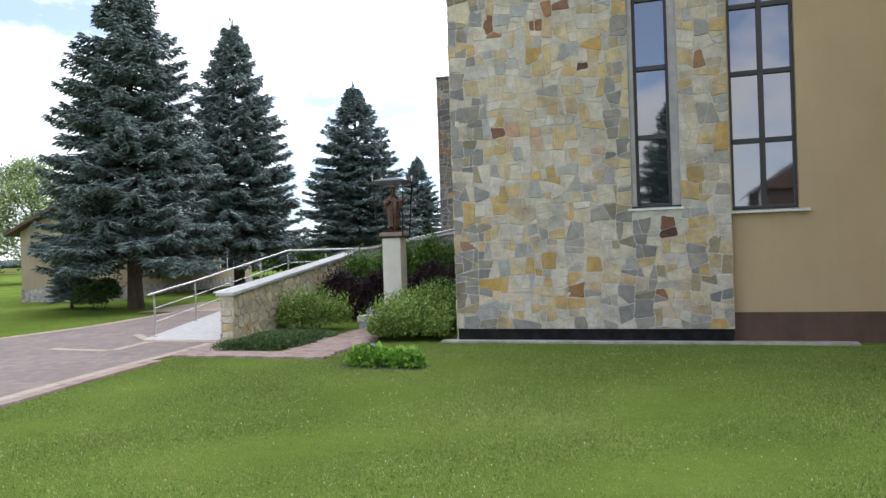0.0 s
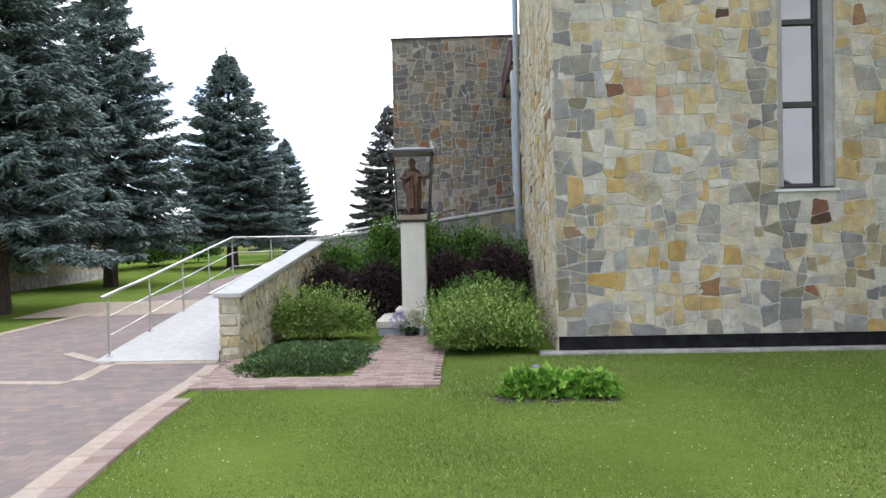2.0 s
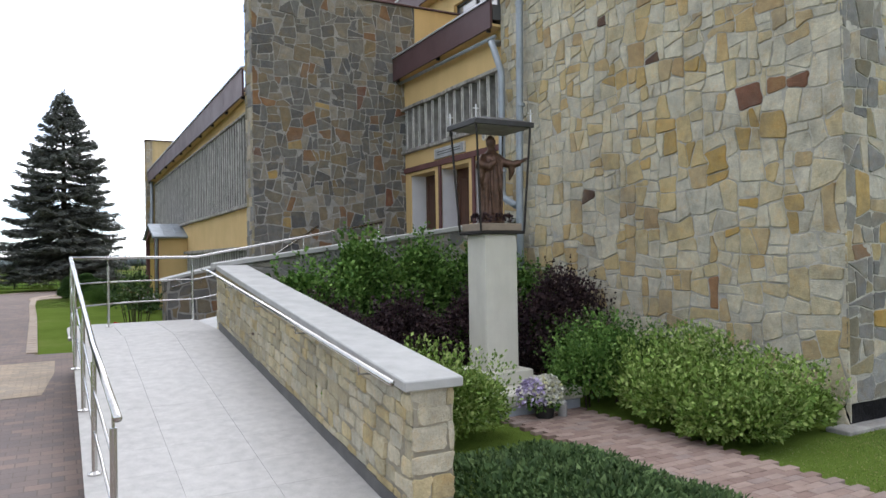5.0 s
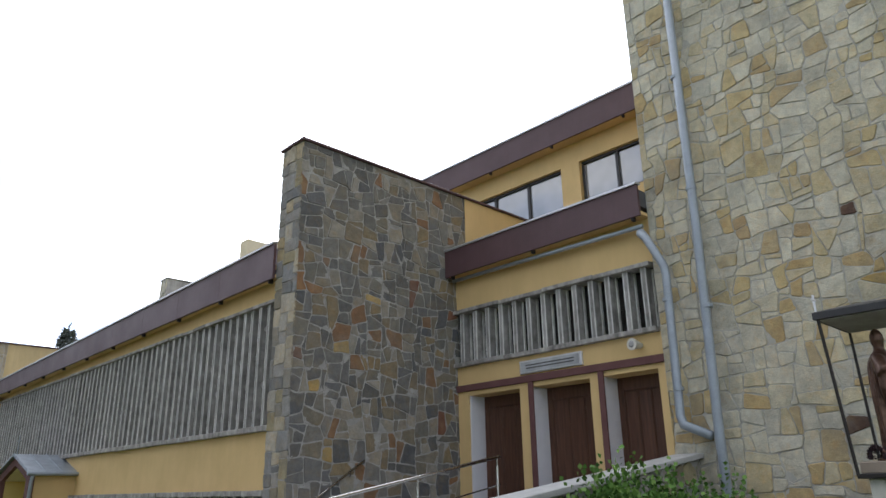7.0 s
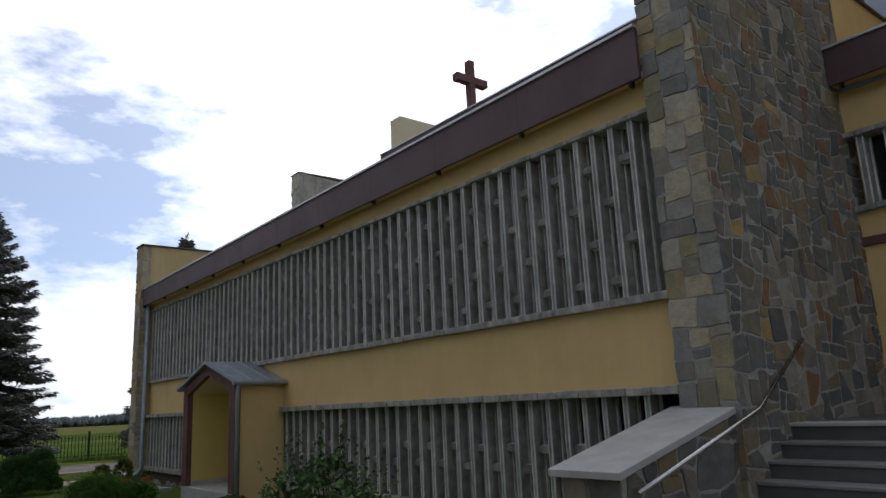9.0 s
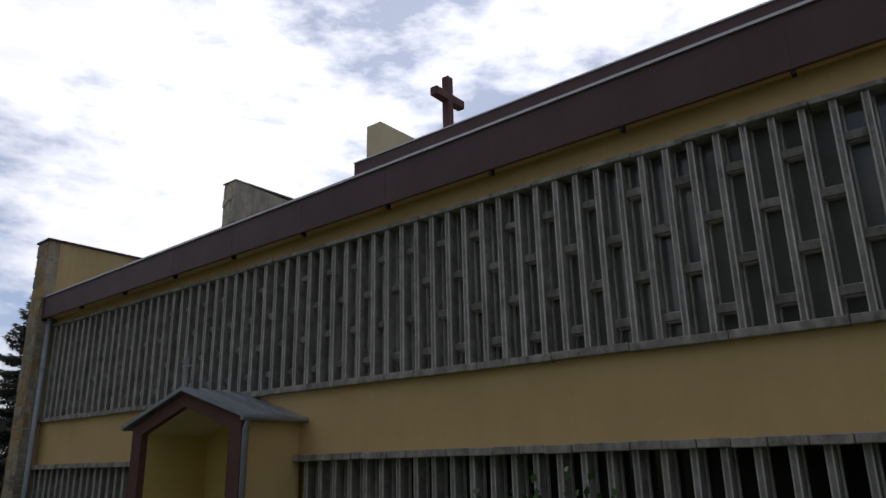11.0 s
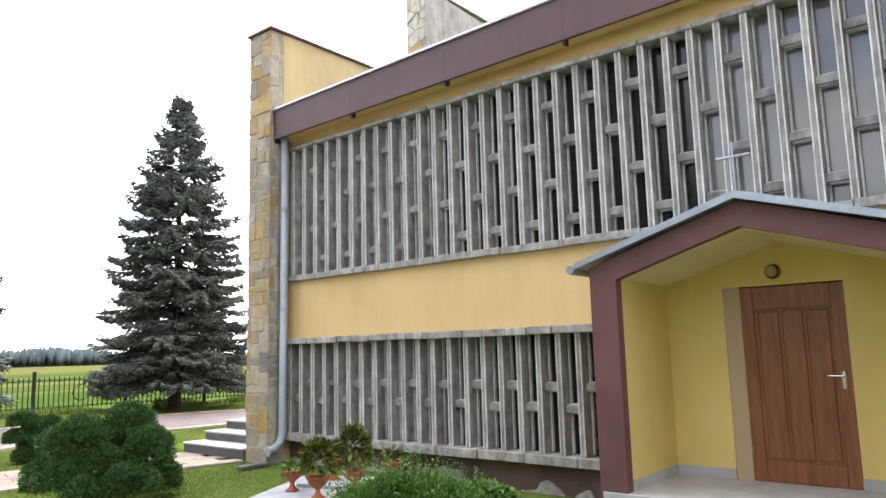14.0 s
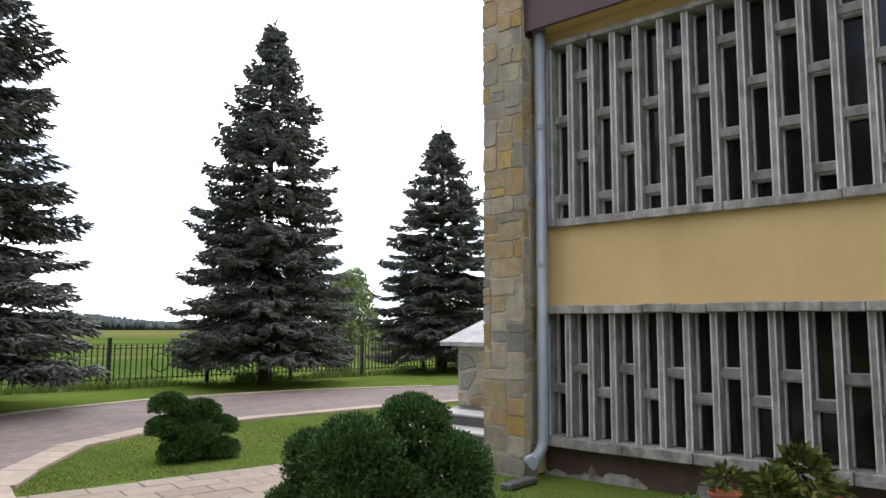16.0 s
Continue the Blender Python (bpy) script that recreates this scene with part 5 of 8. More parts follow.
part("housing", tube(bmesh.new(), [(EX, 17.30, 3.88), (EX - 0.10, 17.30, 3.88), (EX - 0.22, 17.32, 3.88)], [0.045, 0.06, 0.095], 16), M["cream_paint"], flood)
part("lens", tube(bmesh.new(), [(EX - 0.222, 17.32, 3.88), (EX - 0.235, 17.32, 3.88)], [0.055, 0.035], 16), M["surround"], flood)


# ---- ramp, landing and stairs ----
RX0, RX1 = -3.64, -1.74


def ramp_z(y):
    return -0.27 + 0.82 * min(1.0, max(0.0, (y - 9.98) / 6.62))


def ramp2_z(x):
    return 0.55 + 0.88 * min(1.0, max(0.0, (x + 1.74) / 4.94))


ramp = tagged(part("ramp", prism(bmesh.new(), [(9.98, -0.34), (18.72, -0.34), (18.72, 0.52), (16.6, 0.52), (9.98, -0.30)], "x", RX0 + 0.03, RX1), M["mortar_brown"]),
              "access ramp with pale granite paving and stone sides", "ramp", "", "structure")
bm = prism(bmesh.new(), [(RX1, -0.3), (3.4, -0.3), (3.4, 1.40), (3.2, 1.40), (RX1, 0.52)], "y", 16.84, 18.70)
part("upper_flight", bm, M["granite"], ramp)
boxed("floor_landing", (0.9, 4.2, 18.70, 21.5, -0.2, 1.43), M["granite_dark"])
tagged(bpy.data.objects["floor_landing"], "dark granite landing before the church doors", "floor", "", "structure")
boxed("floor_landing_side", (3.2, 4.2, 16.85, 18.70, -0.2, 1.43), M["granite_dark"])
tagged(bpy.data.objects["floor_landing_side"], "dark granite landing at the head of the ramp", "floor", "", "structure")
lay(ramp, rubble([(-18.72, -0.3), (-9.98, -0.3), (-16.6, 0.48), (-18.72, 0.48)], 0.28, 0.2, 0.022, 0.34, 61), face_x(RX0 + 0.03), M["stone_grey"], M["stones_grey"], 62, 0.02)
lay(ramp, rubble([(1.74, -0.3), (3.61, -0.3), (3.61, 0.48), (1.74, 0.48)], 0.28, 0.2, 0.022, 0.34, 63), face_y(18.70, 1), M["stone_grey"], M["stones_grey"], 64, 0.02)
# paving of the ramp: one row of tiles after another
for j in range(12):
    y0, y1 = 9.98 + j * 0.5517, 9.98 + (j + 1) * 0.5517
    for i in range(3):
        x0 = RX0 - 0.04 + i * 0.6467
        x1 = x0 + 0.6467
        bm = bmesh.new()
        prism(bm, [(y0 + 0.0012, ramp_z(y0) - 0.034), (y1 - 0.0012, ramp_z(y1) - 0.034), (y1 - 0.0012, ramp_z(y1)), (y0 + 0.0012, ramp_z(y0))], "x", x0 + 0.0012, x1 - 0.0012)
        part("tile", bm, M["tile_granite"], ramp)
for j in range(3):
    for i in range(3):
        x0, y0 = RX0 - 0.08 + i * 0.66, 16.605 + j * 0.72
        bm = bmesh.new()
        if i == 0 and j == 2:
            r = 0.45
            arc = [(x0 + r - r * math.cos(a), y0 + 0.717 - r + r * math.sin(a)) for a in (math.pi / 2 * k / 6 for k in range(7))]
            prism(bm, [(x0, y0), (x0 + 0.657, y0), (x0 + 0.657, y0 + 0.717)] + arc[::-1], "z", 0.515, 0.55)
        else:
            box(bm, x0, x0 + 0.657, y0, y0 + 0.717, 0.515, 0.55, 0.003)
        part("tile", bm, M["tile_granite"], ramp)

# the wall beside the ramp, with its granite cap
WA, WB = -1.73, -1.40


def cap_z(y):
    return 0.75 + 0.78 * (y - 10.05) / 6.65


ramp_wall = tagged(part("wall_ramp", prism(bmesh.new(), [(10.08, -0.36), (16.85, -0.36), (16.85, cap_z(16.85) - 0.07), (10.08, cap_z(10.08) - 0.07)], "x", WA + 0.015, WB - 0.015), M["mortar_brown"]),
                   "low wall of cream stone with a granite cap beside the ramp", "wall", "", "structure")
bm = prism(bmesh.new(), [(10.02, cap_z(10.02) - 0.072), (16.456, cap_z(16.456) - 0.072), (16.456, cap_z(16.456)), (10.02, cap_z(10.02))], "x", WA - 0.07, WB + 0.05)
bmesh.ops.bevel(bm, geom=list(bm.edges), offset=0.008, segments=1, affect="EDGES")
part("cap", bm, M["granite_cap"], ramp_wall, "grey granite cap")
part("skirting", prism(bmesh.new(), [(10.08, ramp_z(10.08)), (16.6, ramp_z(16.6)), (16.6, ramp_z(16.6) + 0.10), (10.08, ramp_z(10.08) + 0.10)], "x", WA - 0.015, WA + 0.015), M["granite_dark"], ramp_wall, "dark granite skirting")
slope = 0.1206
flat = courses([(-16.8, -1.15), (-10.08, -1.15), (-10.08, -0.10), (-16.8, -0.10)], 0.215, 0.125, 0.011, 71)
lay(ramp_wall, flat, lambda u, v, n: (WA + 0.015 - n, -u, v + 0.81 + slope * (-u - 10.05)), M["stone_cream"], M["stones_cream"], 72, 0.018, 300)
lay(ramp_wall, rubble([(10.08, -0.36), (16.8, -0.36), (16.8, cap_z(16.8) - 0.075), (10.08, cap_z(10.08) - 0.075)], 0.26, 0.19, 0.018, 0.34, 73), face_x(WB - 0.015, 1), M["stone_cream"], M["stones_cream"], 74, 0.02, 40, lambda u, v: u)
lay(ramp_wall, courses([(WA, -0.36), (WB, -0.36), (WB, cap_z(10.1) - 0.075), (WA, cap_z(10.1) - 0.075)], 0.32, 0.15, 0.012, 75), face_y(10.08), M["stone_cream"], M["stones_cream"], 76, 0.014)


def cap2_z(x):
    return 1.53 + 0.72 * (x + 1.74) / 5.2


wall2 = tagged(part("wall_upper_flight", prism(bmesh.new(), [(WA + 0.02, -0.3), (3.55, -0.3), (3.55, cap2_z(3.55) - 0.07), (WA + 0.02, cap2_z(WA) - 0.07)], "y", 16.53, 16.84), M["mortar_dark"]),
               "sloping stone wall of the upper ramp flight", "wall", "", "structure")
bm = prism(bmesh.new(), [(WA - 0.07, cap2_z(WA) - 0.072), (3.52, cap2_z(3.52) - 0.072), (3.52, cap2_z(3.52)), (WA - 0.07, cap2_z(WA))], "y", 16.46, 16.90)
bmesh.ops.bevel(bm, geom=list(bm.edges), offset=0.008, segments=1, affect="EDGES")
part("cap", bm, M["granite_cap"], wall2, "grey granite cap")
lay(wall2, rubble([(WB, -0.3), (3.5, -0.3), (3.5, cap2_z(3.5) - 0.08), (WB, cap2_z(WB) - 0.08)], 0.30, 0.24, 0.022, 0.34, 77), face_y(16.53), M["stone_grey"], M["stones_grey"], 78, 0.02, 60, lambda u, v: -v)
lay(wall2, courses([(-16.84, 0.3), (-16.55, 0.3), (-16.55, 1.45), (-16.84, 1.45)], 0.2, 0.15, 0.012, 79), face_x(WA + 0.02), M["stone_cream"], M["stones_cream"], 80, 0.014)

stairs = thing("stairs", (0.0, 20.0, -0.2), "dark granite steps up to the church doors", "stairs", "", "structure")
for k in range(10):
    top = 1.43 - 0.163 * (k + 1)
    x = 0.9 - 0.28 * k
    boxed("riser", (x - 0.28, 0.9, 18.76, 21.30, top - 0.163, top - 0.035), M["granite_dark"], stairs)
    boxed("tread", (x - 0.30, x, 18.76, 21.30, top - 0.035, top), M["granite_tread"], stairs, "worn grey tread", 0.006)
boxed("top_tread", (0.86, 1.2, 18.72, 21.30, 1.40, 1.437), M["granite_cap"], stairs, "", 0.006)


def cap3_z(x):
    return 1.20 + 0.46 * (x + 1.90) / 1.92


wall3 = tagged(part("wall_stairs", prism(bmesh.new(), [(-1.86, -0.25), (0.0, -0.25), (0.0, cap3_z(0) - 0.06), (-1.86, cap3_z(-1.86) - 0.06)], "y", 21.36, 22.04), M["mortar_dark"]),
               "dark stone wall with a sloping granite cap beside the steps", "wall", "", "structure")
bm = prism(bmesh.new(), [(-1.92, cap3_z(-1.92) - 0.065), (0.02, cap3_z(0.02) - 0.065), (0.02, cap3_z(0.02)), (-1.92, cap3_z(-1.92))], "y", 21.32, 22.09)
bmesh.ops.bevel(bm, geom=list(bm.edges), offset=0.006, segments=1, affect="EDGES")
part("cap", bm, M["granite_cap"], wall3, "grey granite cap")
lay(wall3, ragged([(-1.86, -0.25), (0.03, -0.25), (0.03, cap3_z(0) - 0.065), (-1.86, cap3_z(-1.86) - 0.065)], 0.32, 0.27, 0.026, 81), face_y(21.36), M["stone_dark"], M["stones_dark"], 82, 0.02)
lay(wall3, rubble([(-22.04, -0.25), (-21.36, -0.25), (-21.36, cap3_z(-1.86) - 0.07), (-22.04, cap3_z(-1.86) - 0.07)], 0.28, 0.24, 0.024, 0.34, 83), face_x(-1.86), M["stone_dark"], M["stones_dark"], 84, 0.02)


# ---- steel rails ----
def post(rail, x, y, z, h, r=0.021):
    p = part("post", tube(bmesh.new(), [(x, y, z), (x, y, z + h - 0.12)], r, 12), M["steel"], rail)
    part("stem", tube(bmesh.new(), [(x, y, z + h - 0.13), (x, y, z + h - 0.01)], 0.009, 8), M["steel"], p)
    part("base_plate", lathe(bmesh.new(), [(0.052, 0), (0.052, 0.012), (0.03, 0.022), (r, 0.028)], (x, y, z), 16), M["steel"], p)
    return p


outer = thing("ramp_railing", (-3.62, 10.2, -0.24), "brushed steel railing with two lower bars along the ramp", "railing")
OP = [(-3.56, 10.24), (-3.60, 11.80), (-3.63, 13.39), (-3.67, 14.96), (-3.68, 16.6), (-3.14, 18.14), (-1.80, 18.55)]
ORZ = 0.985


def floor_z(x, y):
    return ramp_z(y) if x < -1.74 else ramp2_z(x)


def rise(y):
    """The rail stands a little higher above the landing than above the ramp."""
    return 0.10 * min(1.0, max(0.0, (y - 13.0) / 3.6))


for x, y in OP:
    post(outer, x, y, floor_z(x, y) - 0.003, ORZ + rise(y))


def rail_line(points, lift):
    return [(x, y, floor_z(x, y) + lift + rise(y) * lift / ORZ) for x, y in points]


TOP = [(-3.55, 10.02), (-3.60, 11.80), (-3.68, 16.6), (-3.66, 17.15), (-3.46, 17.75), (-3.14, 18.14), (-2.65, 18.42), (-1.74, 18.55), (0.2, 18.62), (1.82, 18.68)]
part("handrail", tube(bmesh.new(), rail_line(TOP, ORZ), 0.024, 12), M["steel"], outer, "thick brushed handrail", True)
for lift in (0.33, 0.64):
    part("lower_bar", tube(bmesh.new(), rail_line([(TOP[0][0], 10.24)] + TOP[1:], lift), 0.011, 8), M["steel"], outer, "", True)
for x, y in ((0.2, 18.62), (1.75, 18.675)):
    post(outer, x, y, ramp2_z(x), ORZ + rise(y))

inner = thing("wall_handrail", (-1.87, 13.5, 1.0), "brushed steel handrail fixed along the stone ramp wall", "handrail")
hz = lambda y: 0.735 + 0.1035 * (y - 10.05)  # noqa: E731
part("handrail", tube(bmesh.new(), [(-1.87, 10.08, hz(10.08)), (-1.87, 16.55, hz(16.55)), (-1.85, 16.9, hz(16.7)), (-1.86, 17.25, hz(16.75))], 0.022, 12), M["steel"], inner, "", True)
for y in (10.7, 12.3, 13.9, 15.5):
    part("bracket", tube(bmesh.new(), [(-1.73, y, hz(y) - 0.10), (-1.86, y, hz(y) - 0.09), (-1.87, y, hz(y) - 0.02)], 0.008, 8), M["steel"], inner)

srail = thing("stair_handrail", (0.0, 21.25, 1.3), "brushed steel handrail fixed to the pier beside the steps", "handrail")
part("handrail", tube(bmesh.new(), [(-1.78, 21.26, 1.03), (0.25, 21.26, 1.60), (1.37, 21.26, 2.31)], 0.02, 12), M["steel"], srail, "", True)
for x, z in ((-1.2, 1.19), (-0.2, 1.47), (1.1, 2.14)):
    part("bracket", tube(bmesh.new(), [(x, 21.37 if x < 0 else 21.5, z - 0.09), (x, 21.27, z - 0.08), (x, 21.26, z - 0.01)], 0.008, 8), M["steel"], srail)

# ---- rainwater pipes ----
big = thing("downpipe", (3.36, 16.05, -0.3), "grey-blue downpipe down the tower side", "downpipe")
part("pipe", tube(bmesh.new(), [(3.38, 15.98, 13.3), (3.37, 16.05, 5.4), (3.36, 16.12, 2.5), (3.36, 16.12, -0.25)], 0.065, 14), M["pipe"], big, "", True)
for z in (9.8, 7.9, 6.0, 4.2):
    part("clamp", tube(bmesh.new(), [(3.375, 16.05, z), (3.375, 16.05, z + 0.05)], 0.078, 14), M["pipe"], big)
second = thing("downpipe", (3.3, 16.7, 2.4), "grey-blue downpipe with bends from the entrance gutter", "downpipe")
part("pipe", tube(bmesh.new(), [(3.62, 17.05, 5.62), (3.36, 16.95, 5.56), (3.34, 16.86, 5.45), (3.34, 16.62, 4.95), (3.34, 16.60, 4.8), (3.34, 16.64, 2.75), (3.34, 16.60, 2.63), (3.35, 16.22, 2.46)], 0.062, 14), M["pipe"], second, "", True)
for z in (4.4, 3.1):
    part("clamp", tube(bmesh.new(), [(3.34, 16.62, z), (3.34, 16.62, z + 0.05)], 0.074, 14), M["pipe"], second)
gutter = tagged(part("trim_gutter", tube(bmesh.new(), [(3.44, 16.95, 5.70), (3.44, 21.2, 5.74)], 0.036, 12), M["zinc"], None, "", True), "grey gutter under the entrance fascia", "trim", "", "structure")
third = thing("downpipe", (-0.14, 39.6, 0.1), "grey-blue downpipe with a low outlet at the end pier", "downpipe")
part("pipe", tube(bmesh.new(), [(-0.14, 39.73, 5.12), (-0.16, 39.73, 0.42), (-0.20, 39.73, 0.30), (-0.30, 39.74, 0.21), (-0.44, 39.76, 0.19)], 0.062, 14), M["pipe"], third, "", True)
part("funnel", tube(bmesh.new(), [(-0.14, 39.73, 5.08), (-0.14, 39.73, 5.2)], [0.066, 0.085], 14), M["pipe"], third)
part("rim", tube(bmesh.new(), [(-0.43, 39.678, 0.19), (-0.46, 39.685, 0.188)], 0.072, 14), M["pipe"], third)
for z in (3.9, 2.3, 0.9):
    part("clamp", tube(bmesh.new(), [(-0.15, 39.73, z), (-0.15, 39.73, z + 0.05)], 0.068, 14), M["pipe"], third)
drain = thing("drain_channel", (-0.9, 39.3, 0.0), "dark half-round drain channel on the lawn", "drain")
part("channel", box(bmesh.new(), -0.95, -0.45, 39.62, 39.76, -0.01, 0.05, 0.01), M["granite_dark"], drain)

# ---- porch ----
PX, P0, P1 = -0.98, 31.09, 33.94
PC = (P0 + P1) / 2
porch = thing("porch", (PX, PC, 0.0), "yellow side porch with plum gable frame and zinc roof", "porch")
boxed("floor_slab", (PX - 0.02, 0.25, P0 + 0.02, P1 - 0.02, -0.05, 0.30), M["granite_cap"], porch, "grey granite floor", 0.008)
for a, b in ((P0, P0 + 0.27), (P1 - 0.27, P1)):
    boxed("side_wall", (PX + 0.012, 0.05, a + 0.012, b - 0.012, 0.0, 2.33), M["yellow"], porch, "yellow plastered side wall")
for a, b in ((P0 + 0.256, P0 + 0.264), (P1 - 0.264, P1 - 0.256)):
    boxed("inner_plaster", (PX + 0.10, 0.2, a, b, 0.3, 2.3), M["lemon"], porch, "lemon yellow plaster inside")
gable = bmesh.new()
prism(gable, [(P0, 0.0), (P0 + 0.27, 0.0), (P0 + 0.27, 2.24), (PC, 2.60), (P1 - 0.27, 2.24), (P1 - 0.27, 0.0), (P1, 0.0), (P1, 2.37), (PC, 2.82), (P0, 2.37)], "x", PX - 0.015, PX + 0.10)
bmesh.ops.triangulate(gable, faces=[f for f in gable.faces if len(f.verts) > 4])
part("gable_frame", gable, M["plum_paint"], porch, "plum painted gable frame")
part("ceiling", prism(bmesh.new(), [(P0 + 0.2, 2.22), (PC, 2.585), (P1 - 0.2, 2.22), (P1 - 0.2, 2.30), (PC, 2.68), (P0 + 0.2, 2.30)], "x", PX + 0.08, 0.22), M["cream_ceiling"], porch, "cream plastered ceiling")
back = bmesh.new()
D0, D1 = 32.00, 32.93
box(back, 0.2, 0.36, P0 + 0.02, D0, 0.28, 2.17)
box(back, 0.2, 0.36, D1 + 0.16, P1 - 0.02, 0.28, 2.17)
prism(back, [(P0 + 0.02, 2.17), (P1 - 0.02, 2.17), (P1 - 0.02, 2.3), (PC, 2.75), (P0 + 0.02, 2.3)], "x", 0.2, 0.36)
part("back_wall", back, M["lemon"], porch, "yellow plastered back wall")
boxed("jamb", (0.215, 0.34, D1, D1 + 0.16, 0.3, 2.17), M["beige"], porch, "pale rendered door jamb")
for a, b in ((P0 + 0.24, D0), (D1 + 0.16, P1 - 0.24)):
    boxed("skirting", (0.186, 0.2, a, b, 0.3, 0.40), M["granite_cap"], porch)
for a, b in ((P0 + 0.258, P0 + 0.272), (P1 - 0.272, P1 - 0.258)):
    boxed("skirting", (PX + 0.12, 0.19, a, b, 0.3, 0.40), M["granite_cap"], porch)
for sgn, e in ((-1, P0), (1, P1)):
    r = bmesh.new()
    lo = PC + sgn * (PC - P0 + 0.12)
    prism(r, [(PC, 2.83), (lo, 2.365), (lo, 2.40), (PC, 2.875)], "x", PX - 0.10, 0.06)
    roof = part("roof", r, M["zinc"], porch, "grey zinc sheet roof")
    for k in range(4):
        x = PX - 0.09 + k * 0.37
        seam = bmesh.new()
        prism(seam, [(PC, 2.875), (lo, 2.40), (lo, 2.425), (PC, 2.90)], "x", x, x + 0.02)
        part("seam", seam, M["zinc"], roof)
    part("gutter", tube(bmesh.new(), [(PX - 0.12, lo + sgn * 0.03, 2.36), (0.03, lo + sgn * 0.03, 2.36)], 0.045, 10), M["zinc"], porch)
part("rain_pipe", tube(bmesh.new(), [(PX + 0.02, P0 - 0.13, 2.36), (PX + 0.02, P0 - 0.05, 2.2), (PX + 0.02, P0 - 0.05, 0.05)], 0.042, 10), M["pipe"], porch, "", True)
pdoor = plank_door("door_4", 0.24, D0, D1, 0.30, 2.16, "varnished brown wooden side door in the porch", M["wood"])
part("door_handle", tube(bmesh.new(), [(0.215, D0 + 0.07, 1.3), (0.17, D0 + 0.07, 1.3), (0.17, D0 + 0.19, 1.3)], 0.007, 8), M["steel"], pdoor, "steel lever handle")
boxed("lock_plate", (0.208, 0.217, D0 + 0.055, D0 + 0.085, 1.18, 1.34), M["steel"], pdoor)
for z in (0.55, 1.2, 1.95):
    part("hinge", tube(bmesh.new(), [(0.212, D1 - 0.01, z), (0.212, D1 - 0.01, z + 0.09)], 0.012, 8), M["steel"], pdoor)
plamp = thing("porch_lamp", (0.2, PC + 0.1, 2.3), "round dark porch lamp above the side door", "lamp")
part("housing", tube(bmesh.new(), [(0.2, PC + 0.08, 2.30), (0.14, PC + 0.08, 2.30)], [0.075, 0.06], 16), M["plinth_brown"], plamp)
part("globe", tube(bmesh.new(), [(0.14, PC + 0.08, 2.30), (0.10, PC + 0.08, 2.30)], [0.055, 0.03], 16), M["beige"], plamp)
pcross = thing("porch_cross", (PX, PC, 2.87), "small pale metal cross on the porch ridge", "cross")
part("upright", tube(bmesh.new(), [(PX - 0.02, PC, 2.86), (PX - 0.02, PC, 3.33)], 0.012, 8), M["zinc"], pcross)
part("crossbar", tube(bmesh.new(), [(PX - 0.02, PC - 0.14, 3.20), (PX - 0.02, PC + 0.14, 3.20)], 0.012, 8), M["zinc"], pcross)

# ---- shrine ----
SX, SY = 1.07, 13.44
shrine = thing("shrine_pillar", (SX, SY, -0.35), "cream painted square pillar on a stepped plinth", "pillar")
boxed("lower_plinth", (SX - 0.66, SX + 0.70, SY - 0.86, SY + 0.58, -0.42, -0.17), M["blue_grey"], shrine, "blue-grey stone plinth", 0.012)
boxed("upper_plinth", (SX - 0.69, SX + 0.72, SY - 0.89, SY + 0.61, -0.17, -0.03), M["cream_paint"], shrine, "", 0.015)
boxed("base_block", (SX - 0.37, SX + 0.37, SY - 0.35, SY + 0.35, -0.03, 0.14), M["cream_paint"], shrine, "", 0.012)
boxed("shaft", (SX - 0.24, SX + 0.24, SY - 0.215, SY + 0.215, 0.14, 1.85), M["cream_paint"], shrine, "", 0.012)
case = thing("shrine_canopy", (SX, SY, 1.85), "black iron lantern frame with sheet roof on the pillar", "canopy")
CORNERS = ((-1, -1), (1, -1), (1, 1), (-1, 1))
boxed("bottom_frame", (SX - 0.33, SX + 0.33, SY - 0.27, SY + 0.27, 1.85, 1.89), M["iron"], case, "", 0.006)
boxed("slab", (SX - 0.30, SX + 0.30, SY - 0.245, SY + 0.245, 1.89, 1.985), M["slab_beige"], case, "pale stone slab", 0.008)
for sx, sy in CORNERS:
    part("corner_bar", tube(bmesh.new(), [(SX + sx * 0.32, SY + sy * 0.26, 1.87), (SX + sx * 0.40, SY + sy * 0.32, 3.21)], 0.014, 8), M["iron"], case)
    f = part("finial", tube(bmesh.new(), [(SX + sx * 0.405, SY + sy * 0.325, 3.26), (SX + sx * 0.405, SY + sy * 0.325, 3.43)], 0.011, 6), M["light_pole"], case, "small white cross finial")
    part("finial_arm", tube(bmesh.new(), [(SX + sx * 0.405 - 0.04, SY + sy * 0.325, 3.38), (SX + sx * 0.405 + 0.04, SY + sy * 0.325, 3.38)], 0.010, 6), M["light_pole"], f)
bm = bmesh.new()
rings = [[bm.verts.new((SX + sx * a, SY + sy * b, z)) for sx, sy in CORNERS] for a, b, z in ((0.44, 0.35, 3.20), (0.44, 0.35, 3.26), (0.41, 0.32, 3.275), (0.16, 0.12, 3.34))]
bm.faces.new(rings[0][::-1]), bm.faces.new(rings[-1])
for a, b in zip(rings, rings[1:]):
    for k in range(4):
        bm.faces.new((a[k], a[(k + 1) % 4], b[(k + 1) % 4], b[k]))
part("roof", bm, M["frame_dark"], case, "dark sheet roof")
boxed("roof_lining", (SX - 0.40, SX + 0.40, SY - 0.31, SY + 0.31, 3.19, 3.197), M["surround"], case, "pale underside")


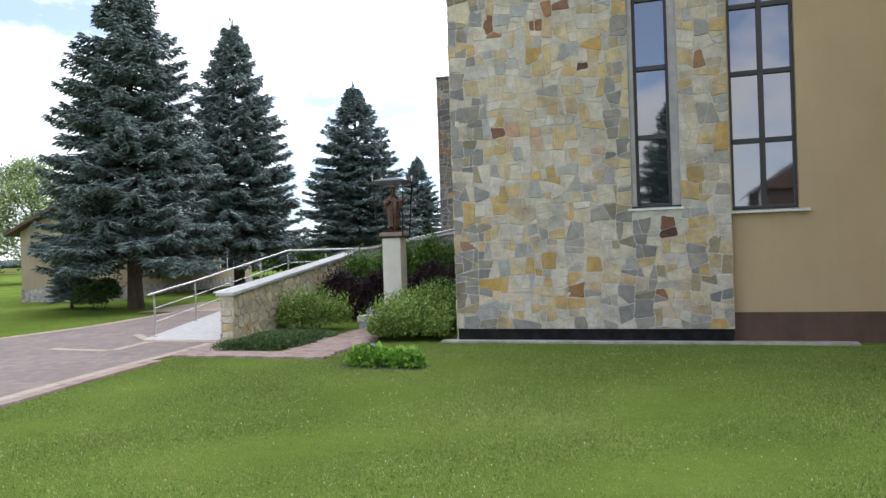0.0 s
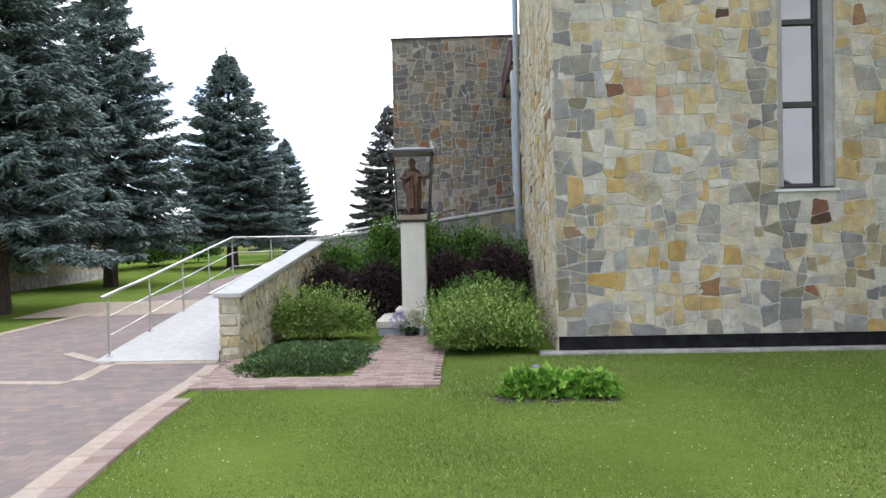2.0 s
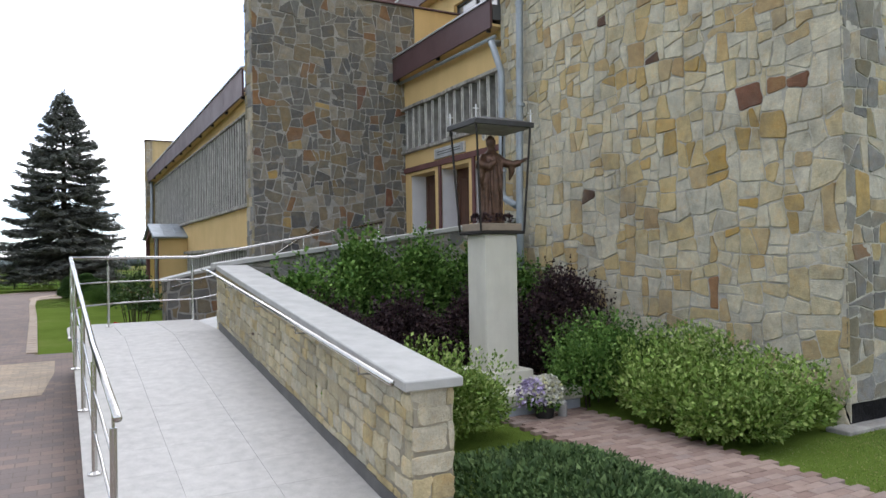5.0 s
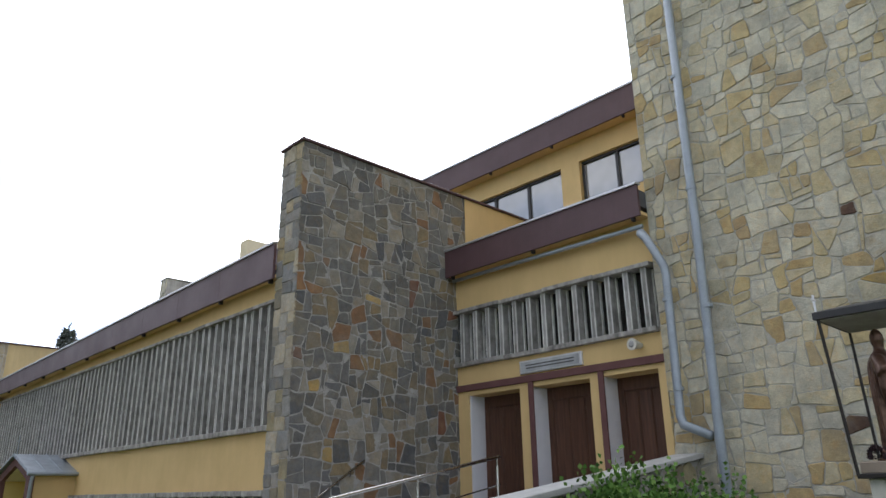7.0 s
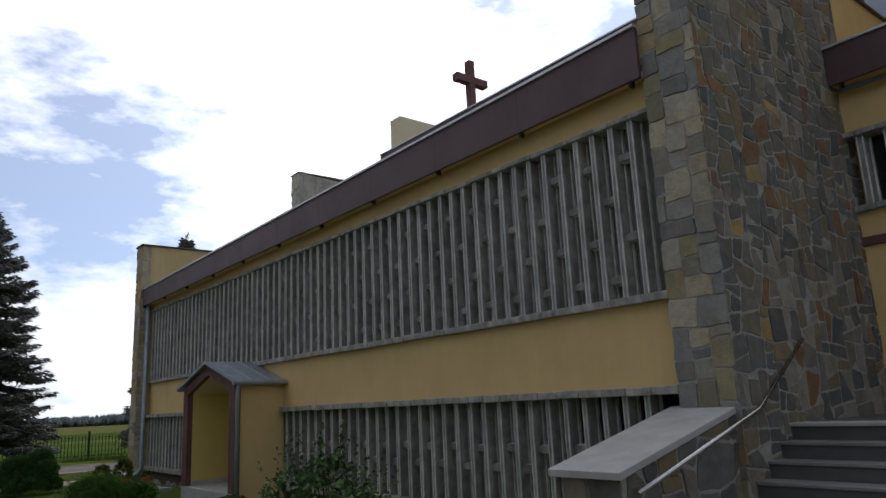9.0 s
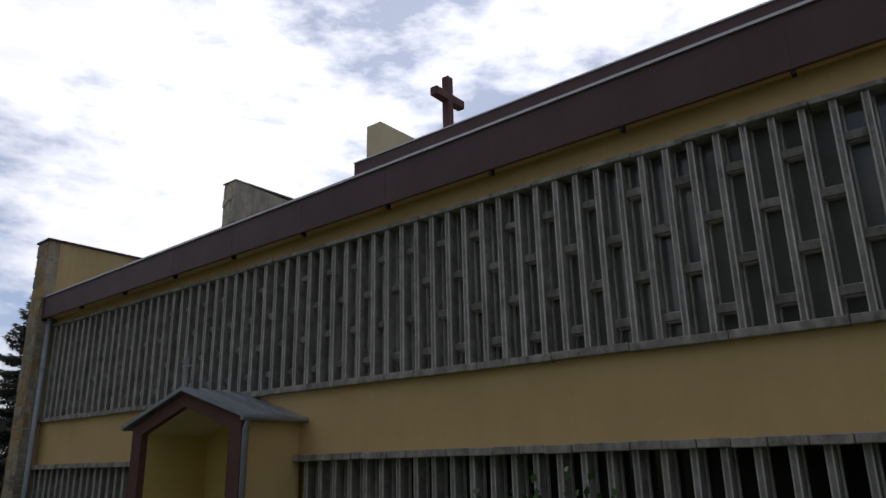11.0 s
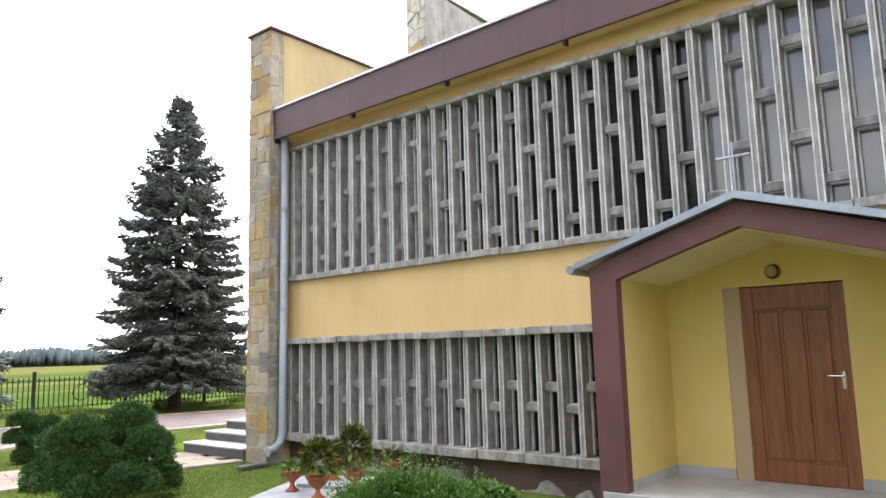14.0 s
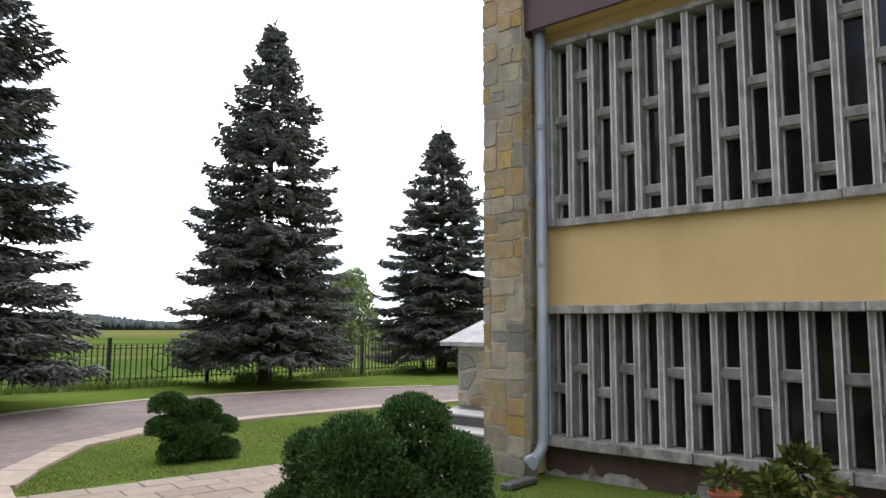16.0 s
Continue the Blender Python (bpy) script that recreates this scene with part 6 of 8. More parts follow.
def robed_statue(name, cx, cy, cz, h, label):
    """A plain robed standing form on a low base, one arm held out, as one mesh."""
    bm = bmesh.new()
    n, rings = 72, []
    prof = [(0.0, 0.118), (0.03, 0.128), (0.10, 0.120), (0.22, 0.118), (0.36, 0.124), (0.50, 0.128), (0.60, 0.130), (0.68, 0.128), (0.74, 0.116), (0.785, 0.088), (0.815, 0.056), (0.84, 0.044), (0.865, 0.050), (0.90, 0.060), (0.94, 0.060), (0.975, 0.042), (1.0, 0.012)]
    for t, r in prof:
        ring = []
        for k in range(n):
            a = 2 * math.pi * k / n
            deep = 1 if t < 0.6 else max(0.12, 1 - (t - 0.6) * 5)
            fold = 1 + deep * (0.13 * math.sin(7 * a + 2.4 * t + 0.6 * math.sin(9 * t)) + 0.07 * math.sin(17 * a - 3.0 * t))
            lean = 0.015 * h * math.sin(3.0 * t)
            ring.append(bm.verts.new((cx + lean + r * h * 1.04 * fold * math.cos(a), cy + r * h * 0.80 * fold * math.sin(a), cz + t * h)))
        rings.append(ring)
    for a, b in zip(rings, rings[1:]):
        for k in range(n):
            bm.faces.new((a[k], a[(k + 1) % n], b[(k + 1) % n], b[k]))
    bm.faces.new(rings[0][::-1]), bm.faces.new(rings[-1])

    def limb(points, radii, sides=12):
        tube(bm, [(cx + x * h, cy + y * h, cz + z * h) for x, y, z in points], [r * h for r in radii], sides)
    # the arm held out, with its hanging sleeve
    limb([(0.08, 0.0, 0.755), (0.15, -0.05, 0.68), (0.24, -0.11, 0.655), (0.31, -0.15, 0.68)], [0.05, 0.052, 0.046, 0.040])
    limb([(0.30, -0.145, 0.675), (0.36, -0.18, 0.715), (0.40, -0.205, 0.735)], [0.022, 0.020, 0.009], 8)
    limb([(0.22, -0.10, 0.66), (0.225, -0.10, 0.57), (0.20, -0.085, 0.47)], [0.044, 0.036, 0.008], 10)
    # the arm bent across the breast
    limb([(-0.09, 0.0, 0.755), (-0.155, -0.04, 0.64), (-0.10, -0.125, 0.62), (-0.02, -0.145, 0.68)], [0.05, 0.054, 0.046, 0.026])
    limb([(-0.15, -0.04, 0.64), (-0.155, -0.035, 0.50), (-0.13, -0.02, 0.36)], [0.048, 0.040, 0.010], 10)
    # the mantle falling from the shoulders in folds
    for x, y, w in ((-0.11, -0.05, 0.022), (-0.05, -0.095, 0.020), (0.015, -0.10, 0.018), (0.075, -0.085, 0.020), (0.12, -0.03, 0.022), (0.10, 0.06, 0.02), (-0.09, 0.07, 0.02)):
        limb([(x * 0.8, y * 0.9, 0.72), (x * 1.02, y * 1.06, 0.45), (x * 0.98 + 0.01, y * 1.05, 0.08)], [w * 0.7, w, w * 0.6], 8)
    lathe(bm, [(0.155 * h, -0.035 * h), (0.16 * h, -0.01 * h), (0.135 * h, 0.0)], (cx, cy, cz), 20)
    ob = part(name, bm, M["bronze"], None, "", True)
    fuse = ob.modifiers.new("fuse", "REMESH")
    fuse.mode, fuse.voxel_size, fuse.use_smooth_shade = "VOXEL", 0.010, True
    return tagged(ob, label, "statue")


robed_statue("statue", SX, SY, 2.024, 1.10, "dark bronze robed statue standing under the iron canopy")


# ---- plants ----
def unit(v):
    return v / np.maximum(1e-9, np.linalg.norm(v, axis=1, keepdims=True))


def leaf_quads(p, d, n, length, width, fold=0.25):
    """Small folded leaves: two triangles pairs meeting along the midrib. p: bases, d: ways, n: normals."""
    d = unit(d)
    s = unit(np.cross(d, n))
    n = unit(np.cross(s, d))
    L, W = length[:, None], width[:, None]
    a, b = p, p + d * L
    m = p + d * L * 0.5
    left, right = m + s * W - n * W * fold * -1, m - s * W + n * W * fold
    v = np.stack([a, left, b, right], 1).reshape(-1, 3)
    k = np.arange(len(p))[:, None] * 4
    f = np.concatenate([k + [0, 2, 1], k + [0, 3, 2]], 0)
    return v, f


def spindles(p, d, length, width, flat=0.6):
    """Three-sided spindles for needle-clad twigs."""
    d = unit(d)
    up = np.tile([0.0, 0.0, 1.0], (len(p), 1))
    s = unit(np.cross(d, up))
    n = np.cross(s, d)
    L, W = length[:, None], width[:, None]
    m = p + d * L * 0.45
    v = np.stack([p, m + s * W - n * W * flat * 0.5, m + n * W * flat, m - s * W - n * W * flat * 0.5, p + d * L], 1).reshape(-1, 3)
    k = np.arange(len(p))[:, None] * 5
    f = np.concatenate([k + [0, i, j] for i, j in ((2, 1), (3, 2), (1, 3))] + [k + [4, i, j] for i, j in ((1, 2), (2, 3), (3, 1))], 0)
    return v, f


def spruce(seed, H, R, low, spacing, lift, gaps, fine=1.0):
    """A spruce of height H: boughs like drooping fans with upturned tips, each of many needle-clad twigs."""
    g = np.random.default_rng(seed)
    P, D, LN, WD = [], [], [], []
    z = low
    boughs = []
    while z < H * 0.97:
        t = z / H
        r = R * (1 - t ** 1.75) ** 0.86 * (0.82 + 0.18 * min(1, t * 5)) + 0.03
        r *= 1 - 0.55 * max(0.0, (t - 0.72) / 0.28)
        n = int(7 + 9 * (1 - t))
        off = g.uniform(0, 6.28)
        for k in range(n):
            if g.random() < gaps:
                continue
            boughs.append((z + g.uniform(-0.6, 0.6) * spacing, r * g.choice([0.74, 0.86, 0.92, 0.97, 1.0, 1.02]) * g.uniform(0.95, 1.05), off + 6.283 * k / n + g.uniform(-0.3, 0.3), t))
        z += spacing * (0.75 + 0.5 * g.random()) * (1.0 if t < 0.8 else 0.6)
    for z0, r, az, t in boughs:
        out = np.array([math.cos(az), math.sin(az), 0.0])
        side = np.array([-out[1], out[0], 0.0])
        up0 = 0.02 + 0.62 * t ** 2 + g.uniform(-0.12, 0.12)
        sag = (0.50 - 0.30 * t) * r ** 0.25 + lift
        steps = max(5, int(r / (0.115 * fine)))
        s = np.linspace(0.22, 1.0, steps)
        bend = g.uniform(-0.12, 0.12)
        base = out[None] * (r * s)[:, None] + side[None] * (r * bend * s ** 2)[:, None]
        base[:, 2] = z0 + r * (up0 * s - sag * s + 0.45 * sag * s ** 3)
        tw = (0.24 + 0.36 * r ** 0.5 * np.sin(np.pi * np.clip(s, 0, 0.93) ** 0.9) ** 0.8) * g.uniform(0.75, 1.2, steps)
        for sg in (-1, 1):
            ang = np.radians(g.uniform(35, 62, steps))
            d = out[None] * np.cos(ang)[:, None] + sg * side[None] * np.sin(ang)[:, None]
            d[:, 2] = g.uniform(-0.45, 0.02, steps)
            P.append(base), D.append(d), LN.append(tw), WD.append(0.055 * g.uniform(0.8, 1.35, steps))
            mid = base + d * (tw * 0.42)[:, None]
            for s2 in (-1, 1):
                d2 = d + s2 * np.cross(d, [0, 0, 1.0]) * 0.75
                d2[:, 2] += g.uniform(-0.5, 0.1, steps)
                P.append(mid), D.append(d2), LN.append(tw * 0.6), WD.append(np.full(steps, 0.048))
            hang = base + d * (tw * 0.25)[:, None]
            d3 = d * 0.5 + out * 0.3
            d3[:, 2] = g.uniform(-1.1, -0.3, steps)
            P.append(hang), D.append(d3), LN.append(g.uniform(0.16, 0.34, steps)), WD.append(np.full(steps, 0.050))
        d = np.tile(out, (steps, 1)) * 0.8
        d[:, 2] = g.uniform(0.05, 0.6, steps)
        P.append(base), D.append(d), LN.append(g.uniform(0.14, 0.28, steps)), WD.append(np.full(steps, 0.05))
        for k in (-0.8, -0.4, 0.0, 0.4, 0.8):
            P.append(base[-1:]), D.append((out + side * k + [0, 0, 0.22])[None]), LN.append(np.array([0.26])), WD.append(np.array([0.055]))
    k = 26
    zs = np.linspace(H * 0.90, H, k)
    az = g.uniform(0, 6.28, k)
    P.append(np.stack([0 * zs, 0 * zs, zs - 0.1], 1)), D.append(np.stack([np.cos(az) * 0.45, np.sin(az) * 0.45, 0 * zs + 0.9], 1)), LN.append(np.full(k, 0.38)), WD.append(np.full(k, 0.045))
    return spindles(np.concatenate(P), np.concatenate(D), np.concatenate(LN) * (0.25 + 0.75 * fine), np.concatenate(WD) * fine), boughs


def trunk_bm(H, r, limbs=()):
    bm = bmesh.new()
    tube(bm, [(0, 0, -0.15), (0.02, 0, H * 0.1), (0, 0.02, H * 0.5), (0, 0, H * 0.97)], [r * 1.25, r, r * 0.6, 0.015], 9)
    for z0, rr, az, t in limbs:
        out = Vector((math.cos(az), math.sin(az), 0))
        up0 = 0.05 + 0.75 * t ** 2
        sag = (0.55 - 0.35 * t) * rr ** 0.25
        pts = [out * (rr * s) + Vector((0, 0, z0 + rr * (up0 * s - sag * s + 0.42 * sag * s ** 3))) for s in (0.0, 0.45, 0.9)]
        tube(bm, pts, [0.03, 0.02, 0.008], 4, False)
    return bm


def make_spruce(kind, loc, label, mats):
    """One spruce with its trunk and crown."""
    seed, H, R, low, spacing, lift, gaps, r, fine = kind
    t = thing("spruce_tree", loc, label, "tree", "spruces on the church lawn")
    (v, f), boughs = spruce(seed, H, R, low, spacing, lift, gaps, fine)
    raw("crown", v, f, mats, t, "layered needle boughs")
    bm = trunk_bm(H, r, boughs[::2])
    me = bpy.data.meshes.new("trunk")
    bm.to_mesh(me)
    bm.free()
    attach(new("trunk", me), M["bark"], t)
    return t


BROAD = (11, 12.4, 3.35, 2.55, 0.35, 0.02, 0.05, 0.24, 0.9)
SLIM = (12, 10.6, 2.6, 1.45, 0.33, 0.12, 0.06, 0.17, 0.68)
tree_a = make_spruce(BROAD, (-10.3, 17.6, gz(17) - 0.05), "large dense blue spruce beside the drive", M["needle_blue"])
tree_m = make_spruce(SLIM, (5.2, 52.2, 0.0), "dark spruce with drooping boughs by the fence", M["needle_green"])


def plant_copy(src, x, y, scale, turn, wide=1.0):
    c = copy_thing(src, pose(x, y, gz(y, x) - 0.05, 0, 0, turn))
    c.scale = (scale * wide, scale * wide, scale)
    return c


tree_b = plant_copy(tree_a, -11.9, 26.6, 1.05, 130, 0.96)
tree_c = plant_copy(tree_a, -11.7, 40.5, 1.03, 210, 1.24)
tree_d = plant_copy(tree_a, -11.8, 53.3, 0.76, 20, 1.15)
tree_f = plant_copy(tree_m, -3.5, 51.5, 1.08, 75, 1.22)
tree_e = plant_copy(tree_m, 13.1, 52.4, 0.87, 160, 1.2)
tree_back = plant_copy(tree_a, 8.5, -30.0, 1.0, 300, 1.0)
tree_small = plant_copy(tree_a, -13.4, 17.9, 0.26, 45)
tree_a.rotation_euler = (0, 0, math.radians(285))
for t, text in ((tree_b, "tall blue spruce in front of the ochre house"), (tree_c, "broad blue spruce farther along the drive"), (tree_d, "distant blue spruce beyond the drive"),
                (tree_f, "dark spruce at the bend of the drive"), (tree_e, "spruce half hidden behind the end pier"), (tree_back, "spruce mirrored in the tall tower window"), (tree_small, "small young spruce under the large one")):
    tagged(t, text)


def crown_points(g, n, blobs):
    """Points and outward ways in the shells of several blobs (x, y, z, rx, ry, rz)."""
    w = np.array([b[3] * b[4] for b in blobs])
    pick = g.choice(len(blobs), n, p=w / w.sum())
    b = np.array(blobs)[pick]
    d = unit(g.normal(size=(n, 3)))
    d[:, 2] = np.where(d[:, 2] < -0.45, -d[:, 2], d[:, 2])
    rad = g.uniform(0.62, 1.04, n) ** 0.6
    bumpy = 1 + 0.12 * np.sin(7 * d[:, 0] + 3 * b[:, 0]) * np.sin(6 * d[:, 1]) * np.cos(5 * d[:, 2])
    return b[:, :3] + d * b[:, 3:] * (rad * bumpy)[:, None], d


def bush(name, loc, blobs, n, size, mat, label, seed, category="bush", group="", upright=0.0, slim=0.45, stems=10, sprigs=0, inner=2.0):
    """A shrub of many folded leaves on thin stems; blobs are relative to its foot."""
    g = np.random.default_rng(seed)
    t = thing(name, loc, label, category, group)
    p, d = crown_points(g, n, blobs)
    p[:, 2] = np.maximum(p[:, 2], 0.02)
    way = d + g.normal(scale=0.55, size=(n, 3)) + [0, 0, upright]
    if sprigs:
        q, e = crown_points(g, sprigs, blobs)
        e = unit(e * 0.5 + [0, 0, 0.9] + g.normal(scale=0.2, size=e.shape))
        for k in range(7):
            p = np.concatenate([p, q + e * (0.04 + 0.045 * k) * (size / 0.035) * 0.8])
            way = np.concatenate([way, e + g.normal(scale=0.7, size=e.shape)])
    # the dense inside of the shrub
    q, e = crown_points(g, n // 4, [(b[0], b[1], b[2], b[3] * 0.74, b[4] * 0.74, b[5] * 0.74) for b in blobs])
    p, way = np.concatenate([p, q]), np.concatenate([way, e + g.normal(scale=0.9, size=e.shape)])
    p[:, 2] = np.maximum(p[:, 2], 0.02)
    m = len(p)
    ln = size * g.uniform(0.7, 1.4, m)
    ln[-len(q):] *= inner
    v, f = leaf_quads(p, way, g.normal(size=(m, 3)) + [0, 0, 1.0], ln, ln * slim)
    raw("foliage", v, f, mat, t)
    if stems:
        bm = bmesh.new()
        for k in range(stems):
            b = blobs[k % len(blobs)]
            x, y = b[0] + g.uniform(-0.5, 0.5) * b[3], b[1] + g.uniform(-0.5, 0.5) * b[4]
            tube(bm, [(x * 0.6, y * 0.6, -0.06), (x * 0.8, y * 0.8, b[2] * 0.6), (x, y, b[2] + b[5] * 0.6)], [0.012, 0.009, 0.004], 5, False)
        me = bpy.data.meshes.new("stem")
        bm.to_mesh(me)
        bm.free()
        attach(new("stem", me), M["bark"], t, "", "stuff")
    return t


G = gz(10)
bush("spirea_bush", (-0.60, 12.15, G), [(-0.35, 0, 0.32, 0.62, 0.55, 0.40), (0.35, 0.0, 0.30, 0.60, 0.50, 0.38), (0.0, 0.0, 0.40, 0.5, 0.45, 0.38)], 13000, 0.046, M["leaf_lime"], "rounded lime-green spirea bush beside the shrine", 201, group="spirea bushes", sprigs=420, upright=0.3, slim=0.28)
rng = random.Random(77)
mounds = [(x + rng.uniform(-0.08, 0.08), y + rng.uniform(-0.1, 0.1), h * 0.5, r, r, h * 0.55) for x, y, r, h in
          ((-0.45, -0.55, 0.30, 0.40), (-0.10, -0.95, 0.33, 0.45), (0.35, -0.80, 0.34, 0.52), (-0.35, 0.0, 0.33, 0.56), (0.15, -0.25, 0.38, 0.66), (0.65, -0.35, 0.32, 0.50), (0.45, 0.30, 0.40, 0.72), (-0.05, 0.45, 0.34, 0.60), (0.75, 0.55, 0.34, 0.62), (0.90, -0.75, 0.26, 0.40))]
bush("spirea_bush", (2.20, 11.25, G), mounds, 21000, 0.052, M["leaf_lime"], "spreading lime-green spirea bush against the tower", 202, group="spirea bushes", sprigs=1000, upright=0.35, slim=0.27)
bush("spirea_bush", (2.05, 12.75, G), [(-0.25, -0.2, 0.36, 0.42, 0.42, 0.42), (0.35, 0.0, 0.45, 0.50, 0.5, 0.45), (0.85, -0.3, 0.36, 0.42, 0.5, 0.40), (0.3, 0.4, 0.4, 0.5, 0.45, 0.45)], 9000, 0.045, M["leaf_mid"], "darker green spirea bush close behind the lime one", 203, group="spirea bushes", sprigs=420, upright=0.3, slim=0.3)
for k, (x, y, w, h) in enumerate(((-0.85, 14.3, 0.75, 1.0), (0.25, 14.5, 0.7, 1.0), (1.65, 14.6, 0.75, 1.15), (2.75, 14.2, 0.75, 1.3))):
    bush("barberry_bush", (x, y, G), [(-0.25, 0, 0.55 * h, w * 0.75, 0.55, 0.55 * h), (0.3, 0.05, 0.62 * h, w * 0.7, 0.55, 0.55 * h), (0, 0, 0.9 * h, w * 0.55, 0.45, 0.40 * h), (-0.1, -0.1, 0.22, w * 0.85, 0.55, 0.28), (0.25, 0.1, 0.25, w * 0.8, 0.5, 0.28)], 8000, 0.036, M["leaf_purple"], "dark purple barberry bush behind the shrine", 210 + k, group="barberry hedge", sprigs=220)
for k, (x, y, h) in enumerate(((-0.8, 15.6, 1.25), (0.15, 15.7, 1.6), (1.2, 15.8, 1.55), (2.2, 15.7, 1.5), (2.95, 15.6, 1.2))):
    bush("green_shrub", (x, y, G), [(-0.2, 0, h * 0.5, 0.55, 0.5, h * 0.5), (0.25, 0, h * 0.75, 0.5, 0.45, h * 0.45), (0.0, 0.0, h * 1.0, 0.35, 0.35, h * 0.32)], 5200, 0.055, M["leaf_mid"], "tall loose green shrub by the ramp wall", 220 + k, group="green shrubs", sprigs=240, upright=0.3)
bush("juniper_mat", (-0.22, 9.95, G), [(-0.42, -0.6, 0.03, 0.6, 0.75, 0.085), (0.3, -0.5, 0.03, 0.6, 0.75, 0.08), (-0.4, 0.6, 0.03, 0.65, 0.9, 0.10), (0.25, 0.7, 0.03, 0.6, 0.8, 0.09), (0, 0, 0.04, 0.8, 1.1, 0.10)], 17000, 0.042, M["leaf_juniper"], "low creeping juniper mat between the paths", 230, "ground cover", upright=0.4, slim=0.25, stems=0)
bush("hosta_clump", (3.15, 7.35, gz(7)), [(-0.40, 0.02, 0.06, 0.22, 0.16, 0.20), (-0.08, 0.0, 0.06, 0.24, 0.18, 0.19), (0.24, 0.02, 0.05, 0.24, 0.16, 0.17), (0.48, -0.04, 0.05, 0.18, 0.14, 0.17)], 1700, 0.075, M["leaf_hosta"], "clump of bright green leafy flowers in the lawn", 231, "flower clump", upright=0.6, slim=0.36, stems=0)
bush("violet_flower", (2.72, 7.40, gz(7)), [(0.0, 0.0, 0.22, 0.1, 0.08, 0.06), (0.2, 0.05, 0.24, 0.06, 0.06, 0.05)], 160, 0.035, M["petal_violet"], "pale violet blossoms at the edge of the leafy clump", 232, "flowers", stems=3)
bush("cream_flower", (3.62, 7.38, gz(7)), [(0.0, 0.0, 0.2, 0.05, 0.05, 0.04)], 60, 0.03, M["petal_white"], "cream blossom in the leafy clump", 233, "flowers", stems=2)
bm = bmesh.new()
for k in range(5):
    cx = 2.6 + 0.27 * k
    lathe(bm, [(0.36, -0.05), (0.27, -0.026), (0.16, -0.004), (0.02, 0.004)], (cx, 7.3 + 0.05 * (k % 2), gz(7)), 14)
for v in bm.verts:
    v.co += Vector((0.09, 0.09, 0.02)) * noise.noise(v.co * 5.0) + 0.03 * Vector(noise.noise_vector(v.co * 9))
tagged(part("soil_patch", bm, M["soil"], None, "", True), "dark dug soil round the leafy clump", "soil", "", "structure")

# flower pot and candle by the shrine
pot = thing("flower_pot", (1.05, 12.35, -0.32), "black pot of white, yellow and violet flowers by the plinth", "flower pot")
part("pot", lathe(bmesh.new(), [(0.09, 0), (0.10, 0.03), (0.13, 0.20), (0.135, 0.21), (0.12, 0.2)], (1.05, 12.35, -0.30), 18), M["black_plastic"], pot, "", True)
g = np.random.default_rng(5)
for nm, mt, cx, cz, n in (("white_bloom", M["petal_white"], 1.09, 0.08, 1400), ("violet_bloom", M["petal_violet"], 0.88, 0.07, 260)):
    p, d = crown_points(g, n, [(cx - 1.05, 0.0, cz + 0.22, 0.18, 0.15, 0.20)])
    v, f = leaf_quads(p, d + g.normal(scale=0.5, size=d.shape), d, np.full(n, 0.045), np.full(n, 0.022))
    raw(nm, v, f, mt, pot)
p, d = crown_points(g, 300, [(0.0, 0.0, 0.2, 0.17, 0.15, 0.12)])
v, f = leaf_quads(p, d, g.normal(size=d.shape), np.full(300, 0.06), np.full(300, 0.02))
raw("leaves", v, f, M["leaf_mid"], pot)
candle = thing("grave_candle", (1.27, 12.30, -0.32), "small grey glass grave candle beside the flower pot", "candle")
part("glass_body", lathe(bmesh.new(), [(0.045, 0), (0.05, 0.02), (0.055, 0.14), (0.045, 0.17)], (1.27, 12.30, -0.31), 16), M["surround"], candle, "", True)
part("lid", lathe(bmesh.new(), [(0.05, 0.17), (0.052, 0.19), (0.02, 0.22), (0.005, 0.23)], (1.27, 12.30, -0.31), 16), M["light_pole"], candle, "", True)
g = np.random.default_rng(6)
for k in range(8):
    a = k * 0.785
    x, y = SX + 0.23 * math.cos(a), SY + 0.19 * math.sin(a)
    if (x - SX) ** 2 + (y - SY) ** 2 < 0.03:
        continue
    t = thing("posy", (x, y, 1.99), "small dark dried posy at the feet of the statue", "posy", "posies round the statue")
    p, d = crown_points(g, 60, [(0, 0, 0.05, 0.045, 0.045, 0.055)])
    v, f = leaf_quads(p, d, g.normal(size=d.shape), np.full(60, 0.04), np.full(60, 0.016))
    raw("petals", v, f, M["leaf_purple"], t)

# shrubs under and behind the spruces
bush("undergrowth_shrub", (-11.9, 17.2, gz(17)), [(0.0, 0.0, 0.45, 0.6, 0.6, 0.5), (0.4, 0.3, 0.6, 0.5, 0.5, 0.5)], 4200, 0.06, M["leaf_juniper"], "dark shrub at the foot of the large spruce", 260, sprigs=80)
for k, (x, y, w, h) in enumerate(((-17.8, 36.2, 1.9, 1.2), (-18.6, 39.8, 2.2, 1.5), (-18.0, 43.6, 2.0, 1.1), (-19.0, 47.4, 2.4, 1.4), (-18.2, 51.6, 2.2, 1.2))):
    bush("hedge_shrub", (x, y, gz(y)), [(-0.2, -0.9, h * 0.6, w * 0.6, w * 0.7, h * 0.6), (0.2, 0.8, h * 0.7, w * 0.6, w * 0.7, h * 0.65), (0.0, 0.0, h, w * 0.45, w * 0.5, h * 0.5)], 5200, 0.13, M["leaf_mid"], "tall green garden shrub behind the spruces", 261 + k, group="garden shrubs", sprigs=160)

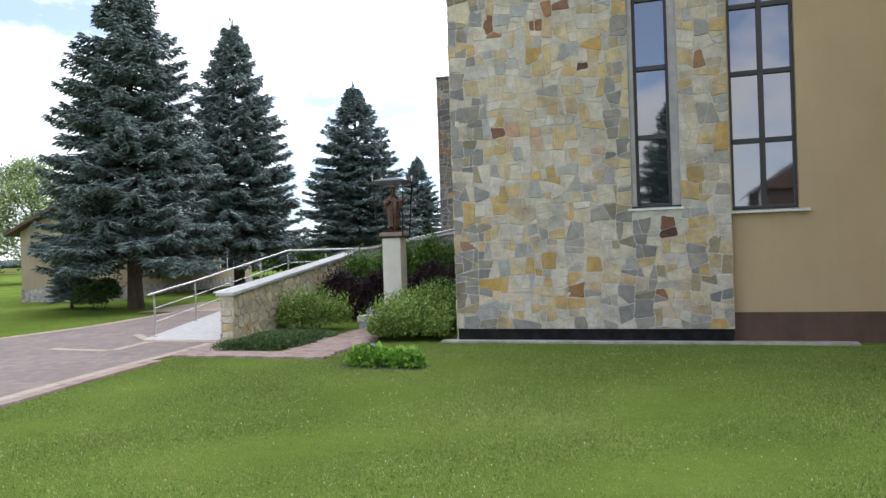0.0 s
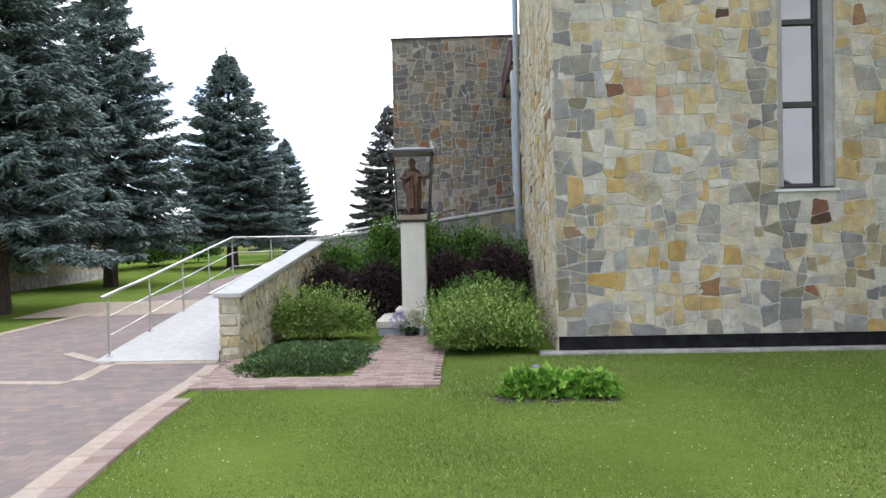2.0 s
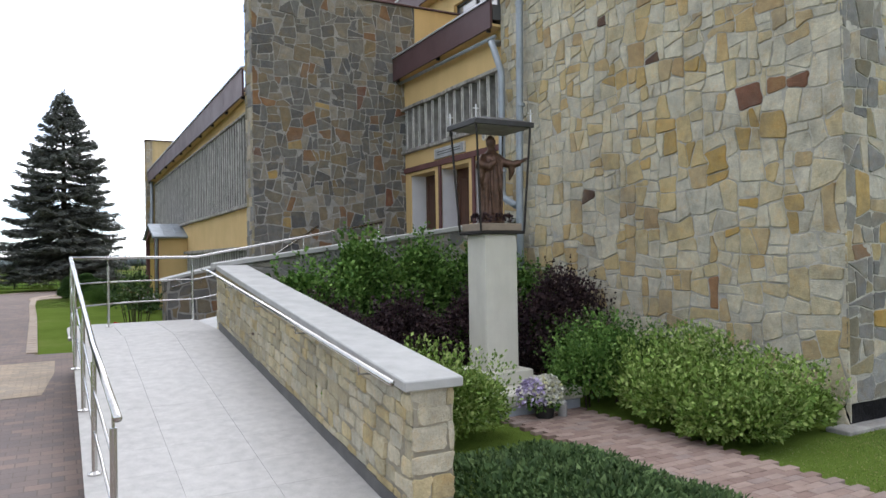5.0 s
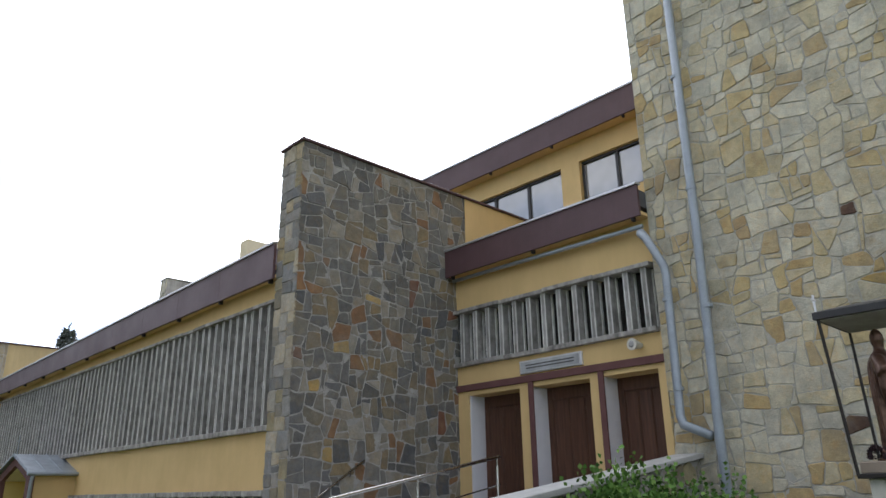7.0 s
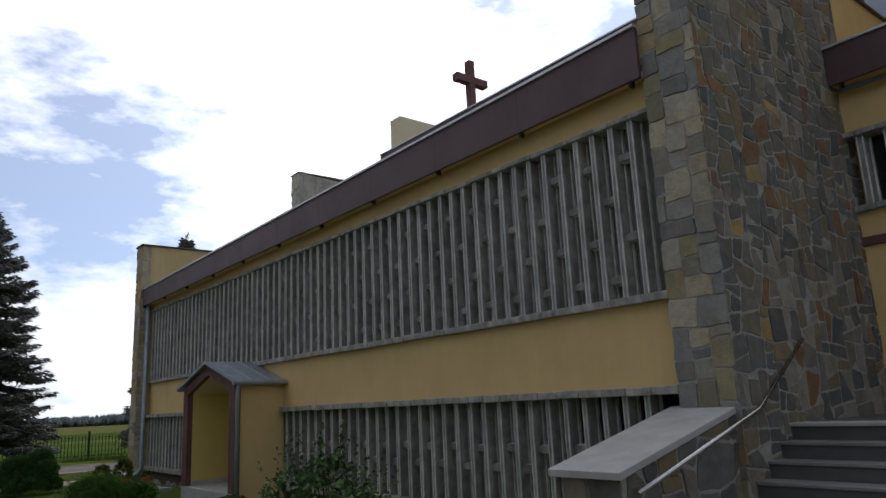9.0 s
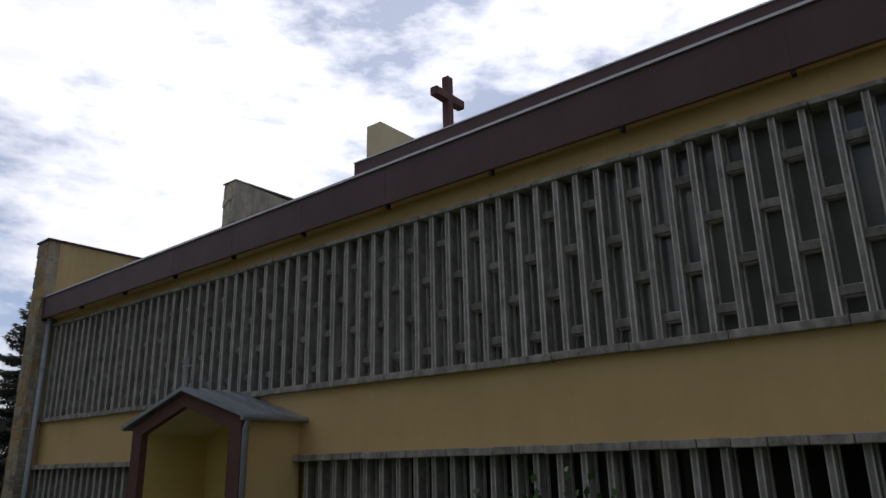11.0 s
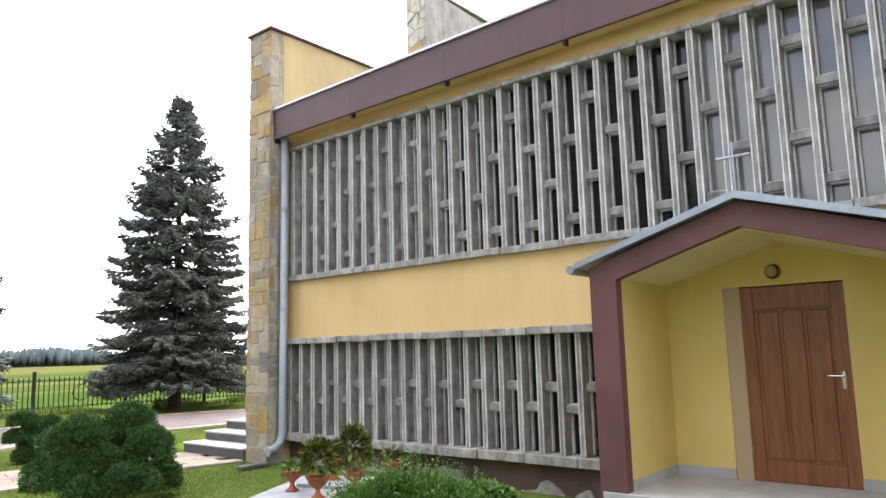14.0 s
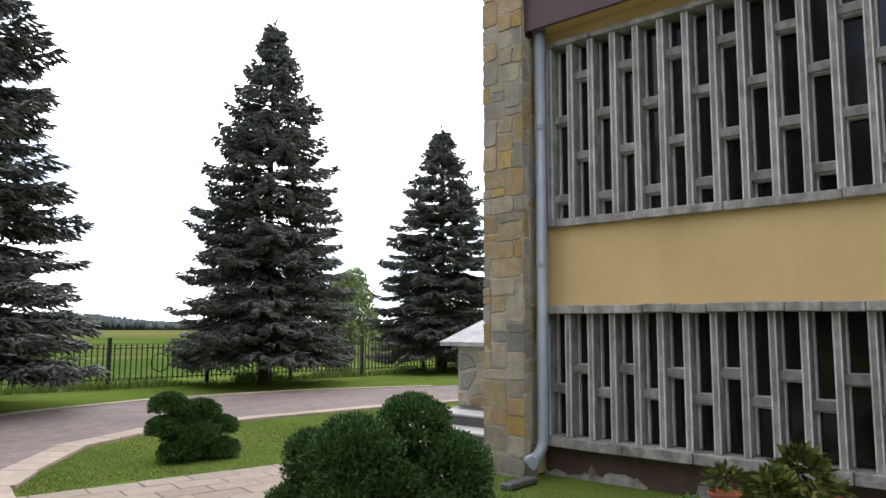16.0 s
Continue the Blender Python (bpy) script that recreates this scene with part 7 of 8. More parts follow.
# garden by the nave
bush("round_thuja", (-3.12, 39.31, 0.0), [(-0.23, 0.05, 0.58, 0.40, 0.40, 0.40), (-0.45, 0.36, 0.26, 0.28, 0.28, 0.26), (-0.34, 0.39, 0.62, 0.22, 0.22, 0.24), (-0.48, -0.07, 0.30, 0.30, 0.30, 0.26), (0.31, -0.05, 0.82, 0.31, 0.31, 0.28), (0.37, -0.42, 0.50, 0.30, 0.30, 0.34), (-0.12, -0.30, 0.40, 0.23, 0.23, 0.26), (0.08, -0.52, 0.22, 0.34, 0.34, 0.24), (-0.32, -0.36, 0.16, 0.26, 0.26, 0.20), (0.54, -0.38, 0.18, 0.26, 0.26, 0.24), (0.17, 0.18, 0.45, 0.42, 0.42, 0.40), (-0.05, 0.46, 0.30, 0.34, 0.34, 0.32)], 105000, 0.027, M["leaf_thuja"], "large dark green dwarf conifer of rounded lobes on the lawn", 241, slim=0.20, upright=0.5, stems=1, inner=2.4)
bush("cushion_thuja", (-2.1, 43.7, -0.08), [(-0.24, 0.1, 0.72, 0.24, 0.24, 0.16), (0.14, 0.0, 0.60, 0.27, 0.26, 0.18), (0.38, -0.1, 0.42, 0.22, 0.22, 0.15), (-0.36, 0.0, 0.46, 0.20, 0.22, 0.15), (0.02, -0.18, 0.36, 0.28, 0.24, 0.17), (0.30, -0.22, 0.16, 0.26, 0.22, 0.15), (-0.20, -0.12, 0.17, 0.26, 0.24, 0.15), (0.0, 0.05, 0.42, 0.33, 0.30, 0.34), (0.05, 0.0, 0.2, 0.34, 0.3, 0.2)], 60000, 0.022, M["leaf_thuja"], "small clipped conifer of rounded cushions on the lawn", 242, slim=0.32, upright=0.3, stems=5, inner=2.2)
bush("spreading_juniper", (-2.45, 35.12, 0.0), [(-0.22, 0.18, 0.24, 0.34, 0.34, 0.26), (0.20, -0.15, 0.26, 0.38, 0.36, 0.28), (-0.02, 0.0, 0.36, 0.30, 0.30, 0.22), (0.45, -0.35, 0.17, 0.34, 0.30, 0.20), (-0.1, -0.3, 0.15, 0.3, 0.3, 0.18)], 24000, 0.030, M["leaf_mid"], "spreading bright green juniper near the slab", 243, slim=0.2, upright=0.4, stems=6, sprigs=420)
bush("rose_bush", (-2.05, 25.6, gz(25.6)), [(-0.25, 0.3, 0.75, 0.5, 0.55, 0.5), (0.1, -0.35, 0.6, 0.5, 0.5, 0.45), (0.0, 0.1, 1.05, 0.35, 0.4, 0.3)], 750, 0.06, M["leaf_juniper"], "loose rose bush before the lower windows", 244, slim=0.4, stems=16, sprigs=60)
bush("red_bedding", (-2.6, 24.4, gz(24.4)), [(0.0, 0.0, 0.12, 0.2, 0.18, 0.1)], 420, 0.04, M["petal_red"], "cushion of bright red bedding flowers", 245, "flowers", stems=4)
bush("foundation_shrub", (-1.35, 30.3, gz(30)), [(0.0, 0.0, 0.2, 0.35, 0.35, 0.22)], 2500, 0.045, M["leaf_thuja"], "low dark shrub beside the porch", 246)
bush("foundation_shrub", (-1.6, 34.9, 0.0), [(0.0, 0.0, 0.16, 0.4, 0.4, 0.2)], 2500, 0.045, M["leaf_mid"], "low green shrub near the porch", 247)

slab = thing("garden_slab", (-1.3, 37.1, 0.0), "whitewashed low concrete slab with a raised panel on the lawn", "slab")
part("base", prism(bmesh.new(), [(-1.05, 38.15), (-2.30, 37.55), (-1.85, 36.0), (-0.38, 36.35)], "z", -0.02, 0.07), M["slab_white"], slab)
part("raised_panel", prism(bmesh.new(), [(-1.05, 37.85), (-1.60, 37.6), (-1.30, 36.5), (-0.58, 36.6)], "z", 0.07, 0.11), M["slab_white"], slab)


def urn(x, y, z, label, tall, seed):
    u = thing("urn_planter", (x, y, z), label, "planter", "urns on the slab")
    k = 0.80
    part("bowl", lathe(bmesh.new(), [(r * k, h * k) for r, h in ((0.03, 0.12), (0.05, 0.14), (0.125, 0.20), (0.15, 0.27), (0.165, 0.275), (0.165, 0.295), (0.14, 0.295), (0.12, 0.25))], (x, y, z), 22), M["terracotta"], u, "", True)
    part("foot", lathe(bmesh.new(), [(r * k, h * k) for r, h in ((0.095, 0), (0.095, 0.02), (0.05, 0.05), (0.035, 0.09), (0.032, 0.125))], (x, y, z), 22), M["terracotta"], u, "", True)
    gg = np.random.default_rng(seed)
    n = 520 if tall > 0.1 else 90
    p, d = crown_points(gg, n, [(0, 0, 0.25 + tall * 0.55, 0.09 + 0.20 * tall, 0.09 + 0.20 * tall, 0.06 + tall * 0.55)])
    ln = gg.uniform(0.05, 0.10, n) * (1 + tall)
    v, f = leaf_quads(p, d + [0, 0, -0.35] + gg.normal(scale=0.3, size=d.shape), gg.normal(size=d.shape) + [0, 0, 1], ln, ln * 0.2)
    raw("plant", v, f, M["leaf_croton"] if tall else M["leaf_mid"], u, "drooping variegated leaves" if tall else "")
    return u


urn(-1.78, 37.45, 0.07, "small terracotta urn planter with a low plant", 0.0, 1)
urn(-1.90, 36.86, 0.07, "terracotta urn planter with a variegated plant", 0.26, 2)
urn(-1.18, 37.42, 0.11, "terracotta urn planter at the back of the slab", 0.10, 4)
urn(-1.42, 36.80, 0.07, "terracotta urn planter with a tall variegated plant", 0.34, 3)
urn(-0.88, 36.72, 0.11, "small terracotta urn planter at the edge of the slab", 0.05, 5)

# ---- back door steps and stone lean-to ----
backst = thing("back_steps", (0.5, 41.2, 0.0), "dark granite steps at the back of the church", "stairs")
for k in range(3):
    boxed("step", (-0.35 + 0.42 * k, 1.6, 40.45, 42.2, 0.15 * k, 0.15 * (k + 1)), M["granite_dark"], backst, "", 0.01)
    boxed("tread", (-0.38 + 0.42 * k, 0.07 + 0.42 * k, 40.45, 42.2, 0.15 * (k + 1), 0.15 * (k + 1) + 0.03), M["granite_cap"], backst, "worn pale granite tread", 0.005)
leanto = tagged(part("wall_lean_to", box(bmesh.new(), 1.47, 3.4, 40.42, 42.25, 0.0, 1.34), M["mortar_light"]), "low stone lean-to by the back steps", "wall", "", "structure")
lay(leanto, ragged([(-42.25, 0.45), (-40.42, 0.45), (-40.42, 1.3), (-42.25, 1.3)], 0.36, 0.3, 0.03, 91), face_x(1.47), M["stone_light"], M["stones_light"], 92, 0.02)
bm = prism(bmesh.new(), [(1.28, 1.34), (1.28, 1.40), (3.5, 2.10), (3.5, 2.02)], "y", 40.40, 42.45)
part("roof", bm, M["slab_white"], leanto, "white sheet roof")

# ---- fence ----
fence = thing("fence", (2.0, 54.3, 0.0), "dark metal picket fence along the field", "fence")
FA, FB = (-14.0, 56.6), (24.0, 50.6)
fl = math.hypot(FB[0] - FA[0], FB[1] - FA[1])
fd = ((FB[0] - FA[0]) / fl, (FB[1] - FA[1]) / fl)
fang = math.atan2(fd[1], fd[0])


def mesh_of(bm, name, mat):
    me = bpy.data.meshes.new(name)
    bm.to_mesh(me)
    bm.free()
    me.materials.append(mat)
    return me


picket = mesh_of(box(bmesh.new(), -0.015, 0.015, -0.011, 0.011, 0.16, 1.12), "picket", M["fence"])
fpost = mesh_of(box(bmesh.new(), -0.05, 0.05, -0.05, 0.05, -0.1, 1.3, 0.008), "post", M["fence"])
span = 2.65
npost = int(fl / span)
for i in range(npost + 1):
    s = i * span
    x, y = FA[0] + fd[0] * s, FA[1] + fd[1] * s
    ob = new("post", fpost)
    ob.parent, ob.location, ob.rotation_euler = fence, Vector((x, y, gz(y, x))) - Vector((2.0, 54.3, 0.0)), (0, 0, fang)
    if i < npost:
        for zz in (0.22, 1.02):
            b = part("bar", tube(bmesh.new(), [(x, y, zz), (x + fd[0] * span, y + fd[1] * span, zz)], 0.016, 6), M["fence"], fence)
        cx, cy = x + fd[0] * span / 2, y + fd[1] * span / 2
        ring = [(cx + fd[0] * 0.24 * math.cos(a), cy + fd[1] * 0.24 * math.cos(a), 0.62 + 0.24 * math.sin(a)) for a in (2 * math.pi * k / 20 for k in range(21))]
        part("ring_ornament", tube(bmesh.new(), ring, 0.014, 5, False), M["fence"], fence)
        for k in range(1, 19):
            ss = s + span * k / 19
            xx, yy = FA[0] + fd[0] * ss, FA[1] + fd[1] * ss
            ob = new("picket", picket)
            ob.parent, ob.location, ob.rotation_euler = fence, Vector((xx, yy, gz(yy, xx))) - Vector((2.0, 54.3, 0.0)), (0, 0, fang)

# ---- house behind the spruces ----
HX0, HX1, HY0, HY1 = -19.0, -14.6, 20.9, 32.0
house = thing("house", (-17.0, 26.0, -0.3), "low ochre plastered house behind the spruces", "house")
hm = (HX0 + HX1) / 2
part("wall", prism(bmesh.new(), [(HX0, -0.6), (HX1, -0.6), (HX1, 2.85), (hm, 3.75), (HX0, 2.85)], "y", HY0, HY1), M["house_wall_shaded"], house)
boxed("base_band", (HX0 - 0.03, HX1 + 0.03, HY0 - 0.03, HY1 + 0.03, -0.6, 0.35), M["ledge"], house, "grey plinth")
for sg, e in ((-1, HX0), (1, HX1)):
    slope = prism(bmesh.new(), [(hm, 3.78), (e + sg * 0.5, 2.67), (e + sg * 0.5, 2.79), (hm, 3.92)], "y", HY0 - 0.4, HY1 + 0.4)
    part("roof", slope, M["roof_brown"], house, "brown sheet roof")
    part("gutter", tube(bmesh.new(), [(e + sg * 0.54, HY0 - 0.4, 2.70), (e + sg * 0.54, HY1 + 0.4, 2.70)], 0.05, 8), M["zinc"], house)
for y in (23.2, 26.4, 29.6):
    w = boxed("window", (HX1 + 0.004, HX1 + 0.03, y - 0.6, y + 0.6, 0.9, 2.1), M["glass_dark"], house, "dark pane")
    f = bmesh.new()
    for d in ((y - 0.66, y - 0.58), (y + 0.58, y + 0.66), (y - 0.03, y + 0.03)):
        box(f, HX1 + 0.006, HX1 + 0.06, d[0], d[1], 0.84, 2.16)
    part("frame", f, M["white_paint"], w, "white frame")

# the neighbour's house, seen only as a mirror image in the front windows
neighbour = thing("house", (19.5, -33.0, -0.3), "dark gabled house mirrored in the front windows", "house")
part("wall", box(bmesh.new(), 14.5, 24.5, -38.0, -30.0, -0.4, 5.0), M["plinth_brown"], neighbour)
part("roof", prism(bmesh.new(), [(13.7, 4.6), (14.5, 5.0), (24.5, 5.0), (25.3, 4.6), (19.5, 8.6)], "y", -38.5, -29.5), M["roof_brown"], neighbour, "brown sheet roof")
part("corner_post", box(bmesh.new(), 14.3, 14.7, -29.98, -29.8, -0.4, 4.9), M["white_paint"], neighbour, "white corner post")

# ---- broadleaf trees and far woods ----
def leafy_tree(name, loc, h, r, n, label, seed):
    g = np.random.default_rng(seed)
    t = thing(name, loc, label, "tree", "broadleaf trees")
    bm = bmesh.new()
    tube(bm, [(0, 0, -0.1), (0.05, 0, h * 0.3), (0, 0.05, h * 0.8)], [0.16, 0.12, 0.03], 8)
    blobs = []
    for k in range(16):
        a, e = k * 2.4 + g.uniform(-0.4, 0.4), h * (0.18 + 0.72 * (k / 15))
        rr = r * math.sin(math.pi * min(0.96, 0.25 + 0.72 * k / 15)) * g.uniform(0.45, 0.8)
        tip = (rr * math.cos(a), rr * math.sin(a), e)
        tube(bm, [(0, 0, e * 0.7), (tip[0] * 0.5, tip[1] * 0.5, e * 0.86), tip], [0.05, 0.035, 0.012], 5, False)
        s = r * g.uniform(0.26, 0.44)
        blobs.append((*tip, s, s, s * 0.8))
    me = bpy.data.meshes.new("trunk")
    bm.to_mesh(me)
    bm.free()
    attach(new("trunk", me), M["bark"], t)
    p, d = crown_points(g, n, blobs)
    p = p + g.normal(scale=r * 0.05, size=p.shape)
    v, f = leaf_quads(p, d + g.normal(scale=0.8, size=d.shape), g.normal(size=d.shape) + [0, 0, 1], np.full(n, 0.19), np.full(n, 0.075))
    raw("crown", v, f, M["leaf_tree"], t, "light green foliage")
    return t


leafy_tree("birch_tree", (20.2, 65.5, gz(66, 19)), 4.6, 1.6, 5200, "light green young tree beyond the fence", 301)
leafy_tree("birch_tree", (22.2, 67.0, gz(67, 22)), 4.9, 1.7, 5200, "feathery light green tree beyond the fence", 302)
leafy_tree("lime_tree", (-35.5, 37.0, gz(37)), 8.6, 4.4, 16000, "light green broadleaf tree by the house", 303)
leafy_tree("lime_tree", (-40.5, 35.0, gz(35)), 7.8, 4.0, 14000, "light green broadleaf tree at the edge of the plot", 304)


def wood_belt(r0, h0, seed, n):
    """A far belt of trees: many small irregular crowns round the horizon."""
    g = np.random.default_rng(seed)
    a = g.uniform(0, 2 * math.pi, n)
    rr = r0 * g.uniform(0.9, 1.25, n)
    hill = 1 + 1.1 * np.exp(-((a - 1.21) / 0.085) ** 2) + 0.3 * np.clip(np.sin(a * 5), 0, 1)
    h = h0 * g.uniform(0.70, 1.06, n) * hill
    x, y = rr * np.cos(a), 25 + rr * np.sin(a)
    z = np.array([gz(yy, xx) for xx, yy in zip(x, y)]) - 1.0
    p = np.stack([x, y, z], 1)
    return spindles(p, np.tile([0.0, 0.001, 1.0], (n, 1)), h, r0 * 0.0036 * g.uniform(0.5, 1.6, n), 1.0)


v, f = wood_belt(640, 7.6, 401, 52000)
tagged(raw("far_woods", v, f, M["leaf_forest_hazed"]), "dark wooded ridge on the horizon, haze in its colour", "woods", "", "stuff")


# ---- kerbs, path pavers and the large stone faces ----
KERB = [(-0.95, -6), (-0.98, 0), (-1.01, 2.4), (-1.08, 4.0), (-1.24, 5.2), (-1.38, 6.4), (-1.45, 7.4), (-1.52, 8.4), (-1.67, 9.75)]
kerb = thing("kerb", (-1.3, 0, gz(5)), "flush beige kerb along the drive", "kerb", "", "structure")
kerb_me = brick_mesh("kerb_stone", 0.392, 0.20, 0.06, 0.006)
row_of(kerb, kerb_me, KERB, 0.40, M["kerb_beige"], -0.038)
edge_me = brick_mesh("edge_paver", 0.196, 0.22, 0.06, 0.005)
row_of(kerb, edge_me, [(x + 0.212, y) for x, y in KERB if y < 8.0], 0.20, M["paver_pink"], -0.040, "edge_paver")
row_of(kerb, kerb_me, [(-1.70, 9.86), (-3.34, 9.86)], 0.40, M["kerb_beige"], -0.04)
row_of(kerb, kerb_me, [(-3.34, 9.75), (-3.16, 8.5)], 0.40, M["kerb_beige"], -0.04)
row_of(kerb, kerb_me, [(-3.22, 8.42), (-4.7, 8.55)], 0.40, M["kerb_beige"], -0.04)
row_of(kerb, kerb_me, [(-3.42, 9.9), (-4.6, 10.9)], 0.40, M["kerb_beige"], -0.04)
row_of(kerb, kerb_me, [(-9.0, 0), (-8.6, 4), (-8.0, 9.0), (-7.5, 13.0), (-7.6, 17.6)], 0.40, M["kerb_beige"], -0.03)
inner_curve = [(-4.75, 40), (-4.62, 42.2), (-4.31, 43.4), (-3.65, 44.35), (-2.65, 45.5), (-1.15, 46.2), (0.8, 46.15), (4.0, 45.7), (7.6, 44.6)]
kerb2 = thing("kerb", (-4, 43, 0), "flush beige kerb round the bend of the drive", "kerb", "", "structure")
row_of(kerb2, kerb_me, inner_curve, 0.40, M["kerb_beige"], -0.035)
row_of(kerb2, kerb_me, [(x - 0.13, y + 0.16) for x, y in inner_curve], 0.40, M["kerb_beige"], -0.038)
row_of(kerb2, kerb_me, [(-7.4, 46.0), (-5.6, 48.3), (-3.9, 49.2), (-1.6, 50.1), (1.2, 50.5), (4.4, 49.9), (8.0, 48.2)], 0.40, M["kerb_beige"], -0.03)
row_of(kerb2, kerb_me, [(-4.3, 21.6), (-4.5, 30), (-4.7, 36), (-4.75, 40)], 0.40, M["kerb_beige"], -0.035)

path = thing("path", (0.3, 9.0, gz(9)), "pink-brown paver path to the shrine", "path", "", "structure")
paver_me = brick_mesh("paver", 0.196, 0.096, 0.05, 0.005)
paver_me.materials.append(M["paver_pink"])
home = origin_of(path)
rng = random.Random(17)
for (x0, x1, y0, y1) in ((-1.42, 1.66, 7.95, 8.55), (0.66, 1.66, 8.55, 12.5), (-1.48, -0.98, 8.55, 10.0)):
    j = 0
    y = y0
    while y < y1 - 0.02:
        x = x0 - (0.1 if j % 2 else 0.0)
        while x < x1:
            if x + 0.2 > x0 + 0.05:
                ob = new("paver", paver_me)
                ob.parent = path
                ob.location = Vector((x + 0.1, y + 0.05, gz(y) - 0.03 + rng.uniform(-0.003, 0.003))) - home
                ob.rotation_euler = (rng.uniform(-0.01, 0.01), rng.uniform(-0.01, 0.01), rng.uniform(-0.012, 0.012))
            x += 0.2
        y += 0.1
        j += 1
tagged(part("path_bed", box(box(bmesh.new(), -1.40, 1.64, 7.97, 8.57, gz(8) - 0.06, gz(8) - 0.008), 0.68, 1.64, 8.57, 12.6, gz(8) - 0.06, gz(8) - 0.008), M["soil"]), "dark joint bed under the pavers", "path", "", "structure")

back_path = thing("path", (-2.5, 42.0, 0.0), "pale slab path to the back steps", "path", "", "structure")
slab_me = brick_mesh("slab", 0.492, 0.292, 0.05, 0.006)
slab_me.materials.append(M["slab_beige"])
home = origin_of(back_path)
for j in range(6):
    for i in range(9):
        ob = new("slab", slab_me)
        ob.parent = back_path
        ob.location = Vector((-4.5 + 0.98 * (0.5 * i + (0.25 if j % 2 else 0)) - 0.199 * 0.3 * j, 42.85 - 0.199 * (0.5 * i + (0.25 if j % 2 else 0)) - 0.98 * 0.3 * j, -0.035 + rng.uniform(-0.003, 0.003))) - home
        ob.rotation_euler = (0, 0, -0.2)

row_of(kerb2, kerb_me, [(-4.72, 39.7), (-4.52, 40.4), (-4.24, 40.82), (-3.78, 41.02), (-3.23, 41.0), (-2.3, 40.84), (-0.9, 40.55)], 0.40, M["kerb_beige"], -0.033)
strip("pavement", [((-4.95, 39.9), (-4.66, 39.9)), ((-4.95, 40.5), (-4.48, 40.5)), ((-4.95, 40.9), (-4.15, 40.9)), ((-4.95, 41.2), (-3.6, 41.08)), ((-4.95, 42.95), (-4.2, 42.7))], M["paver_road"], 0.006, "brown-grey pavers at the mouth of the slab path", "pavement")

HOLE = (WX0, WX1, WZ, TOWER_TOP)
FRONT_ODD = {"brown": [(5.97, 3.0), (7.61, 1.71), (5.85, 4.13), (6.11, 4.9)],
             "rust": [(3.92, 1.58), (6.0, 0.64), (7.37, 0.64), (4.58, 3.75), (5.26, 5.75), (4.43, 5.71), (5.59, 6.03), (8.23, 4.76), (7.56, 1.95), (8.01, 2.21)],
             "ochre": [(4.48, 3.87), (5.43, 2.82), (6.22, 1.08), (3.79, 2.03), (4.43, 2.39), (7.97, 1.9), (8.16, 2.6), (5.51, 0.34), (8.42, 0.07), (6.46, 5.29), (5.18, 5.17), (8.51, 3.19), (4.49, 0.9), (5.1, 1.05), (5.49, 1.26)],
             "blush": [(6.34, 3.29), (4.75, 3.68), (5.3, 3.64)]}
SIDE_ODD = {"brown": [(-14.18, 5.14), (-14.31, 2.5), (-12.95, 4.33)], "rust": [(-11.35, 3.55), (-11.02, 3.53), (-12.06, 0.9)],
            "ochre": [(-13.82, 4.24), (-12.23, 4.05), (-13.27, 4.0), (-11.67, 3.04), (-11.31, 3.02), (-13.16, 2.86), (-12.12, 2.76), (-11.86, 2.6), (-11.45, 2.1), (-12.42, 3.0), (-11.71, 1.81), (-12.78, 3.25), (-10.91, 2.05)],
            "tan": [(-14.68, 5.1), (-11.76, 4.52), (-11.36, 4.53), (-12.68, 4.0), (-13.64, 2.32), (-13.49, 4.61), (-13.17, 5.14), (-15.41, 5.31), (-13.16, 2.05)]}


def front_greys(u, v, r):
    """Grey stones gather at the corner, beside the window and below it."""
    grey = 0.65 if u < 4.15 else 0.5 if 6.6 < u < 7.0 or (6.8 < u < 7.5 and v < 2.0) else 0.5 if v < 0.15 else 0.35 if u > 7.9 and v < 1.6 else 0.0
    return "grey" if r.random() < grey else None


lay(tower_front, quarry([(TX0, -0.06), (TX1, -0.06), (TX1, 9.0), (TX0, 9.0)], 0.275, 0.24, 0.009, 101, [HOLE]), face_y(TY0 + 0.02), M["stone_light"], M["stones_light"], 102, 0.010, 300, lambda u, v: v, pick=odd_stones(FRONT_ODD, front_greys))
lay(tower_side, quarry([(-TY1, -0.3), (-TY0, -0.3), (-TY0, TOWER_TOP), (-TY1, TOWER_TOP)], 0.285, 0.24, 0.011, 103), face_x(TX0 + 0.02), M["stone_pale"], M["stones_pale"], 104, 0.016, 300, lambda u, v: abs(v - 2.2), pick=odd_stones(SIDE_ODD))

# ---- lawn blades ----
def blades(n, x0, x1, y0, y1, skip, seed, h0, wide=0.0045):
    g = np.random.default_rng(seed)
    x, y = g.uniform(x0, x1, n), g.uniform(y0, y1, n)
    keep = ~skip(x, y)
    x, y = x[keep], y[keep]
    n = len(x)
    patch = 0.75 + 0.35 * np.sin(x * 1.7 + 2 * np.sin(y * 0.9)) * np.sin(y * 1.3 + 1.0)
    h = h0 * g.uniform(0.5, 1.3, n) * patch
    a = g.uniform(0, 6.283, n)
    z = np.interp(y, [12, 36], [-0.3, 0.0]) - 0.025
    lean = g.uniform(0.1, 0.75, n)
    p = np.stack([x, y, z], 1)
    s = np.stack([np.cos(a), np.sin(a), 0 * a], 1) * (wide * g.uniform(0.8, 1.8, n))[:, None]
    tip = p + np.stack([-np.sin(a) * lean * h, np.cos(a) * lean * h, h], 1)
    v = np.stack([p - s, p + s, tip], 1).reshape(-1, 3)
    return v, np.arange(3 * n).reshape(-1, 3)


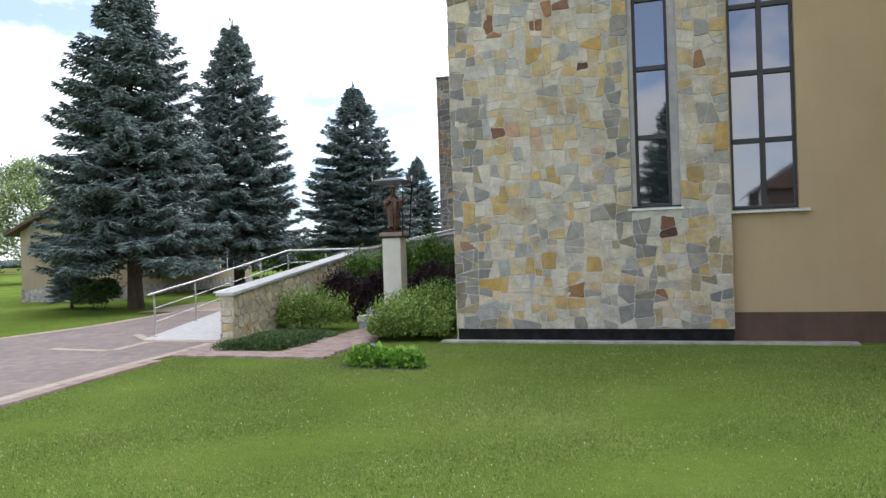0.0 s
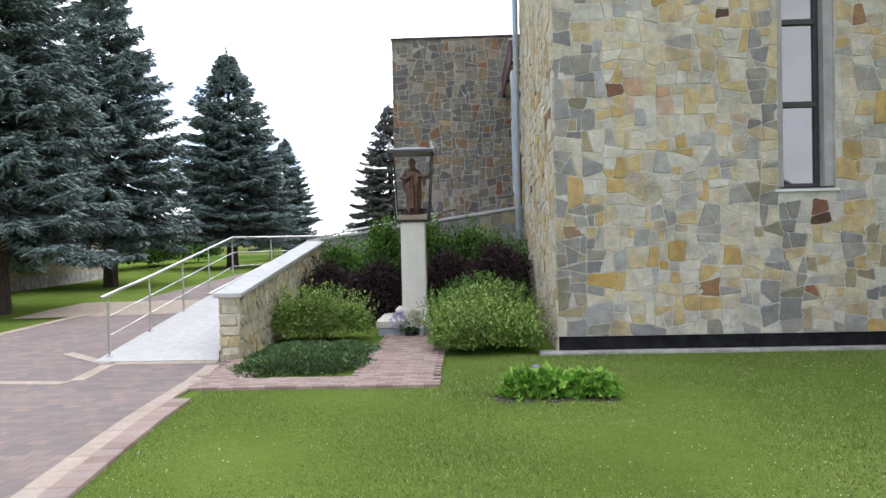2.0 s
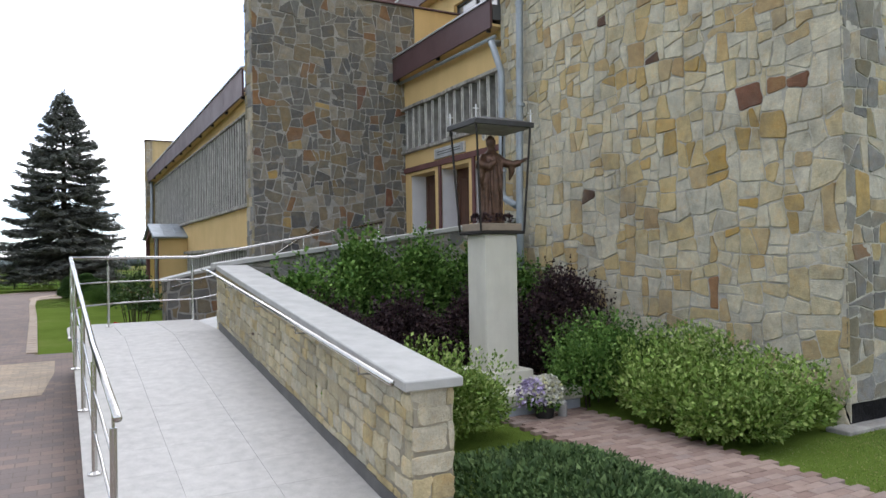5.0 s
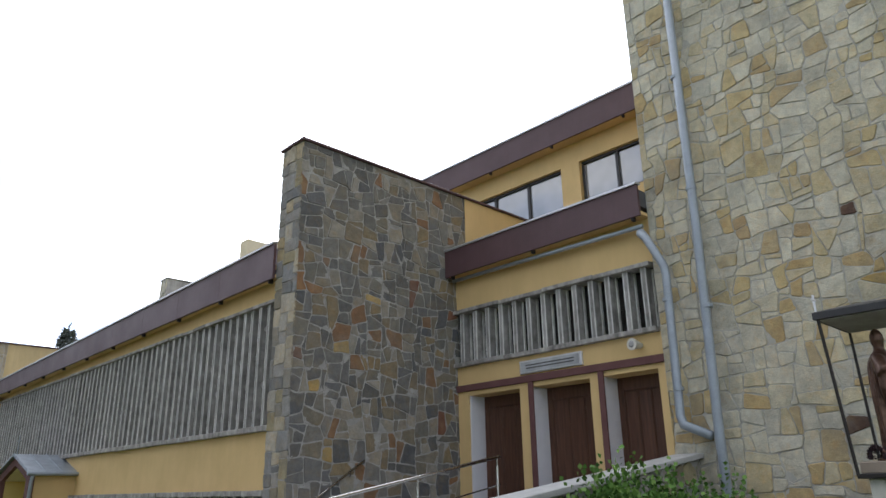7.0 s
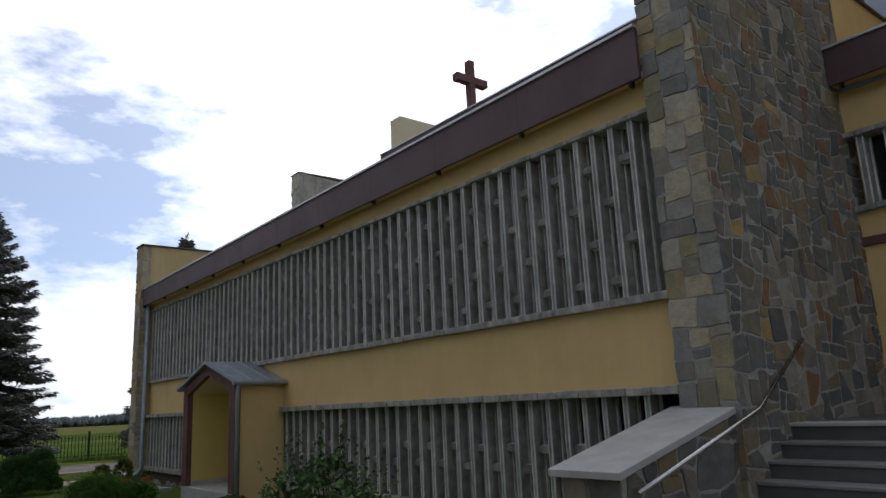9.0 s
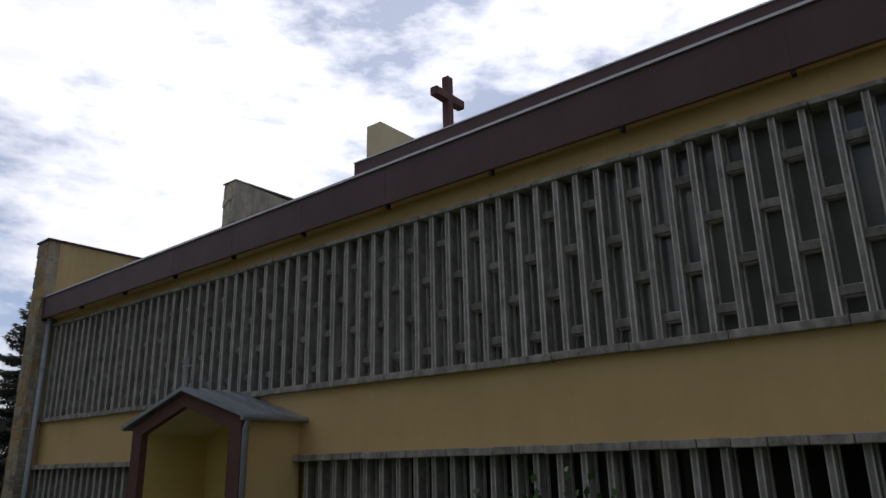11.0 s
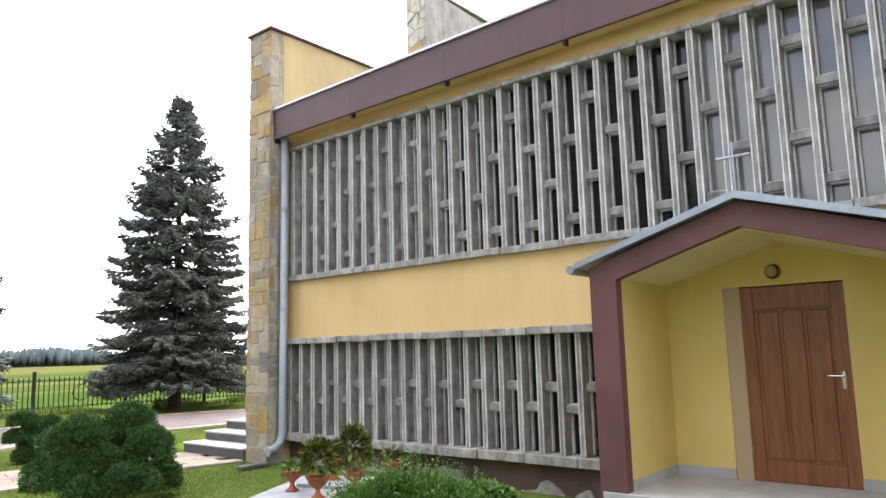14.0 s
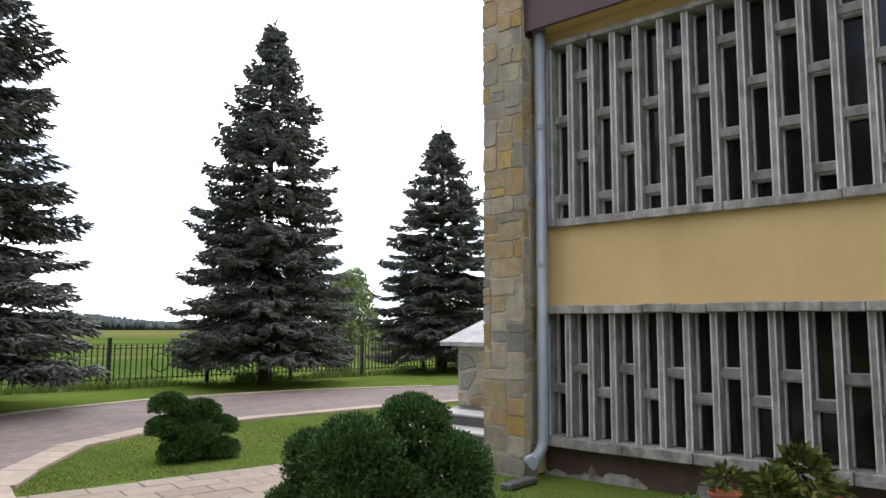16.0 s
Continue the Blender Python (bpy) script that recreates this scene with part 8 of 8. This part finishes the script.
def paved(x, y):
    return (x < np.interp(y, [q for _, q in KERB], [p + 0.30 for p, _ in KERB])) | ((y > 7.9) & (x < 1.75)) | (y > 10.2)


v, f = blades(520000, -1.4, 11.4, -2.0, 10.25, paved, 501, 0.028)
tagged(raw("grass", v, f, M["grass_blade"]), "short mown lawn grass before the tower", "grass", "", "stuff")


def paved2(x, y):
    bend = y > np.interp(x, [p for p, _ in inner_curve], [q - 0.14 for _, q in inner_curve])
    apron = (y > 39.8) & (y < 43.0) & (x < np.interp(y, [39.8, 40.4, 40.9, 41.1], [-4.6, -4.45, -4.0, -3.2]))
    slabs = (y > 41.0) & (y < 43.4) & (y > 40.9 - 0.2 * (x + 4.5)) & (y < 43.0 - 0.2 * (x + 4.5))
    return ((x > -0.05) & (y < 43.6)) | apron | slabs | bend


v, f = blades(360000, -4.6, 3.0, 34.2, 46.1, paved2, 502, 0.024)
tagged(raw("grass", v, f, M["grass_blade"]), "mown grass beside the nave", "grass", "", "stuff")


def off_fence(x, y):
    d = y - (FA[1] + (x - FA[0]) * fd[1] / fd[0])
    return (d < -0.35) | (d > 0.9) | (np.sin(x * 2.3) + np.sin(x * 0.9 + 1) < d * 2.0 - 1.2)


v, f = blades(90000, -12.0, 18.0, 51.0, 57.6, off_fence, 504, 0.30, 0.009)
tagged(raw("tall_grass", v, f, M["grass_blade"]), "uncut tall grass along the picket fence", "grass", "", "stuff")


def clover_heads(n, seed):
    """Tiny pale flower heads scattered in drifts over the lawn."""
    g = np.random.default_rng(seed)
    x, y = g.uniform(-1.2, 8.5, n), g.uniform(-1.5, 9.0, n)
    drift = np.sin(x * 1.1 + 1.5 * np.sin(y * 0.7)) * np.sin(y * 0.9 + 0.5) + g.normal(scale=0.5, size=n)
    keep = (drift > 0.25) & ~paved(x, y)
    p = np.stack([x[keep], y[keep], np.full(keep.sum(), -0.298)], 1)
    m = len(p)
    return spindles(p, g.normal(scale=0.25, size=(m, 3)) + [0, 0, 1.0], g.uniform(0.010, 0.017, m), g.uniform(0.004, 0.007, m), 1.0)


v, f = clover_heads(1700, 503)
tagged(raw("clover", v, f, M["petal_white"]), "tiny white clover heads in the mown lawn", "clover", "", "stuff")
